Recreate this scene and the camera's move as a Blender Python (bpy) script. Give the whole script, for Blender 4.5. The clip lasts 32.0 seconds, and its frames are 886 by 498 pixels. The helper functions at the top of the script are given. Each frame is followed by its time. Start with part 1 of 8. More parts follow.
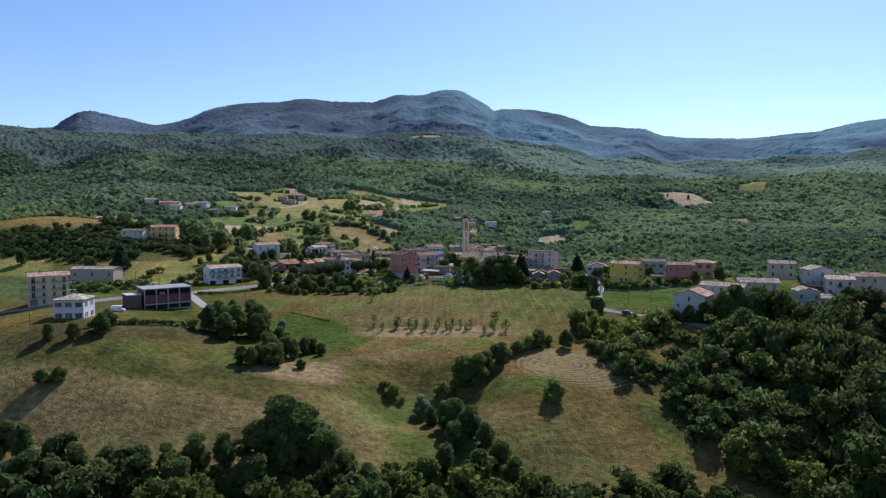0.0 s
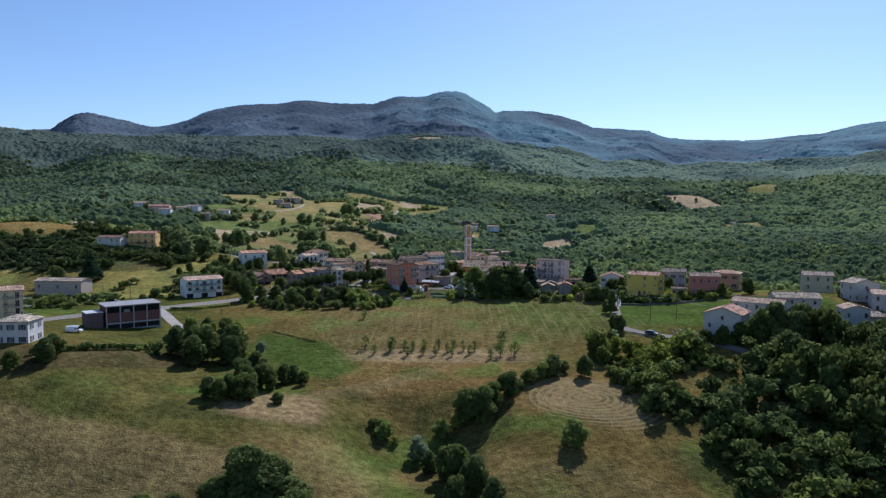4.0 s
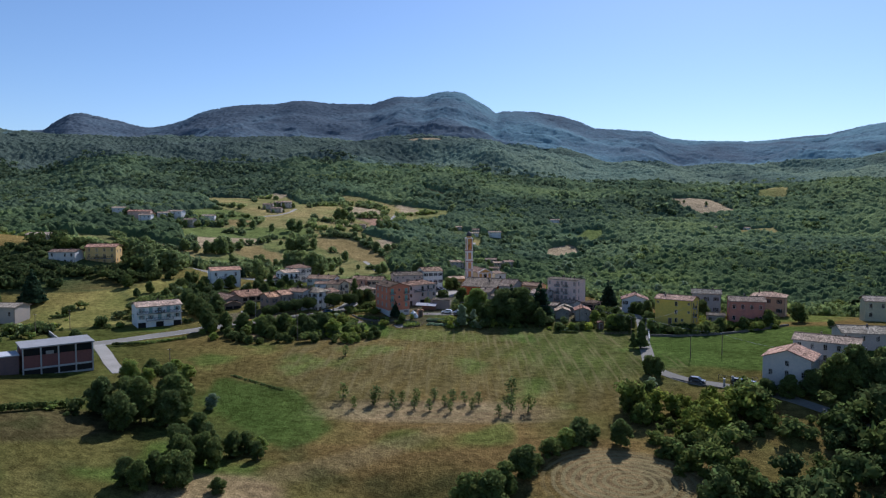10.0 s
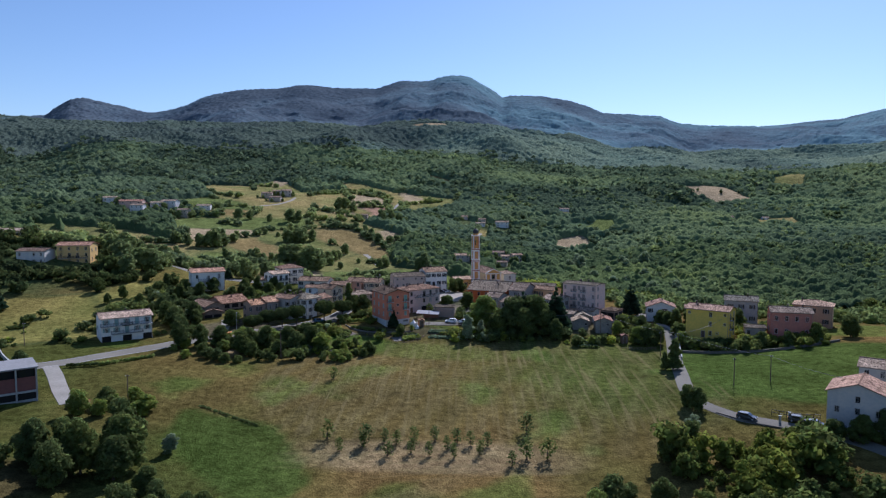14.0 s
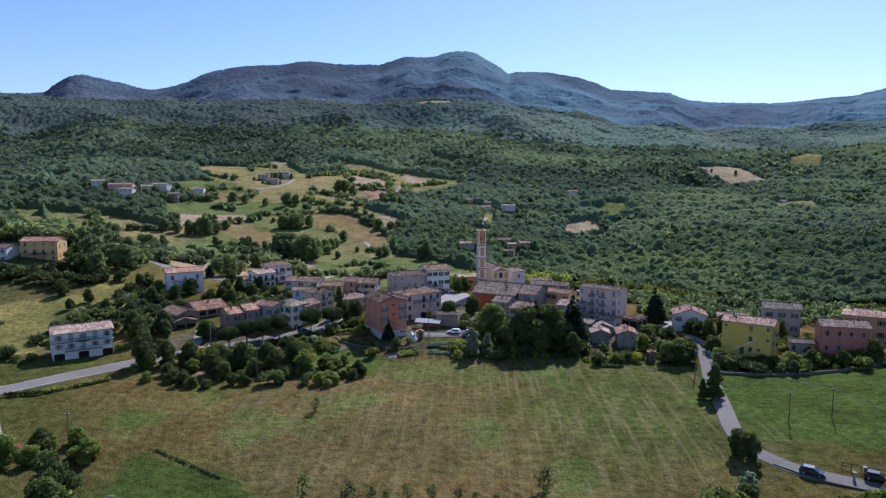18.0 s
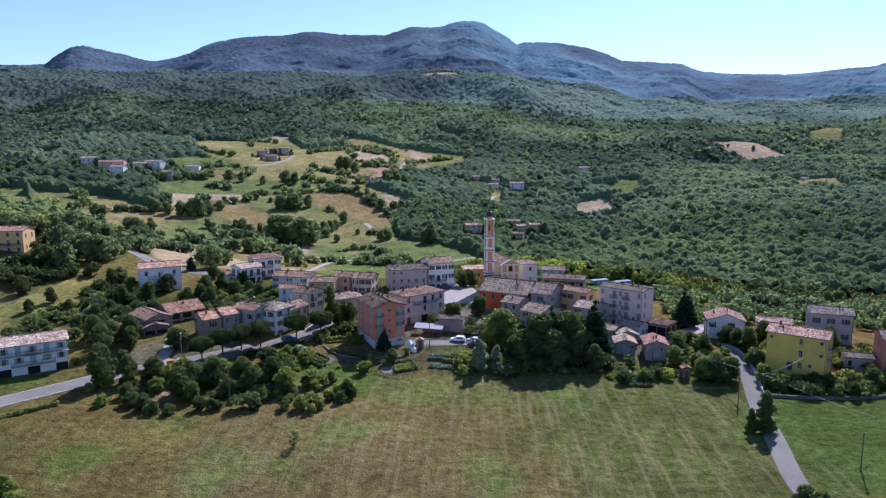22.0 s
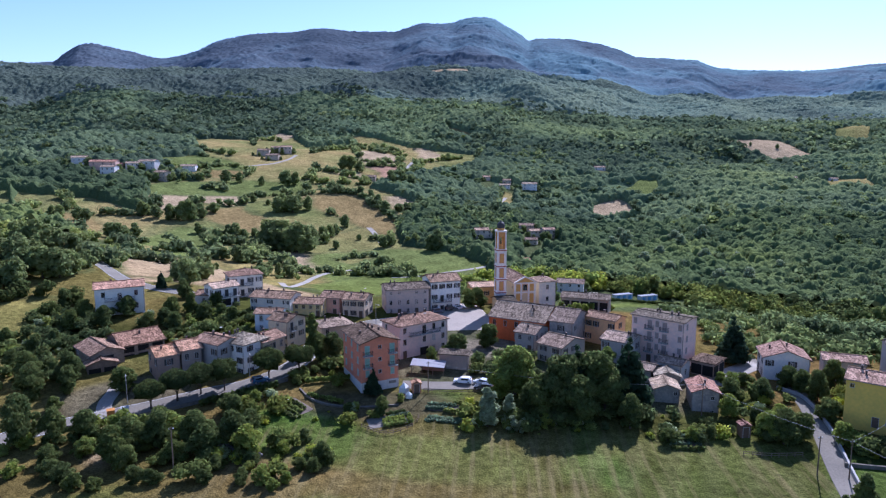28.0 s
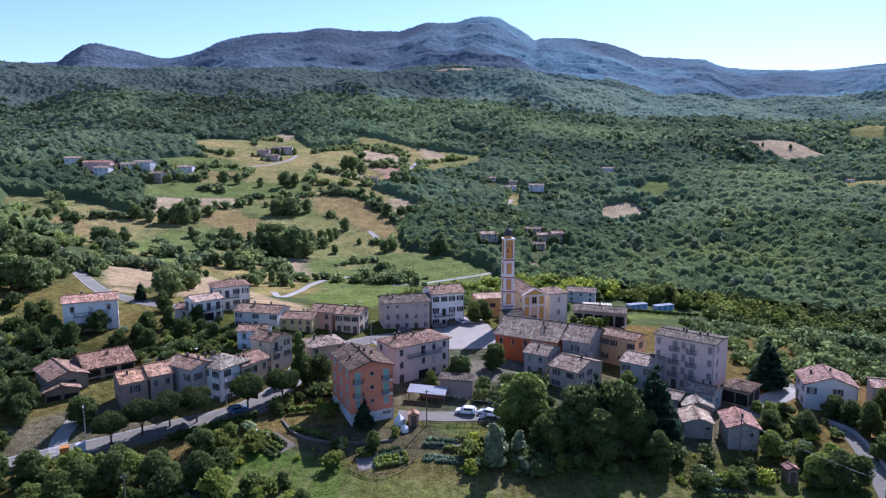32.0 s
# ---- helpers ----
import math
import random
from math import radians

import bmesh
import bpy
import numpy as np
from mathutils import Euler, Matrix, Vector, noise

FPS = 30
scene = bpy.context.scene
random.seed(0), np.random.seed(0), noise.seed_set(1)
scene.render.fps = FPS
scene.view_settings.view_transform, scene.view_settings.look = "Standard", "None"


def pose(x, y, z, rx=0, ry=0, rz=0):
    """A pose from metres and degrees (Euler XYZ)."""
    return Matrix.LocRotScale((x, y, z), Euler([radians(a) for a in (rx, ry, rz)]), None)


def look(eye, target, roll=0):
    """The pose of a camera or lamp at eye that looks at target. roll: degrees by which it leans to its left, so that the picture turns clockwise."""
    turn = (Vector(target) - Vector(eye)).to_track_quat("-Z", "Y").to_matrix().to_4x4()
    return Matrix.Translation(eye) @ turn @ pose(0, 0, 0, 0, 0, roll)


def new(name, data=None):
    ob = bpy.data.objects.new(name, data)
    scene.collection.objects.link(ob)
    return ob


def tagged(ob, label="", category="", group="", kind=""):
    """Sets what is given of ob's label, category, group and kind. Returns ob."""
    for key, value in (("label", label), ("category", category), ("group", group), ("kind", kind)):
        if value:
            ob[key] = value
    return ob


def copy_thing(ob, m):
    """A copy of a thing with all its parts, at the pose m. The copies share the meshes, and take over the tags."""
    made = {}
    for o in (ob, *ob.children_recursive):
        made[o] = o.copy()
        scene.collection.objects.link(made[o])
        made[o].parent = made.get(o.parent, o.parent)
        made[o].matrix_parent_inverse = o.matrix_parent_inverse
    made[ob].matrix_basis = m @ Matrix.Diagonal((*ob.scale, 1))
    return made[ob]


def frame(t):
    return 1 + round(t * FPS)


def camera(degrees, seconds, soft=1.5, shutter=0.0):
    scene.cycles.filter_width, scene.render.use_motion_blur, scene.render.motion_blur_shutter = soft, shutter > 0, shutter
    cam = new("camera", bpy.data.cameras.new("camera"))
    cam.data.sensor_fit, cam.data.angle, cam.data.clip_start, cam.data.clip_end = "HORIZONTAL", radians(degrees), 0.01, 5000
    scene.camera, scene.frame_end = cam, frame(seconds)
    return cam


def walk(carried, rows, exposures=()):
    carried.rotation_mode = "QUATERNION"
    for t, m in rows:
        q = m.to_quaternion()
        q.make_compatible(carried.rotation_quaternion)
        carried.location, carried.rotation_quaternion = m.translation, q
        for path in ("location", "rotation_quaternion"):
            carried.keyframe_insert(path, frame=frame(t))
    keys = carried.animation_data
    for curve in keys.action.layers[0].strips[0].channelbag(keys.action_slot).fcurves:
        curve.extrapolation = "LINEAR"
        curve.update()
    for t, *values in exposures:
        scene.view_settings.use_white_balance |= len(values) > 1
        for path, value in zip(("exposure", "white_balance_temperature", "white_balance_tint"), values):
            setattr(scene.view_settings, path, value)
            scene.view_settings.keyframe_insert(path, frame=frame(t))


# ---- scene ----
cam = camera(65.38, 32.0, soft=1.25)
PATH = [
    (0, pose(-4.99, -416.66, 34.91, 86.496, 0, 1.178)),
    (1, pose(-5.09, -409.14, 35.15, 86.513, 0, 1.328)),
    (2, pose(-5.19, -401.67, 35.44, 86.517, 0, 1.400)),
    (2.5, pose(-5.24, -397.95, 35.61, 86.504, 0, 1.336)),
    (4.5, pose(-5.41, -383.41, 36.61, 86.740, 0, 1.196)),
    (5, pose(-5.45, -379.78, 36.91, 86.758, 0, 0.977)),
    (6, pose(-5.51, -372.50, 37.57, 86.796, 0, 0.882)),
    (7, pose(-5.53, -365.14, 38.33, 86.771, 0, 1.007)),
    (8, pose(-5.52, -357.73, 39.16, 86.777, 0, 1.047)),
    (9, pose(-5.50, -350.31, 40.04, 86.787, 0, 1.175)),
    (10, pose(-5.47, -342.90, 40.95, 86.757, 0, 1.227)),
    (11, pose(-5.44, -335.47, 41.91, 86.730, 0, 1.349)),
    (12, pose(-5.41, -328.02, 42.97, 86.408, 0, 1.471)),
    (12.5, pose(-5.40, -324.27, 43.54, 86.226, 0, 1.546)),
    (13, pose(-5.38, -320.52, 44.12, 86.031, 0, 1.600)),
    (14, pose(-5.36, -312.97, 45.37, 85.515, 0, 1.714)),
    (14.5, pose(-5.35, -309.19, 46.03, 85.251, 0, 1.763)),
    (16.5, pose(-5.32, -294.14, 48.84, 84.296, 0, 1.943)),
    (17, pose(-5.30, -290.49, 49.49, 84.088, 0, 2.012)),
    (18, pose(-5.27, -283.27, 50.74, 83.633, 0, 2.117)),
    (19, pose(-5.26, -276.15, 51.89, 83.258, 0, 2.251)),
    (20, pose(-5.26, -269.09, 52.92, 82.789, 0, 2.449)),
    (21, pose(-5.26, -262.25, 53.80, 82.071, 0, 2.540)),
    (22, pose(-5.24, -255.82, 54.52, 81.367, 0, 2.680)),
    (22.5, pose(-5.22, -252.70, 54.84, 81.156, 0, 2.791)),
    (23, pose(-5.20, -249.62, 55.13, 81.039, 0, 2.868)),
    (24, pose(-5.15, -243.65, 55.60, 81.044, 0, 2.932)),
    (25, pose(-5.07, -237.94, 55.84, 81.136, 0, 3.133)),
    (25.5, pose(-5.02, -235.15, 55.90, 81.163, 0, 3.163)),
    (27.5, pose(-4.78, -224.66, 55.52, 81.201, 0, 3.513)),
    (28, pose(-4.76, -222.20, 55.44, 81.182, 0, 3.584)),
    (29, pose(-4.76, -217.41, 55.34, 81.153, 0, 3.570)),
    (30, pose(-4.81, -212.77, 55.30, 81.165, 0, 3.742)),
    (31, pose(-4.89, -208.24, 55.30, 81.184, 0, 3.888)),
    (32, pose(-4.99, -203.77, 55.32, 81.210, 0, 4.022)),
]
walk(cam, PATH, [(0, 0.3, 5400, 20), (5, 0.16, 5380, 19), (10, 0.07, 5350, 19), (16, 0.13, 5260, 24), (22.5, 0.57, 5120, 30.5), (32, 0.65, 5080, 31)])

# ---- sky and sun ----
SUN_TURN, SUN_RISE = 69.0, 41.0   # degrees from +x towards +y, and above the horizon
world = bpy.data.worlds.new("world")
scene.world = world
world.use_nodes = True
sky = world.node_tree.nodes.new("ShaderNodeTexSky")
sky.sky_type = "NISHITA"
sky.sun_disc = False
sky.sun_elevation = radians(SUN_RISE)
sky.sun_rotation = radians(90 - SUN_TURN)
sky.altitude, sky.air_density, sky.dust_density, sky.ozone_density = 600, 1.0, 0.5, 1.3
tint = world.node_tree.nodes.new("ShaderNodeVectorMath")
tint.operation = "MULTIPLY"
tint.inputs[1].default_value = (0.92, 0.985, 0.985)
world.node_tree.links.new(sky.outputs[0], tint.inputs[0])
world.node_tree.links.new(tint.outputs[0], world.node_tree.nodes["Background"].inputs[0])
world.node_tree.nodes["Background"].inputs[1].default_value = 0.096
sun = new("sun", bpy.data.lights.new("sun", "SUN"))
sun.data.energy, sun.data.angle, sun.data.color = 4.9, radians(0.53), (1.0, 0.95, 0.86)
away = Vector((math.cos(radians(SUN_TURN)), math.sin(radians(SUN_TURN)), math.tan(radians(SUN_RISE))))
sun.matrix_world = look(away * 300, (0, 0, 0))


# ---- materials ----
def link(tree, a, b):
    tree.links.new(a, b)


def surface(name, color, color2=None, rough=0.85, grain=3.0, large=0.25, bump=0.3, metal=0.0, rows=0.0, per_object=0.0, per_island=0.0, specular=0.35):
    """A matt surface with colour variation at two scales, a relief and, with rows, courses that run across the slope."""
    m = bpy.data.materials.new(name)
    m.use_nodes = True
    t = m.node_tree
    b = t.nodes["Principled BSDF"]
    b.inputs["Roughness"].default_value = rough
    b.inputs["Metallic"].default_value = metal
    b.inputs["Specular IOR Level"].default_value = specular
    co = t.nodes.new("ShaderNodeTexCoord")
    color2 = color2 or tuple(c * 0.62 for c in color)
    n1 = t.nodes.new("ShaderNodeTexNoise")
    n1.inputs["Scale"].default_value, n1.inputs["Detail"].default_value = large, 5
    n2 = t.nodes.new("ShaderNodeTexNoise")
    n2.inputs["Scale"].default_value, n2.inputs["Detail"].default_value = grain, 4
    link(t, co.outputs["Object"], n1.inputs["Vector"])
    link(t, co.outputs["Object"], n2.inputs["Vector"])
    add = t.nodes.new("ShaderNodeMath")
    add.operation = "MULTIPLY_ADD"
    add.inputs[1].default_value = 0.5
    link(t, n1.outputs["Fac"], add.inputs[0])
    half = t.nodes.new("ShaderNodeMath")
    half.operation = "MULTIPLY"
    half.inputs[1].default_value = 0.5
    link(t, n2.outputs["Fac"], half.inputs[0])
    link(t, half.outputs[0], add.inputs[2])
    fac = add.outputs[0]
    ramp = t.nodes.new("ShaderNodeValToRGB")
    ramp.color_ramp.elements[0].position, ramp.color_ramp.elements[1].position = 0.36, 0.6
    ramp.color_ramp.elements[0].color, ramp.color_ramp.elements[1].color = (*color2, 1), (*color, 1)
    link(t, fac, ramp.inputs[0])
    col = ramp.outputs[0]
    if rows:
        # single tiles, some pale and some dark with lichen
        cells, at_uv = t.nodes.new("ShaderNodeTexVoronoi"), t.nodes.new("ShaderNodeUVMap")
        stretch = t.nodes.new("ShaderNodeMapping")
        stretch.inputs["Scale"].default_value = (3.2, 2.0, 1.0)
        cells.inputs["Scale"].default_value = 1.0
        link(t, at_uv.outputs[0], stretch.inputs["Vector"])
        link(t, stretch.outputs[0], cells.inputs["Vector"])
        grey = t.nodes.new("ShaderNodeRGBToBW")
        link(t, cells.outputs["Color"], grey.inputs[0])
        spread = t.nodes.new("ShaderNodeMapRange")
        spread.inputs["From Min"].default_value, spread.inputs["From Max"].default_value = 0.2, 0.8
        spread.inputs["To Min"].default_value, spread.inputs["To Max"].default_value = 0.5, 1.5
        link(t, grey.outputs[0], spread.inputs["Value"])
        each = t.nodes.new("ShaderNodeVectorMath")
        each.operation = "SCALE"
        link(t, col, each.inputs[0])
        link(t, spread.outputs[0], each.inputs["Scale"])
        col = each.outputs[0]
    if per_object or per_island:
        hsv = t.nodes.new("ShaderNodeHueSaturation")
        if per_object:
            src = t.nodes.new("ShaderNodeObjectInfo").outputs["Random"]
        else:
            src = t.nodes.new("ShaderNodeNewGeometry").outputs["Random Per Island"]
        amount = per_object or per_island
        mr = t.nodes.new("ShaderNodeMapRange")
        mr.inputs["To Min"].default_value, mr.inputs["To Max"].default_value = 1 - amount, 1 + amount
        link(t, src, mr.inputs["Value"])
        link(t, mr.outputs[0], hsv.inputs["Value"])
        mh = t.nodes.new("ShaderNodeMapRange")
        mh.inputs["To Min"].default_value, mh.inputs["To Max"].default_value = 0.5 - amount * 0.09, 0.5 + amount * 0.05
        link(t, src, mh.inputs["Value"])
        link(t, mh.outputs[0], hsv.inputs["Hue"])
        link(t, col, hsv.inputs["Color"])
        col = hsv.outputs[0]
    link(t, col, b.inputs["Base Color"])
    bp = t.nodes.new("ShaderNodeBump")
    bp.inputs["Strength"].default_value, bp.inputs["Distance"].default_value = min(bump, 1.0), 0.05 * max(1.0, bump)
    link(t, n2.outputs["Fac"], bp.inputs["Height"])
    if rows:
        wave = t.nodes.new("ShaderNodeTexWave")
        wave.wave_type, wave.bands_direction, wave.wave_profile = "BANDS", "X", "SIN"
        wave.inputs["Scale"].default_value, wave.inputs["Distortion"].default_value = rows, 0.6
        wave.inputs["Detail"].default_value = 1.0
        uv = t.nodes.new("ShaderNodeUVMap")
        link(t, uv.outputs[0], wave.inputs["Vector"])
        b2 = t.nodes.new("ShaderNodeBump")
        b2.inputs["Strength"].default_value, b2.inputs["Distance"].default_value = 0.8, 0.08
        link(t, wave.outputs["Fac"], b2.inputs["Height"])
        link(t, bp.outputs[0], b2.inputs["Normal"])
        link(t, b2.outputs[0], b.inputs["Normal"])
    else:
        link(t, bp.outputs[0], b.inputs["Normal"])
    return m


def leaf_surface(name, color, color2, per_island=0.3, per_object=0.0, large=0.1, through_light=0.62, grain=0.5, relief=0.0):
    m = surface(name, color, color2, rough=1.0, grain=grain, large=large, bump=relief, per_island=per_island, per_object=per_object, specular=0.0)
    t = m.node_tree
    b, out = t.nodes["Principled BSDF"], t.nodes["Material Output"]
    tr = t.nodes.new("ShaderNodeBsdfTranslucent")
    # tone of each crown: stored on woods, by chance for single trees
    base = b.inputs["Base Color"].links[0].from_socket
    tone, one = t.nodes.new("ShaderNodeAttribute"), t.nodes.new("ShaderNodeObjectInfo")
    tone.attribute_name = "tone"
    mix_tone = t.nodes.new("ShaderNodeMath")
    mix_tone.operation = "MULTIPLY_ADD"
    link(t, one.outputs["Random"], mix_tone.inputs[0])
    mix_tone.inputs[1].default_value = 0.6
    link(t, tone.outputs["Fac"], mix_tone.inputs[2])
    shade = t.nodes.new("ShaderNodeHueSaturation")
    for socket, low, high in (("Value", 0.66, 1.38), ("Hue", 0.52, 0.475), ("Saturation", 0.8, 1.1)):
        mr = t.nodes.new("ShaderNodeMapRange")
        mr.inputs["From Min"].default_value, mr.inputs["From Max"].default_value = -0.7, 1.3
        mr.inputs["To Min"].default_value, mr.inputs["To Max"].default_value = low, high
        link(t, mix_tone.outputs[0], mr.inputs["Value"])
        link(t, mr.outputs[0], shade.inputs[socket])
    link(t, base, shade.inputs["Color"])
    link(t, shade.outputs[0], b.inputs["Base Color"])
    link(t, shade.outputs[0], tr.inputs["Color"])
    mix = t.nodes.new("ShaderNodeMixShader")
    mix.inputs[0].default_value = through_light
    link(t, b.outputs[0], mix.inputs[1])
    link(t, tr.outputs[0], mix.inputs[2])
    link(t, mix.outputs[0], out.inputs[0])
    return m


def ground_surface():
    """Meadow and soil: the kind of cover is stored on the mesh, grain and relief are added here."""
    m = bpy.data.materials.new("meadow")
    m.use_nodes = True
    t = m.node_tree
    b = t.nodes["Principled BSDF"]
    b.inputs["Roughness"].default_value, b.inputs["Specular IOR Level"].default_value = 1.0, 0.0
    at = t.nodes.new("ShaderNodeAttribute")
    at.attribute_name = "cover"
    pos = t.nodes.new("ShaderNodeNewGeometry").outputs["Position"]
    col = at.outputs["Color"]
    heights = []
    for scale, low, high in ((0.09, 0.78, 1.25), (0.55, 0.66, 1.38), (3.0, 0.62, 1.42)):
        n = t.nodes.new("ShaderNodeTexNoise")
        n.inputs["Scale"].default_value, n.inputs["Detail"].default_value = scale, 5
        link(t, pos, n.inputs["Vector"])
        mr = t.nodes.new("ShaderNodeMapRange")
        mr.inputs["From Min"].default_value, mr.inputs["From Max"].default_value = 0.3, 0.7
        mr.inputs["To Min"].default_value, mr.inputs["To Max"].default_value = low, high
        link(t, n.outputs["Fac"], mr.inputs["Value"])
        mul = t.nodes.new("ShaderNodeVectorMath")
        mul.operation = "SCALE"
        link(t, col, mul.inputs[0])
        link(t, mr.outputs[0], mul.inputs["Scale"])
        col = mul.outputs[0]
        heights.append(n.outputs["Fac"])
    # pale streaks left by the mower, and its rounds on the eastern meadow
    for name, scale, kind in (("mown", (0.75, 0.035, 0.0), "noise"), ("swath", (0.05, 0.6, 0.0), "noise"), ("rounds", (0.45, 0.62, 0.0), "rings")):
        mask = t.nodes.new("ShaderNodeAttribute")
        mask.attribute_name = name
        mp = t.nodes.new("ShaderNodeMapping")
        mp.inputs["Scale"].default_value = scale
        if kind == "rings":
            mp.inputs["Location"].default_value = (-29 * scale[0], 207 * scale[1], 0)
            tx = t.nodes.new("ShaderNodeTexWave")
            tx.wave_type, tx.rings_direction = "RINGS", "Z"
            tx.inputs["Scale"].default_value, tx.inputs["Distortion"].default_value, tx.inputs["Detail"].default_value = 0.34, 1.6, 3
        else:
            tx = t.nodes.new("ShaderNodeTexNoise")
            tx.inputs["Scale"].default_value, tx.inputs["Detail"].default_value = 1.0, 5
        link(t, pos, mp.inputs["Vector"])
        link(t, mp.outputs[0], tx.inputs["Vector"])
        mr = t.nodes.new("ShaderNodeMapRange")
        mr.inputs["From Min"].default_value, mr.inputs["From Max"].default_value = 0.5, 0.72
        link(t, tx.outputs["Fac"], mr.inputs["Value"])
        mul = t.nodes.new("ShaderNodeMath")
        mul.operation = "MULTIPLY"
        link(t, mr.outputs[0], mul.inputs[0])
        link(t, mask.outputs["Fac"], mul.inputs[1])
        mix = t.nodes.new("ShaderNodeMix")
        mix.data_type = "RGBA"
        mix.inputs["B"].default_value = (0.22, 0.175, 0.08, 1)
        link(t, mul.outputs[0], mix.inputs["Factor"])
        link(t, col, mix.inputs["A"])
        col = mix.outputs["Result"]
    # closed forest on the mountain: single crowns, some pale and some dark
    wooded, crowns = t.nodes.new("ShaderNodeAttribute"), t.nodes.new("ShaderNodeTexVoronoi")
    wooded.attribute_name = "canopy"
    crowns.inputs["Scale"].default_value = 0.12
    link(t, pos, crowns.inputs["Vector"])
    grey, spread = t.nodes.new("ShaderNodeRGBToBW"), t.nodes.new("ShaderNodeMapRange")
    link(t, crowns.outputs["Color"], grey.inputs[0])
    spread.inputs["From Min"].default_value, spread.inputs["From Max"].default_value = 0.2, 0.8
    spread.inputs["To Min"].default_value, spread.inputs["To Max"].default_value = 0.74, 1.26
    link(t, grey.outputs[0], spread.inputs["Value"])
    each, mix = t.nodes.new("ShaderNodeVectorMath"), t.nodes.new("ShaderNodeMix")
    each.operation, mix.data_type = "SCALE", "RGBA"
    link(t, col, each.inputs[0])
    link(t, spread.outputs[0], each.inputs["Scale"])
    link(t, wooded.outputs["Fac"], mix.inputs["Factor"])
    link(t, col, mix.inputs["A"])
    link(t, each.outputs[0], mix.inputs["B"])
    link(t, mix.outputs["Result"], b.inputs["Base Color"])
    domes = t.nodes.new("ShaderNodeBump")
    domes.invert = True
    domes.inputs["Distance"].default_value = 0.9
    link(t, wooded.outputs["Fac"], domes.inputs["Strength"])
    link(t, crowns.outputs["Distance"], domes.inputs["Height"])
    bp = t.nodes.new("ShaderNodeBump")
    bp.inputs["Strength"].default_value, bp.inputs["Distance"].default_value = 0.7, 0.4
    link(t, domes.outputs[0], bp.inputs["Normal"])
    link(t, heights[2], bp.inputs["Height"])
    b2 = t.nodes.new("ShaderNodeBump")
    b2.inputs["Strength"].default_value, b2.inputs["Distance"].default_value = 0.5, 1.0
    link(t, heights[1], b2.inputs["Height"])
    link(t, bp.outputs[0], b2.inputs["Normal"])
    link(t, b2.outputs[0], b.inputs["Normal"])
    return m


def glass_surface():
    m = bpy.data.materials.new("window_glass")
    m.use_nodes = True
    b = m.node_tree.nodes["Principled BSDF"]
    b.inputs["Base Color"].default_value = (0.012, 0.014, 0.018, 1)
    b.inputs["Roughness"].default_value = 0.08
    return m


MEADOW = ground_surface()
GLASS = glass_surface()
MADE = {}


def paint(kind, color):
    """Materials by kind and colour, made once."""
    key = (kind, color)
    if key not in MADE:
        if kind == "plaster":
            MADE[key] = surface("plaster", tuple(min(0.85, c * k) for c, k in zip(color, (1.25, 1.16, 1.06))), tuple(min(0.8, c * 0.98) for c in color), 0.95, 1.6, 0.22, 0.2, specular=0.03)
        elif kind == "stone":
            MADE[key] = surface("stone", tuple(c * k for c, k in zip(color, (1.02, 0.97, 0.9))), tuple(c * 0.6 for c in color), 0.95, 2.2, 0.5, 0.9, specular=0.08)
        elif kind == "tiles":
            grey = sum(color) / 3
            color = tuple(c * 0.62 + grey * g * 0.38 for c, g in zip(color, (1.05, 0.98, 0.88)))
            MADE[key] = surface("roof_tiles", tuple(min(1, c * k) for c, k in zip(color, (1.56, 1.46, 1.2))), tuple(c * k for c, k in zip(color, (0.74, 0.68, 0.56))), 0.95, 2.6, 0.45, 0.6, rows=1.35, per_object=0.1, specular=0.0)
        elif kind == "metal":
            MADE[key] = surface("sheet_metal", color, tuple(c * 0.75 for c in color), 0.75, 2.0, 0.2, 0.1, specular=0.1)
        else:
            MADE[key] = surface(kind, color, tuple(c * 0.68 for c in color), 0.8, 4.0, 0.5, 0.3)
    return MADE[key]


ASPHALT = surface("asphalt", (0.222, 0.2, 0.16), (0.155, 0.142, 0.116), 0.95, 2.5, 0.12, 0.3, specular=0.1)
GRAVEL = surface("gravel", (0.36, 0.33, 0.28), (0.25, 0.23, 0.19), 0.95, 3.0, 0.2, 0.6, specular=0.08)
LEAVES = leaf_surface("leaves", (0.155, 0.195, 0.052), (0.085, 0.122, 0.036), 0.28)
WALNUT = leaf_surface("light_leaves", (0.27, 0.33, 0.062), (0.18, 0.24, 0.046), 0.3, large=0.03)
SILVER = leaf_surface("silver_leaves", (0.33, 0.39, 0.21), (0.23, 0.29, 0.15), 0.25)
NEEDLES = leaf_surface("needles", (0.05, 0.085, 0.042), (0.025, 0.05, 0.028), 0.3)
# darker green that paints in the shaded side of the wood below the houses
DARK_SHADED = leaf_surface("dark_shaded_leaves", (0.085, 0.112, 0.034), (0.045, 0.066, 0.02), 0.3, through_light=0.5)
GROVE = leaf_surface("grove_leaves", (0.194, 0.252, 0.085), (0.115, 0.166, 0.062), 0.2, large=0.02)
PASTURE = leaf_surface("pasture_leaves", (0.26, 0.315, 0.1), (0.16, 0.21, 0.074), 0.25, large=0.05)
FOREST = leaf_surface("forest_leaves", (0.178, 0.231, 0.093), (0.107, 0.158, 0.075), 0.14, large=0.018)
SCRUB = leaf_surface("scrub_leaves", (0.135, 0.175, 0.042), (0.07, 0.1, 0.028), 0.3, through_light=0.55)
CANOPY_NEAR = leaf_surface("canopy_leaves", (0.11, 0.148, 0.052), (0.06, 0.093, 0.039), 0.0, large=0.02, through_light=0.12, grain=0.75, relief=16.0)
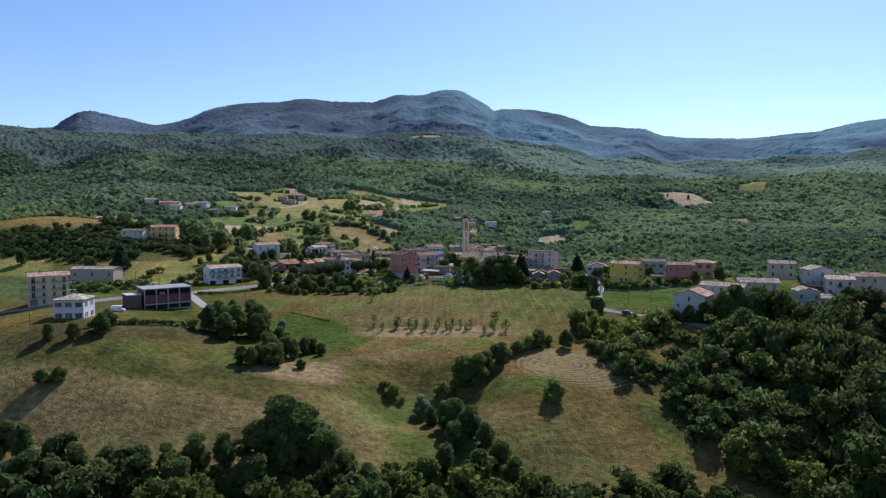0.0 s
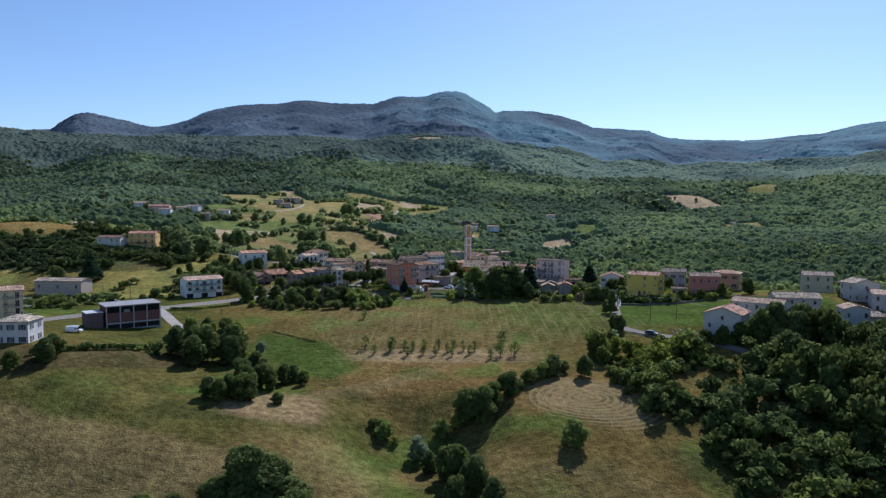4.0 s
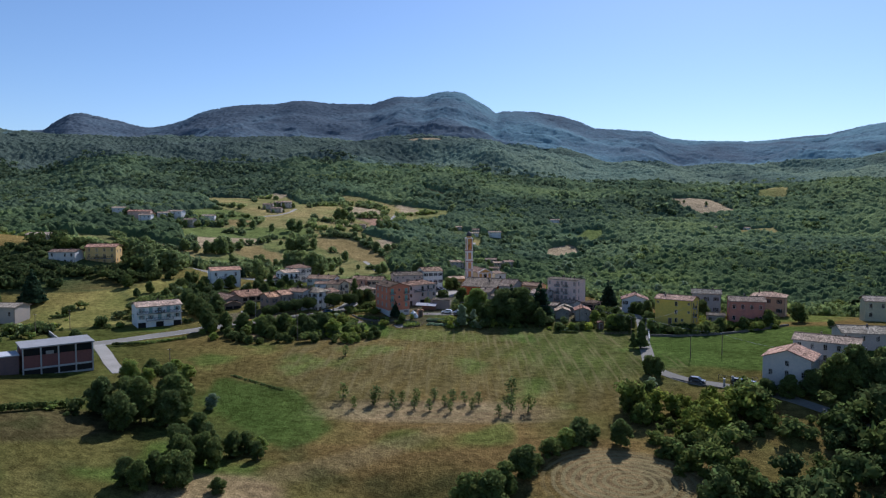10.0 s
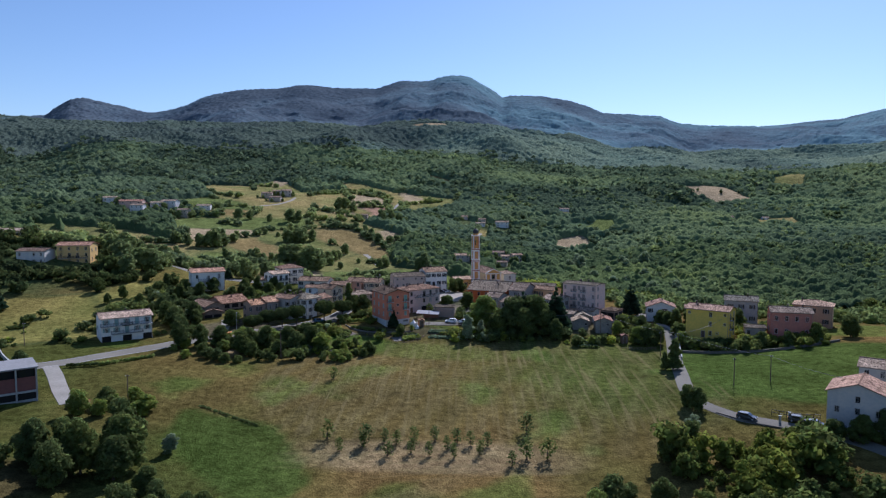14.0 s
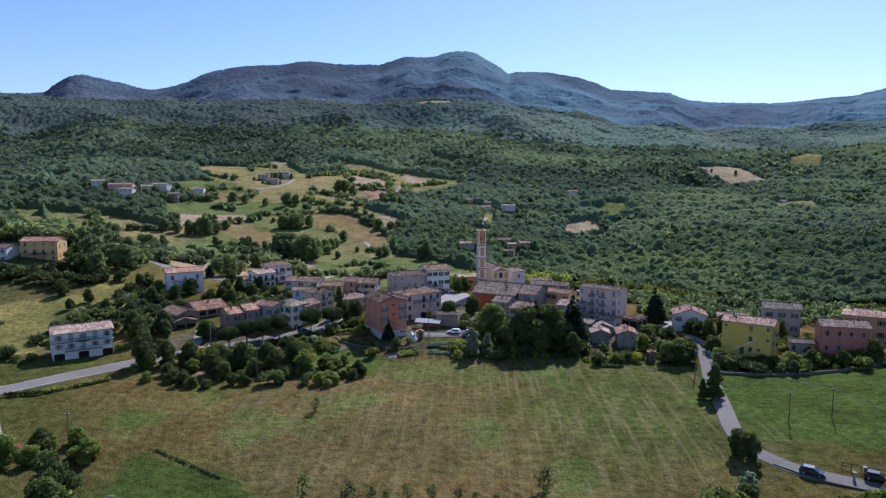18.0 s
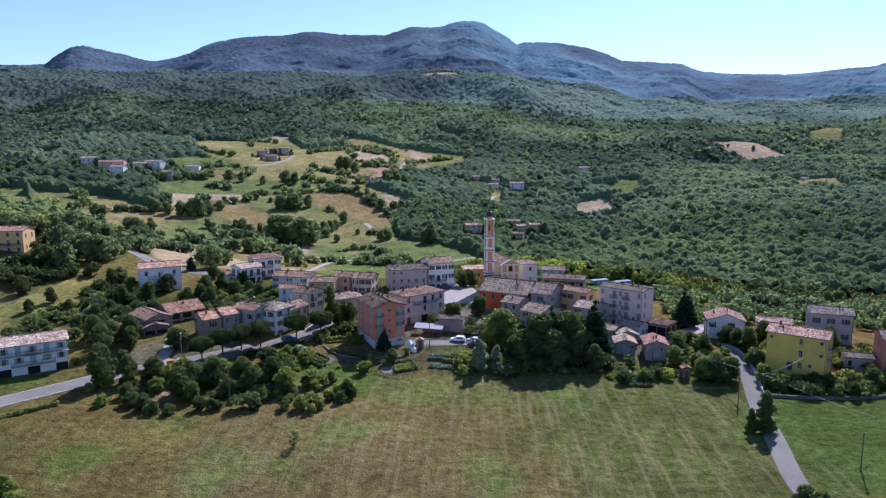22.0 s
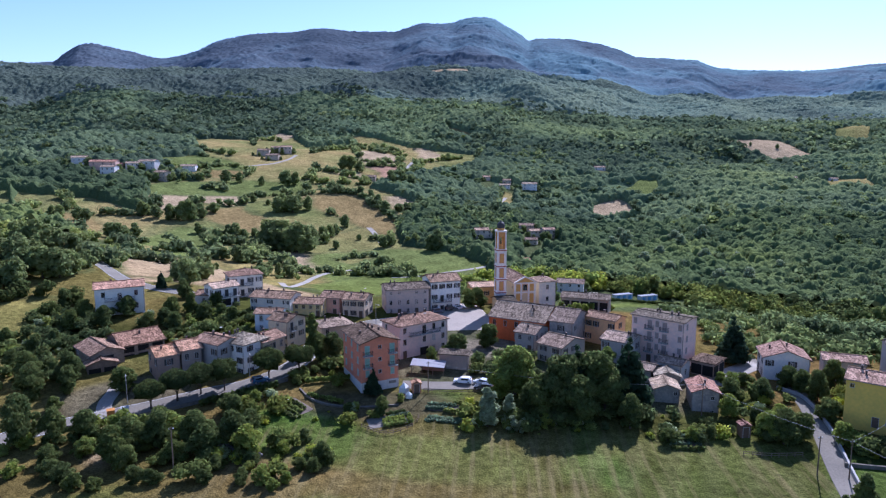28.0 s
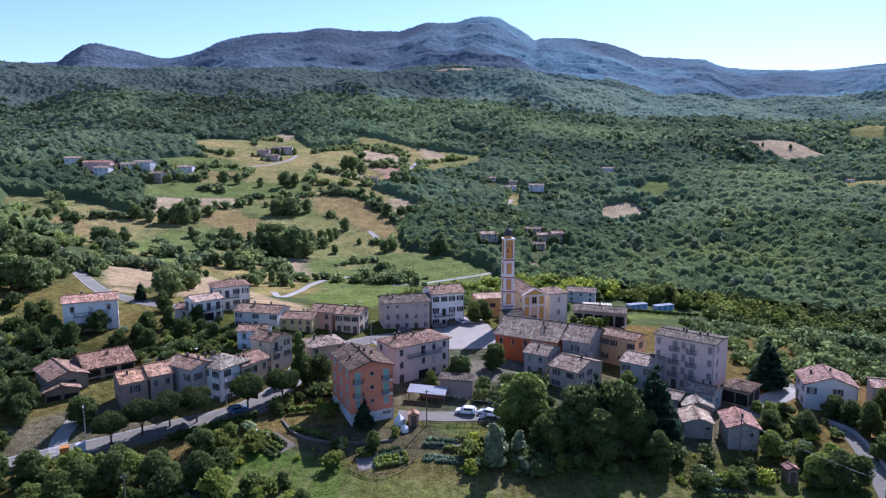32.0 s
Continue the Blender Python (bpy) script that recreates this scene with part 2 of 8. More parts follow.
# canopies turn bluer and paler with distance: haze mixed into the leaf colour
CANOPY_HILL = leaf_surface("hill_canopy_leaves", (0.134, 0.175, 0.074), (0.079, 0.12, 0.064), 0.0, large=0.006, through_light=0.12, grain=0.6, relief=18.0)
CANOPY_HIGH = leaf_surface("hazed_upland_leaves", (0.158, 0.2, 0.13), (0.108, 0.152, 0.122), 0.0, large=0.005, through_light=0.12, grain=0.45, relief=20.0)
CANOPY_FAR = leaf_surface("hazed_mountain_leaves", (0.178, 0.24, 0.272), (0.135, 0.192, 0.228), 0.0, large=0.004, through_light=0.3, grain=0.3, relief=5.0)
BARK = surface("bark", (0.12, 0.09, 0.065), (0.06, 0.045, 0.035), 0.95, 6.0, 1.0, 0.8)
WOOD = surface("weathered_wood", (0.2, 0.14, 0.095), (0.11, 0.08, 0.06), 0.9, 5.0, 0.8, 0.5)
DARK = surface("painted_shade_inside", (0.02, 0.018, 0.016), None, 0.95)
CONCRETE = surface("concrete", (0.42, 0.41, 0.38), (0.3, 0.29, 0.27), 0.9, 2.0, 0.3, 0.3)
IRON = surface("dark_iron", (0.035, 0.033, 0.032), None, 0.6)
WHITE = surface("white_paint", (0.78, 0.78, 0.75), (0.66, 0.66, 0.63), 0.7, 2.0, 0.3, 0.1)

# ---- shape of the land ----
PROFILE = [(-700, -62), (-420, -48), (-300, -33), (-262, -27), (-238, -18.5), (-215, -14.5), (-170, -9.8), (-130, -5.2), (-95, -3.4), (-72, -0.8),
           (-40, 0.8), (0, 1.2), (40, -4), (90, -10), (150, -12), (260, -5), (400, 9), (530, 27), (650, 42), (800, 60), (950, 80)]


def smooth_line(knots, s):
    """Piecewise cubic (Hermite) through knots, for an array s."""
    kx = np.array([k[0] for k in knots], float)
    ky = np.array([k[1] for k in knots], float)
    d = np.diff(ky) / np.diff(kx)
    m = np.concatenate([[d[0]], np.where(d[1:] * d[:-1] > 0, 2 * d[1:] * d[:-1] / (d[1:] + d[:-1] + 1e-12), 0), [d[-1]]])
    s = np.clip(s, kx[0], kx[-1])
    i = np.clip(np.searchsorted(kx, s) - 1, 0, len(kx) - 2)
    h = kx[i + 1] - kx[i]
    u = (s - kx[i]) / h
    return ((1 + 2 * u) * (1 - u) ** 2 * ky[i] + u * (1 - u) ** 2 * h * m[i] + u * u * (3 - 2 * u) * ky[i + 1] + u * u * (u - 1) * h * m[i + 1])


BUMPS = [(-125, -30, 45, 40, -0.7), (-190, -20, 55, 60, 5.3), (-250, 50, 70, 70, 21.4), (-276, 12, 32, 26, 5.5), (-370, 350, 140, 160, 40.8), (-150, -160, 40, 35, 4.8),
         (-125, -212, 32, 28, 11.3), (-15, -226, 14, 16, -9.6), (-110, -100, 30, 25, 0.8), (85, -160, 30, 25, 3.3), (140, -115, 32, 35, 8.6),
         (75, -245, 40, 30, -5.2), (200, 80, 90, 90, -18.9), (300, 330, 150, 160, -2.1), (-105, 260, 110, 90, -4.2), (-60, -245, 45, 30, 2.4),
         (-85, -15, 30, 30, 2.7), (30, -205, 26, 22, 1.4), (-200, -75, 40, 30, -2.7), (-70, -185, 40, 30, -2.1),
         (-340, 390, 110, 90, -11.4), (-225, 480, 70, 80, 8.0), (-140, 560, 80, 80, 6.1), (110, 380, 70, 80, -13.7), (-110, 390, 60, 70, 8.0), (330, 800, 120, 120, -3.2),
         (-190, 240, 60, 60, 2.5), (-470, 520, 110, 120, 17.4), (-480, 880, 150, 130, -17.4)]
# crest lines of the hills, as (bearing, rise per metre of distance), each at its own distance
SKYLINE = [(-0.9, 0.105), (-0.665, 0.1151), (-0.589, 0.1141), (-0.574, 0.1222), (-0.561, 0.1294), (-0.548, 0.1351), (-0.532, 0.1367),
           (-0.515, 0.1334), (-0.458, 0.1219), (-0.429, 0.1178), (-0.408, 0.1201), (-0.388, 0.1258), (-0.367, 0.1346), (-0.342, 0.141),
           (-0.317, 0.1457), (-0.252, 0.1488), (-0.219, 0.1527), (-0.17, 0.1485), (-0.125, 0.1476), (-0.105, 0.1531), (-0.076, 0.1595),
           (-0.048, 0.1586), (-0.028, 0.1633), (-0.008, 0.1648), (0.005, 0.1632), (0.021, 0.1559), (0.041, 0.1447), (0.054, 0.1366), (0.065, 0.1382),
           (0.089, 0.1373), (0.142, 0.1316), (0.17, 0.1243), (0.19, 0.1171), (0.235, 0.1122), (0.267, 0.1097), (0.279, 0.1049), (0.303, 0.0984),
           (0.327, 0.096), (0.423, 0.0982), (0.475, 0.1028), (0.506, 0.106), (0.538, 0.113), (0.561, 0.1186), (0.607, 0.124), (0.75, 0.135),
           (0.9, 0.14)]
WEST_HILL = [(-0.9, 0.104), (-0.665, 0.1134), (-0.616, 0.1101), (-0.574, 0.1067), (-0.516, 0.105), (-0.458, 0.1008), (-0.417, 0.1031), (-0.367, 0.1006), (-0.318, 0.0997), (-0.269, 0.1004), (-0.22, 0.0995), (-0.171, 0.0969), (-0.1, 0.085), (-0.03, 0.06), (0.1, 0.02), (0.9, 0)]
MID_HILL = [(-0.9, 0.02), (-0.25, 0.06), (-0.171, 0.0848), (-0.122, 0.0977), (-0.089, 0.1024), (-0.04, 0.1031), (-0.008, 0.0998), (0.033, 0.0973), (0.074, 0.0876), (0.114, 0.0811), (0.155, 0.0714), (0.195, 0.0568), (0.236, 0.0487), (0.284, 0.039), (0.33, 0.025), (0.45, 0), (0.9, 0)]
EAST_HILL = [(-0.9, -0.02), (0.15, 0.01), (0.236, 0.0325), (0.268, 0.0349), (0.308, 0.0309), (0.341, 0.0244), (0.381, 0.0212), (0.429, 0.0228), (0.477, 0.0259), (0.509, 0.0356), (0.528, 0.0404), (0.556, 0.0355), (0.581, 0.0259), (0.611, 0.0211), (0.75, 0.02), (0.9, 0)]
FAR_EAST = [(-0.9, 0.0), (0.3, 0.03), (0.4, 0.05), (0.44, 0.066), (0.5, 0.080), (0.58, 0.093), (0.62, 0.105), (0.9, 0.11)]


def lattice(x, y, seed):
    """Value noise in -1..1 for arrays."""
    xi, yi = np.floor(x), np.floor(y)
    fx, fy = x - xi, y - yi
    fx, fy = fx * fx * (3 - 2 * fx), fy * fy * (3 - 2 * fy)

    def rnd(a, b):
        q = np.sin(a * 127.1 + b * 311.7 + seed * 74.7) * 43758.5453
        return 2 * (q - np.floor(q)) - 1
    return (rnd(xi, yi) * (1 - fx) + rnd(xi + 1, yi) * fx) * (1 - fy) + (rnd(xi, yi + 1) * (1 - fx) + rnd(xi + 1, yi + 1) * fx) * fy


def fbm(x, y, size, octaves=4, seed=0):
    out, amp = 0, 1.0
    for k in range(octaves):
        out = out + amp * lattice(x / size + 17.3 * k, y / size - 9.1 * k, seed + k)
        size, amp = size / 2, amp / 2
    return out


def height(x, y):
    """Ground height in metres for arrays of places."""
    x, y = np.asarray(x, float), np.asarray(y, float)
    z = smooth_line(PROFILE, y)
    for bx, by, sx, sy, h in BUMPS:
        z = z + h * np.exp(-((x - bx) / sx) ** 2 / 2 - ((y - by) / sy) ** 2 / 2)
    dist = np.maximum(y + 417, 1.0)
    bear = np.clip((x + 5) / dist, -0.9, 0.9)
    far = np.full(z.shape, -1e3)
    for line, d0, d1 in ((SKYLINE, 900, 2750), (WEST_HILL, 900, 1750), (MID_HILL, 860, 1650), (EAST_HILL, 860, 1330), (FAR_EAST, 1300, 2250)):
        crest = 35 + smooth_line(line, bear) * d1
        u = (dist - d0) / (d1 - d0)
        low = 30
        h = np.where(u < 1, low + (crest - low) * np.sign(u) * np.abs(u) ** 1.35, crest - 0.33 * (dist - d1))
        rough = (fbm(x, y, 260, 4, int(d1)) * 24 + (0.4 - np.abs(fbm(x, y, 420, 3, int(d1) + 3))) * 100 + (0.35 - np.abs(fbm(x, y, 170, 2, int(d1) + 8))) * 36) * np.clip(1.6 * u, 0, 1) * np.clip(np.abs(1 - u) * 3, 0.12, 1)
        rough = rough * (0.5 if line is SKYLINE or line is WEST_HILL else 0.85)
        far = np.logaddexp(far / 12, (h + rough) / 12) * 12
    near = np.clip((dist - 980) / 260, 0, 1)
    near = near * near * (3 - 2 * near)
    z = z * (1 - near) + np.maximum(far, z - 40) * near
    return z + fbm(x, y, 38, 3, 5) * 0.35 * np.clip((abs(y + 30) - 40) / 60, 0, 1) + fbm(x, y, 160, 2, 9) * 3.0 * np.clip((y - 120) / 150, 0, 1) + (0.22 - np.abs(fbm(x, y, 150, 3, 14))) * 11 * np.clip((x - 10 - 0.1 * y) / 90, 0, 1) * np.clip((y - 140) / 120, 0, 1) * np.clip((900 - y) / 150, 0, 1)


# ---- ground ----
def inside(x, y, shape):
    """Soft 0..1 of an ellipse (cx, cy, rx, ry, turn), with a ragged rim."""
    cx, cy, rx, ry, turn = shape
    c, s = math.cos(radians(turn)), math.sin(radians(turn))
    u, v = ((x - cx) * c + (y - cy) * s) / rx, (-(x - cx) * s + (y - cy) * c) / ry
    q = (np.abs(u) ** 3 + np.abs(v) ** 3) ** (1 / 3)
    return np.clip((1.0 - q + 0.07 * fbm(x, y, 14, 2, 3)) * min(rx, ry) / 2.5 + 0.5, 0, 1)


# open land among the woods behind the village, each field by its corners
FIELDS = []


def field(kind, *corners):
    FIELDS.append((kind, corners))


field("pasture", (-338, 243), (-310, 237), (-277, 240), (-222, 213), (-266, 295), (-274, 310), (-241, 334), (-291, 381), (-307, 410), (-283, 439), (-399, 690), (-307, 668), (-269, 713), (-223, 612), (-168, 661), (-98, 639), (-14, 615),
      (-13, 574), (-72, 452), (-101, 364), (-83, 352), (-53, 320), (-71, 273), (-56, 207), (-28, 192), (-1, 163), (1, 133), (-27, 93), (-83, 46), (-114, 39), (-144, 28), (-194, 111), (-261, 164), (-290, 176))
field("dry", (-203, 64), (-187, 69), (-153, 32), (-146, 6), (-179, 44))
field("hay", (-144, 26), (-162, 63), (-159, 73), (-136, 80), (-115, 40), (-114, 8), (-126, 5))
field("meadow", (-183, 98), (-163, 140), (-147, 118), (-128, 49), (-150, 79), (-167, 77))
field("meadow", (-192, 119), (-197, 154), (-198, 196), (-178, 198), (-158, 176), (-138, 167), (-124, 124), (-144, 123), (-168, 132))
field("pasture", (-188, 221), (-139, 167), (-91, 105), (-86, 55), (-144, 123), (-180, 191))
field("hay", (-124, 167), (-105, 168), (-91, 127), (-97, 108))
field("dry", (-280, 176), (-270, 192), (-251, 191), (-220, 153), (-195, 105), (-227, 142), (-261, 164))
field("pasture", (-295, 234), (-275, 238), (-239, 214), (-220, 213), (-211, 191), (-195, 122), (-220, 153), (-230, 191), (-255, 197), (-271, 206))
field("pasture", (-336, 240), (-318, 240), (-301, 221), (-286, 181), (-292, 179))
field("pasture", (-358, 238), (-336, 240), (-292, 179), (-315, 187))
field("meadow", (-266, 294), (-258, 315), (-209, 352), (-158, 366), (-145, 325), (-183, 303), (-220, 280), (-248, 262))
field("hay", (-247, 261), (-192, 293), (-182, 274), (-184, 260), (-208, 260), (-213, 228), (-229, 232))
field("dry", (-202, 241), (-180, 262), (-167, 245), (-154, 245), (-150, 206), (-168, 209), (-187, 219))
field("pasture", (-180, 272), (-139, 318), (-113, 276), (-107, 211), (-109, 173), (-148, 201), (-154, 245))
field("dry", (-143, 320), (-116, 332), (-100, 317), (-77, 283), (-71, 276), (-68, 219), (-79, 220), (-91, 248), (-102, 263), (-114, 273), (-131, 283))
field("pasture", (-112, 195), (-102, 230), (-91, 248), (-65, 221), (-54, 196), (-89, 170), (-106, 169))
field("meadow", (-107, 166), (-61, 195), (-28, 194), (-5, 165), (-1, 153), (-34, 121), (-69, 130), (-90, 123))
field("meadow", (-88, 117), (-39, 117), (1, 153), (2, 126), (-27, 90), (-65, 59))
field("hay", (-85, 338), (-75, 348), (-54, 323), (-73, 299), (-78, 315))
field("hay", (-160, 591), (-143, 600), (-96, 539), (-93, 507), (-125, 474), (-141, 515))
field("brown", (-127, 464), (-90, 488), (-82, 449), (-92, 441), (-95, 402), (-113, 447))
field("hay", (-91, 641), (-80, 634), (-56, 598), (-61, 562), (-76, 524))
field("pasture", (-74, 528), (-49, 570), (-14, 618), (-10, 582), (-29, 532), (-78, 453))
field("hay", (-163, 413), (-126, 434), (-113, 401), (-146, 366))
field("pasture", (-162, 371), (-166, 426), (-112, 390), (-101, 364), (-112, 338), (-144, 329))
field("pasture", (-379, 698), (-303, 656), (-257, 517), (-256, 453), (-310, 486))
field("meadow", (-308, 409), (-282, 436), (-250, 425), (-220, 399), (-223, 346), (-260, 377), (-290, 378))
field("hay", (-306, 676), (-288, 726), (-267, 710), (-265, 650))
field("dry", (-251, 372), (-216, 388), (-211, 357), (-235, 348))
field("hay", (-449, 412), (-419, 420), (-399, 390), (-405, 375))
field("brown", (10, 175), (21, 187), (29, 171), (19, 150), (10, 155))
field("hay", (90, 418), (108, 433), (121, 442), (131, 421), (135, 395), (114, 382), (88, 370))
field("meadow", (78, 361), (133, 385), (128, 362), (78, 333))
field("meadow", (123, 454), (152, 498), (168, 494), (166, 472), (152, 449), (126, 447))
field("hay", (281, 689), (326, 697), (376, 713), (386, 676), (399, 650), (376, 625), (335, 615), (305, 657))
field("hay", (261, 620), (282, 622), (275, 604), (259, 604))
field("pasture", (335, 501), (375, 494), (372, 459), (314, 440), (318, 475))
field("hay", (307, 494), (334, 503), (320, 483), (301, 480))
field("hay", (88, 458), (106, 454), (102, 442), (88, 444))
field("hay", (113, 568), (128, 567), (125, 548), (109, 549))
field("pasture", (487, 805), (588, 899), (497, 726), (462, 752))
field("hay", (-122, 1168), (-75, 1212), (-44, 1219), (-38, 1175), (-98, 1141))
field("hay", (91, 523), (107, 513), (91, 497))
field("pasture", (11, 442), (23, 427), (16, 366), (4, 355))
field("pasture", (-206, 724), (-146, 705), (-98, 640), (-120, 624), (-169, 664))
field("dry", (-59, 731), (-20, 707), (-27, 685), (-53, 705))
field("pasture", (-71, 172), (-87, 159), (-79, 148))
field("meadow", (-79, 62), (-62, 124), (-13, 136), (-24, 93), (-54, 10))
field("hay", (-165, 67), (-151, 113), (-94, 51), (-57, -5), (-79, -1), (-133, 19))
field("meadow", (35, 60), (81, 109), (75, 86), (40, 42))
field("pasture", (-171, 24), (-166, 36), (-147, 10), (-151, -2))
field("pasture", (-254, -64), (-216, -63), (-205, -84), (-236, -90))
field("pasture", (-178, -61), (-147, -46), (-127, -95), (-151, -113))
field("pasture", (-148, -49), (-150, -30), (-137, -22), (-123, -43), (-120, -63), (-134, -69))
field("dry", (-312, -6), (-232, -12), (-224, 8), (-245, 22), (-305, 34))
field("hay", (-158, 53), (-156, 92), (-116, 24), (-132, 13))


def inside_poly(x, y, corners, soft=3.0):
    """Soft 0..1 of a polygon, with a ragged rim."""
    best, odd = np.full(x.shape, 1e9), np.zeros(x.shape, bool)
    lo, hi = np.min(corners, 0) - 12, np.max(corners, 0) + 12
    near = (x > lo[0]) & (x < hi[0]) & (y > lo[1]) & (y < hi[1])
    out = np.zeros(x.shape)
    if not near.any():
        return out
    px, py = x[near], y[near]
    best, odd = np.full(px.shape, 1e9), np.zeros(px.shape, bool)
    for (ax, ay), (bx, by) in zip(corners, corners[1:] + corners[:1]):
        dx, dy = bx - ax, by - ay
        u = np.clip(((px - ax) * dx + (py - ay) * dy) / (dx * dx + dy * dy + 1e-9), 0, 1)
        best = np.minimum(best, np.hypot(px - ax - u * dx, py - ay - u * dy))
        odd ^= ((ay > py) != (by > py)) & (px < (bx - ax) * (py - ay) / (by - ay + 1e-12) + ax)
    d = np.where(odd, best, -best) + 2.5 * fbm(px, py, 18, 2, 3)
    out[near] = np.clip(d / soft + 0.5, 0, 1)
    return out


SLOPES = [(-150, -78, 58, 24, 5), (-130, 15, 30, 40, 0), (-268, 4, 48, 20, 8), (-222, -74, 22, 11, 0)]


def cover_colors(x, y):
    """Albedo of the ground cover, greyed with distance, blued for haze on the mountain."""
    dry, green, lush = np.array((0.166, 0.104, 0.028)), np.array((0.073, 0.079, 0.015)), np.array((0.07, 0.125, 0.016))
    brown, hay, litter = np.array((0.215, 0.15, 0.052)), np.array((0.33, 0.235, 0.12)), np.array((0.075, 0.092, 0.028))
    n = np.clip(np.where(y > -188, 0.37, 0.64) + 0.7 * fbm(x, y, 60, 4, 21), 0, 1)[..., None]
    col = green * (1 - n) + dry * n

    def put(col, mask, c, amount=1.0):
        return col * (1 - amount * mask[..., None]) + c * amount * mask[..., None]
    spots = np.clip(fbm(x, y, 17, 3, 31) * 2.4 - 0.9, 0, 1) * (y < -60)
    col = put(col, spots, lush * 1.1, 0.55)
    # mowing lines on the large field below the village
    lines = 0.5 + 0.5 * np.sin((x * 0.95 - y * 0.3) * 0.9 + 2.5 * fbm(x, y, 40, 2, 4))
    large = inside(x, y, (0, -130, 60, 42, 0))
    col = put(col, large * lines, np.array((0.2, 0.165, 0.07)), 0.22)
    col = put(col, np.clip(np.exp(-((x + 30) / 34) ** 2 - ((y + 140) / 14) ** 2) + 0.4 * fbm(x, y, 22, 3, 9), 0, 1), np.array((0.15, 0.10, 0.038)), 0.2)
    col = put(col, np.clip(0.9 * np.exp(-((x - 30) / 20) ** 2 - ((y + 122) / 22) ** 2) + 0.3 * fbm(x, y, 20, 3, 8), 0, 1), lush, 0.3)
    col = put(col, inside(x, y, (93, -124, 40, 30, -25)), np.array((0.066, 0.098, 0.016)), 0.95)
    col = put(col, inside_poly(x, y, ((-73, -148), (-62, -151), (-50, -155), (-41, -170), (-37, -180), (-43, -193), (-51, -188), (-66, -171), (-73, -165)), 1.5), np.array((0.058, 0.09, 0.014)), 0.85)
    col = put(col, inside(x, y, (-108, -204, 34, 10, 42)), np.array((0.072, 0.056, 0.021)), 0.85)
    col = put(col, inside(x, y, (-30, -196, 26, 3.5, 35)), np.array((0.2, 0.15, 0.06)), 0.5)
    tuft = np.clip(fbm(x, y, 7, 2, 63) * 2.2 - 0.5, 0, 1) * np.clip((-176 - y) / 20, 0, 1)
    col = put(col, tuft, np.array((0.045, 0.05, 0.014)), 0.6)
    rust = np.clip(fbm(x, y, 26, 3, 64) * 2 - 0.4, 0, 1) * np.clip((-186 - y) / 20, 0, 1)
    col = put(col, rust, np.array((0.2, 0.125, 0.04)), 0.5)
    col = put(col, inside(x, y, (-12, -170, 30, 7, -6)), hay, 0.45)
    col = put(col, inside(x, y, (-95, -250, 50, 16, -5)), brown, 0.75)
    col = put(col, inside(x, y, (-52, -215, 13, 9, 0)), np.array((0.27, 0.175, 0.08)), 0.75)
    col = put(col, inside(x, y, (-30, -250, 10, 22, 15)), brown, 0.5)
    col = put(col, inside(x, y, (-20, -245, 5, 30, 25)), lush, 0.32)
    col = put(col, inside(x, y, (20, -258, 22, 22, 0)), brown, 0.25)
    col = put(col, inside(x, y, (30, -206, 16, 12, -20)), hay, 0.3)
    # forest floor beyond the village, with open land
    wood = np.clip((y - 15) / 25, 0, 1)
    wood = np.maximum(wood, np.clip((-x - 150) / 30, 0, 1) * np.clip((y + 160) / 40, 0, 1))
    col = put(col, wood, litter)
    for sh in SLOPES:
        col = put(col, inside(x, y, sh), green * 0.75 + dry * 0.55)
    vary = np.clip(0.5 + 0.5 * fbm(x, y, 45, 3, 91), 0, 1)[..., None]
    tone = {"pasture": (green * 2.0) * (1 - vary) + (dry * 1.35 + green * 0.7) * vary, "dry": dry * 1.2 + green * 0.35, "meadow": green * 1.3 + lush * 0.35, "hay": hay * 0.85 + dry * 0.3, "brown": np.array((0.30, 0.16, 0.085))}
    for kind, corners in FIELDS:
        q = inside_poly(x, y, corners)
        col = put(col, np.clip(inside_poly(x, y, corners, 9.0) * 4 - q * 4, 0, 1) * (y < 560), litter, 0.6)
        col = put(col, q, tone[kind])
    # broadleaf forest, then pale blue on the mountain: haze put into the ground colour
    patch_tone = np.clip(0.5 + 0.7 * fbm(x, y, 320, 4, 77), 0, 1)
    free = np.zeros(x.shape)
    for kind, corners in FIELDS:
        free = np.maximum(free, inside_poly(x, y, corners))
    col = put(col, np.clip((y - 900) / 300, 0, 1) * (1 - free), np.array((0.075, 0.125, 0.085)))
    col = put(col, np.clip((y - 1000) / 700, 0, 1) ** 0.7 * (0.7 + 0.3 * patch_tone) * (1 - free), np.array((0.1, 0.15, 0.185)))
    col = put(col, inside(x, y, (-79.1, -100.7, 2.2, 7, 30)), np.array((0.3, 0.21, 0.12)), 0.7)
    # villagers' gardens and bare yards
    col = put(col, inside(x, y, (-42, -92, 15, 9, -20)), np.array((0.07, 0.135, 0.014)), 0.85)
    col = put(col, inside(x, y, (-24, -98, 30, 8, -8)), np.array((0.1, 0.122, 0.022)), 0.6)
    col = put(col, inside(x, y, (-28, -79, 16, 6, 5)), np.array((0.085, 0.075, 0.045)), 0.6)
    col = put(col, inside(x, y, (-85, -80, 14, 8, 30)), np.array((0.12, 0.10, 0.07)), 0.6)
    col = put(col, inside(x, y, (-15, -45, 22, 20, 20)), np.array((0.11, 0.10, 0.07)), 0.55)
    col = put(col, inside(x, y, (-2, -40, 13, 8, 20)), np.array((0.2, 0.165, 0.115)), 0.7)
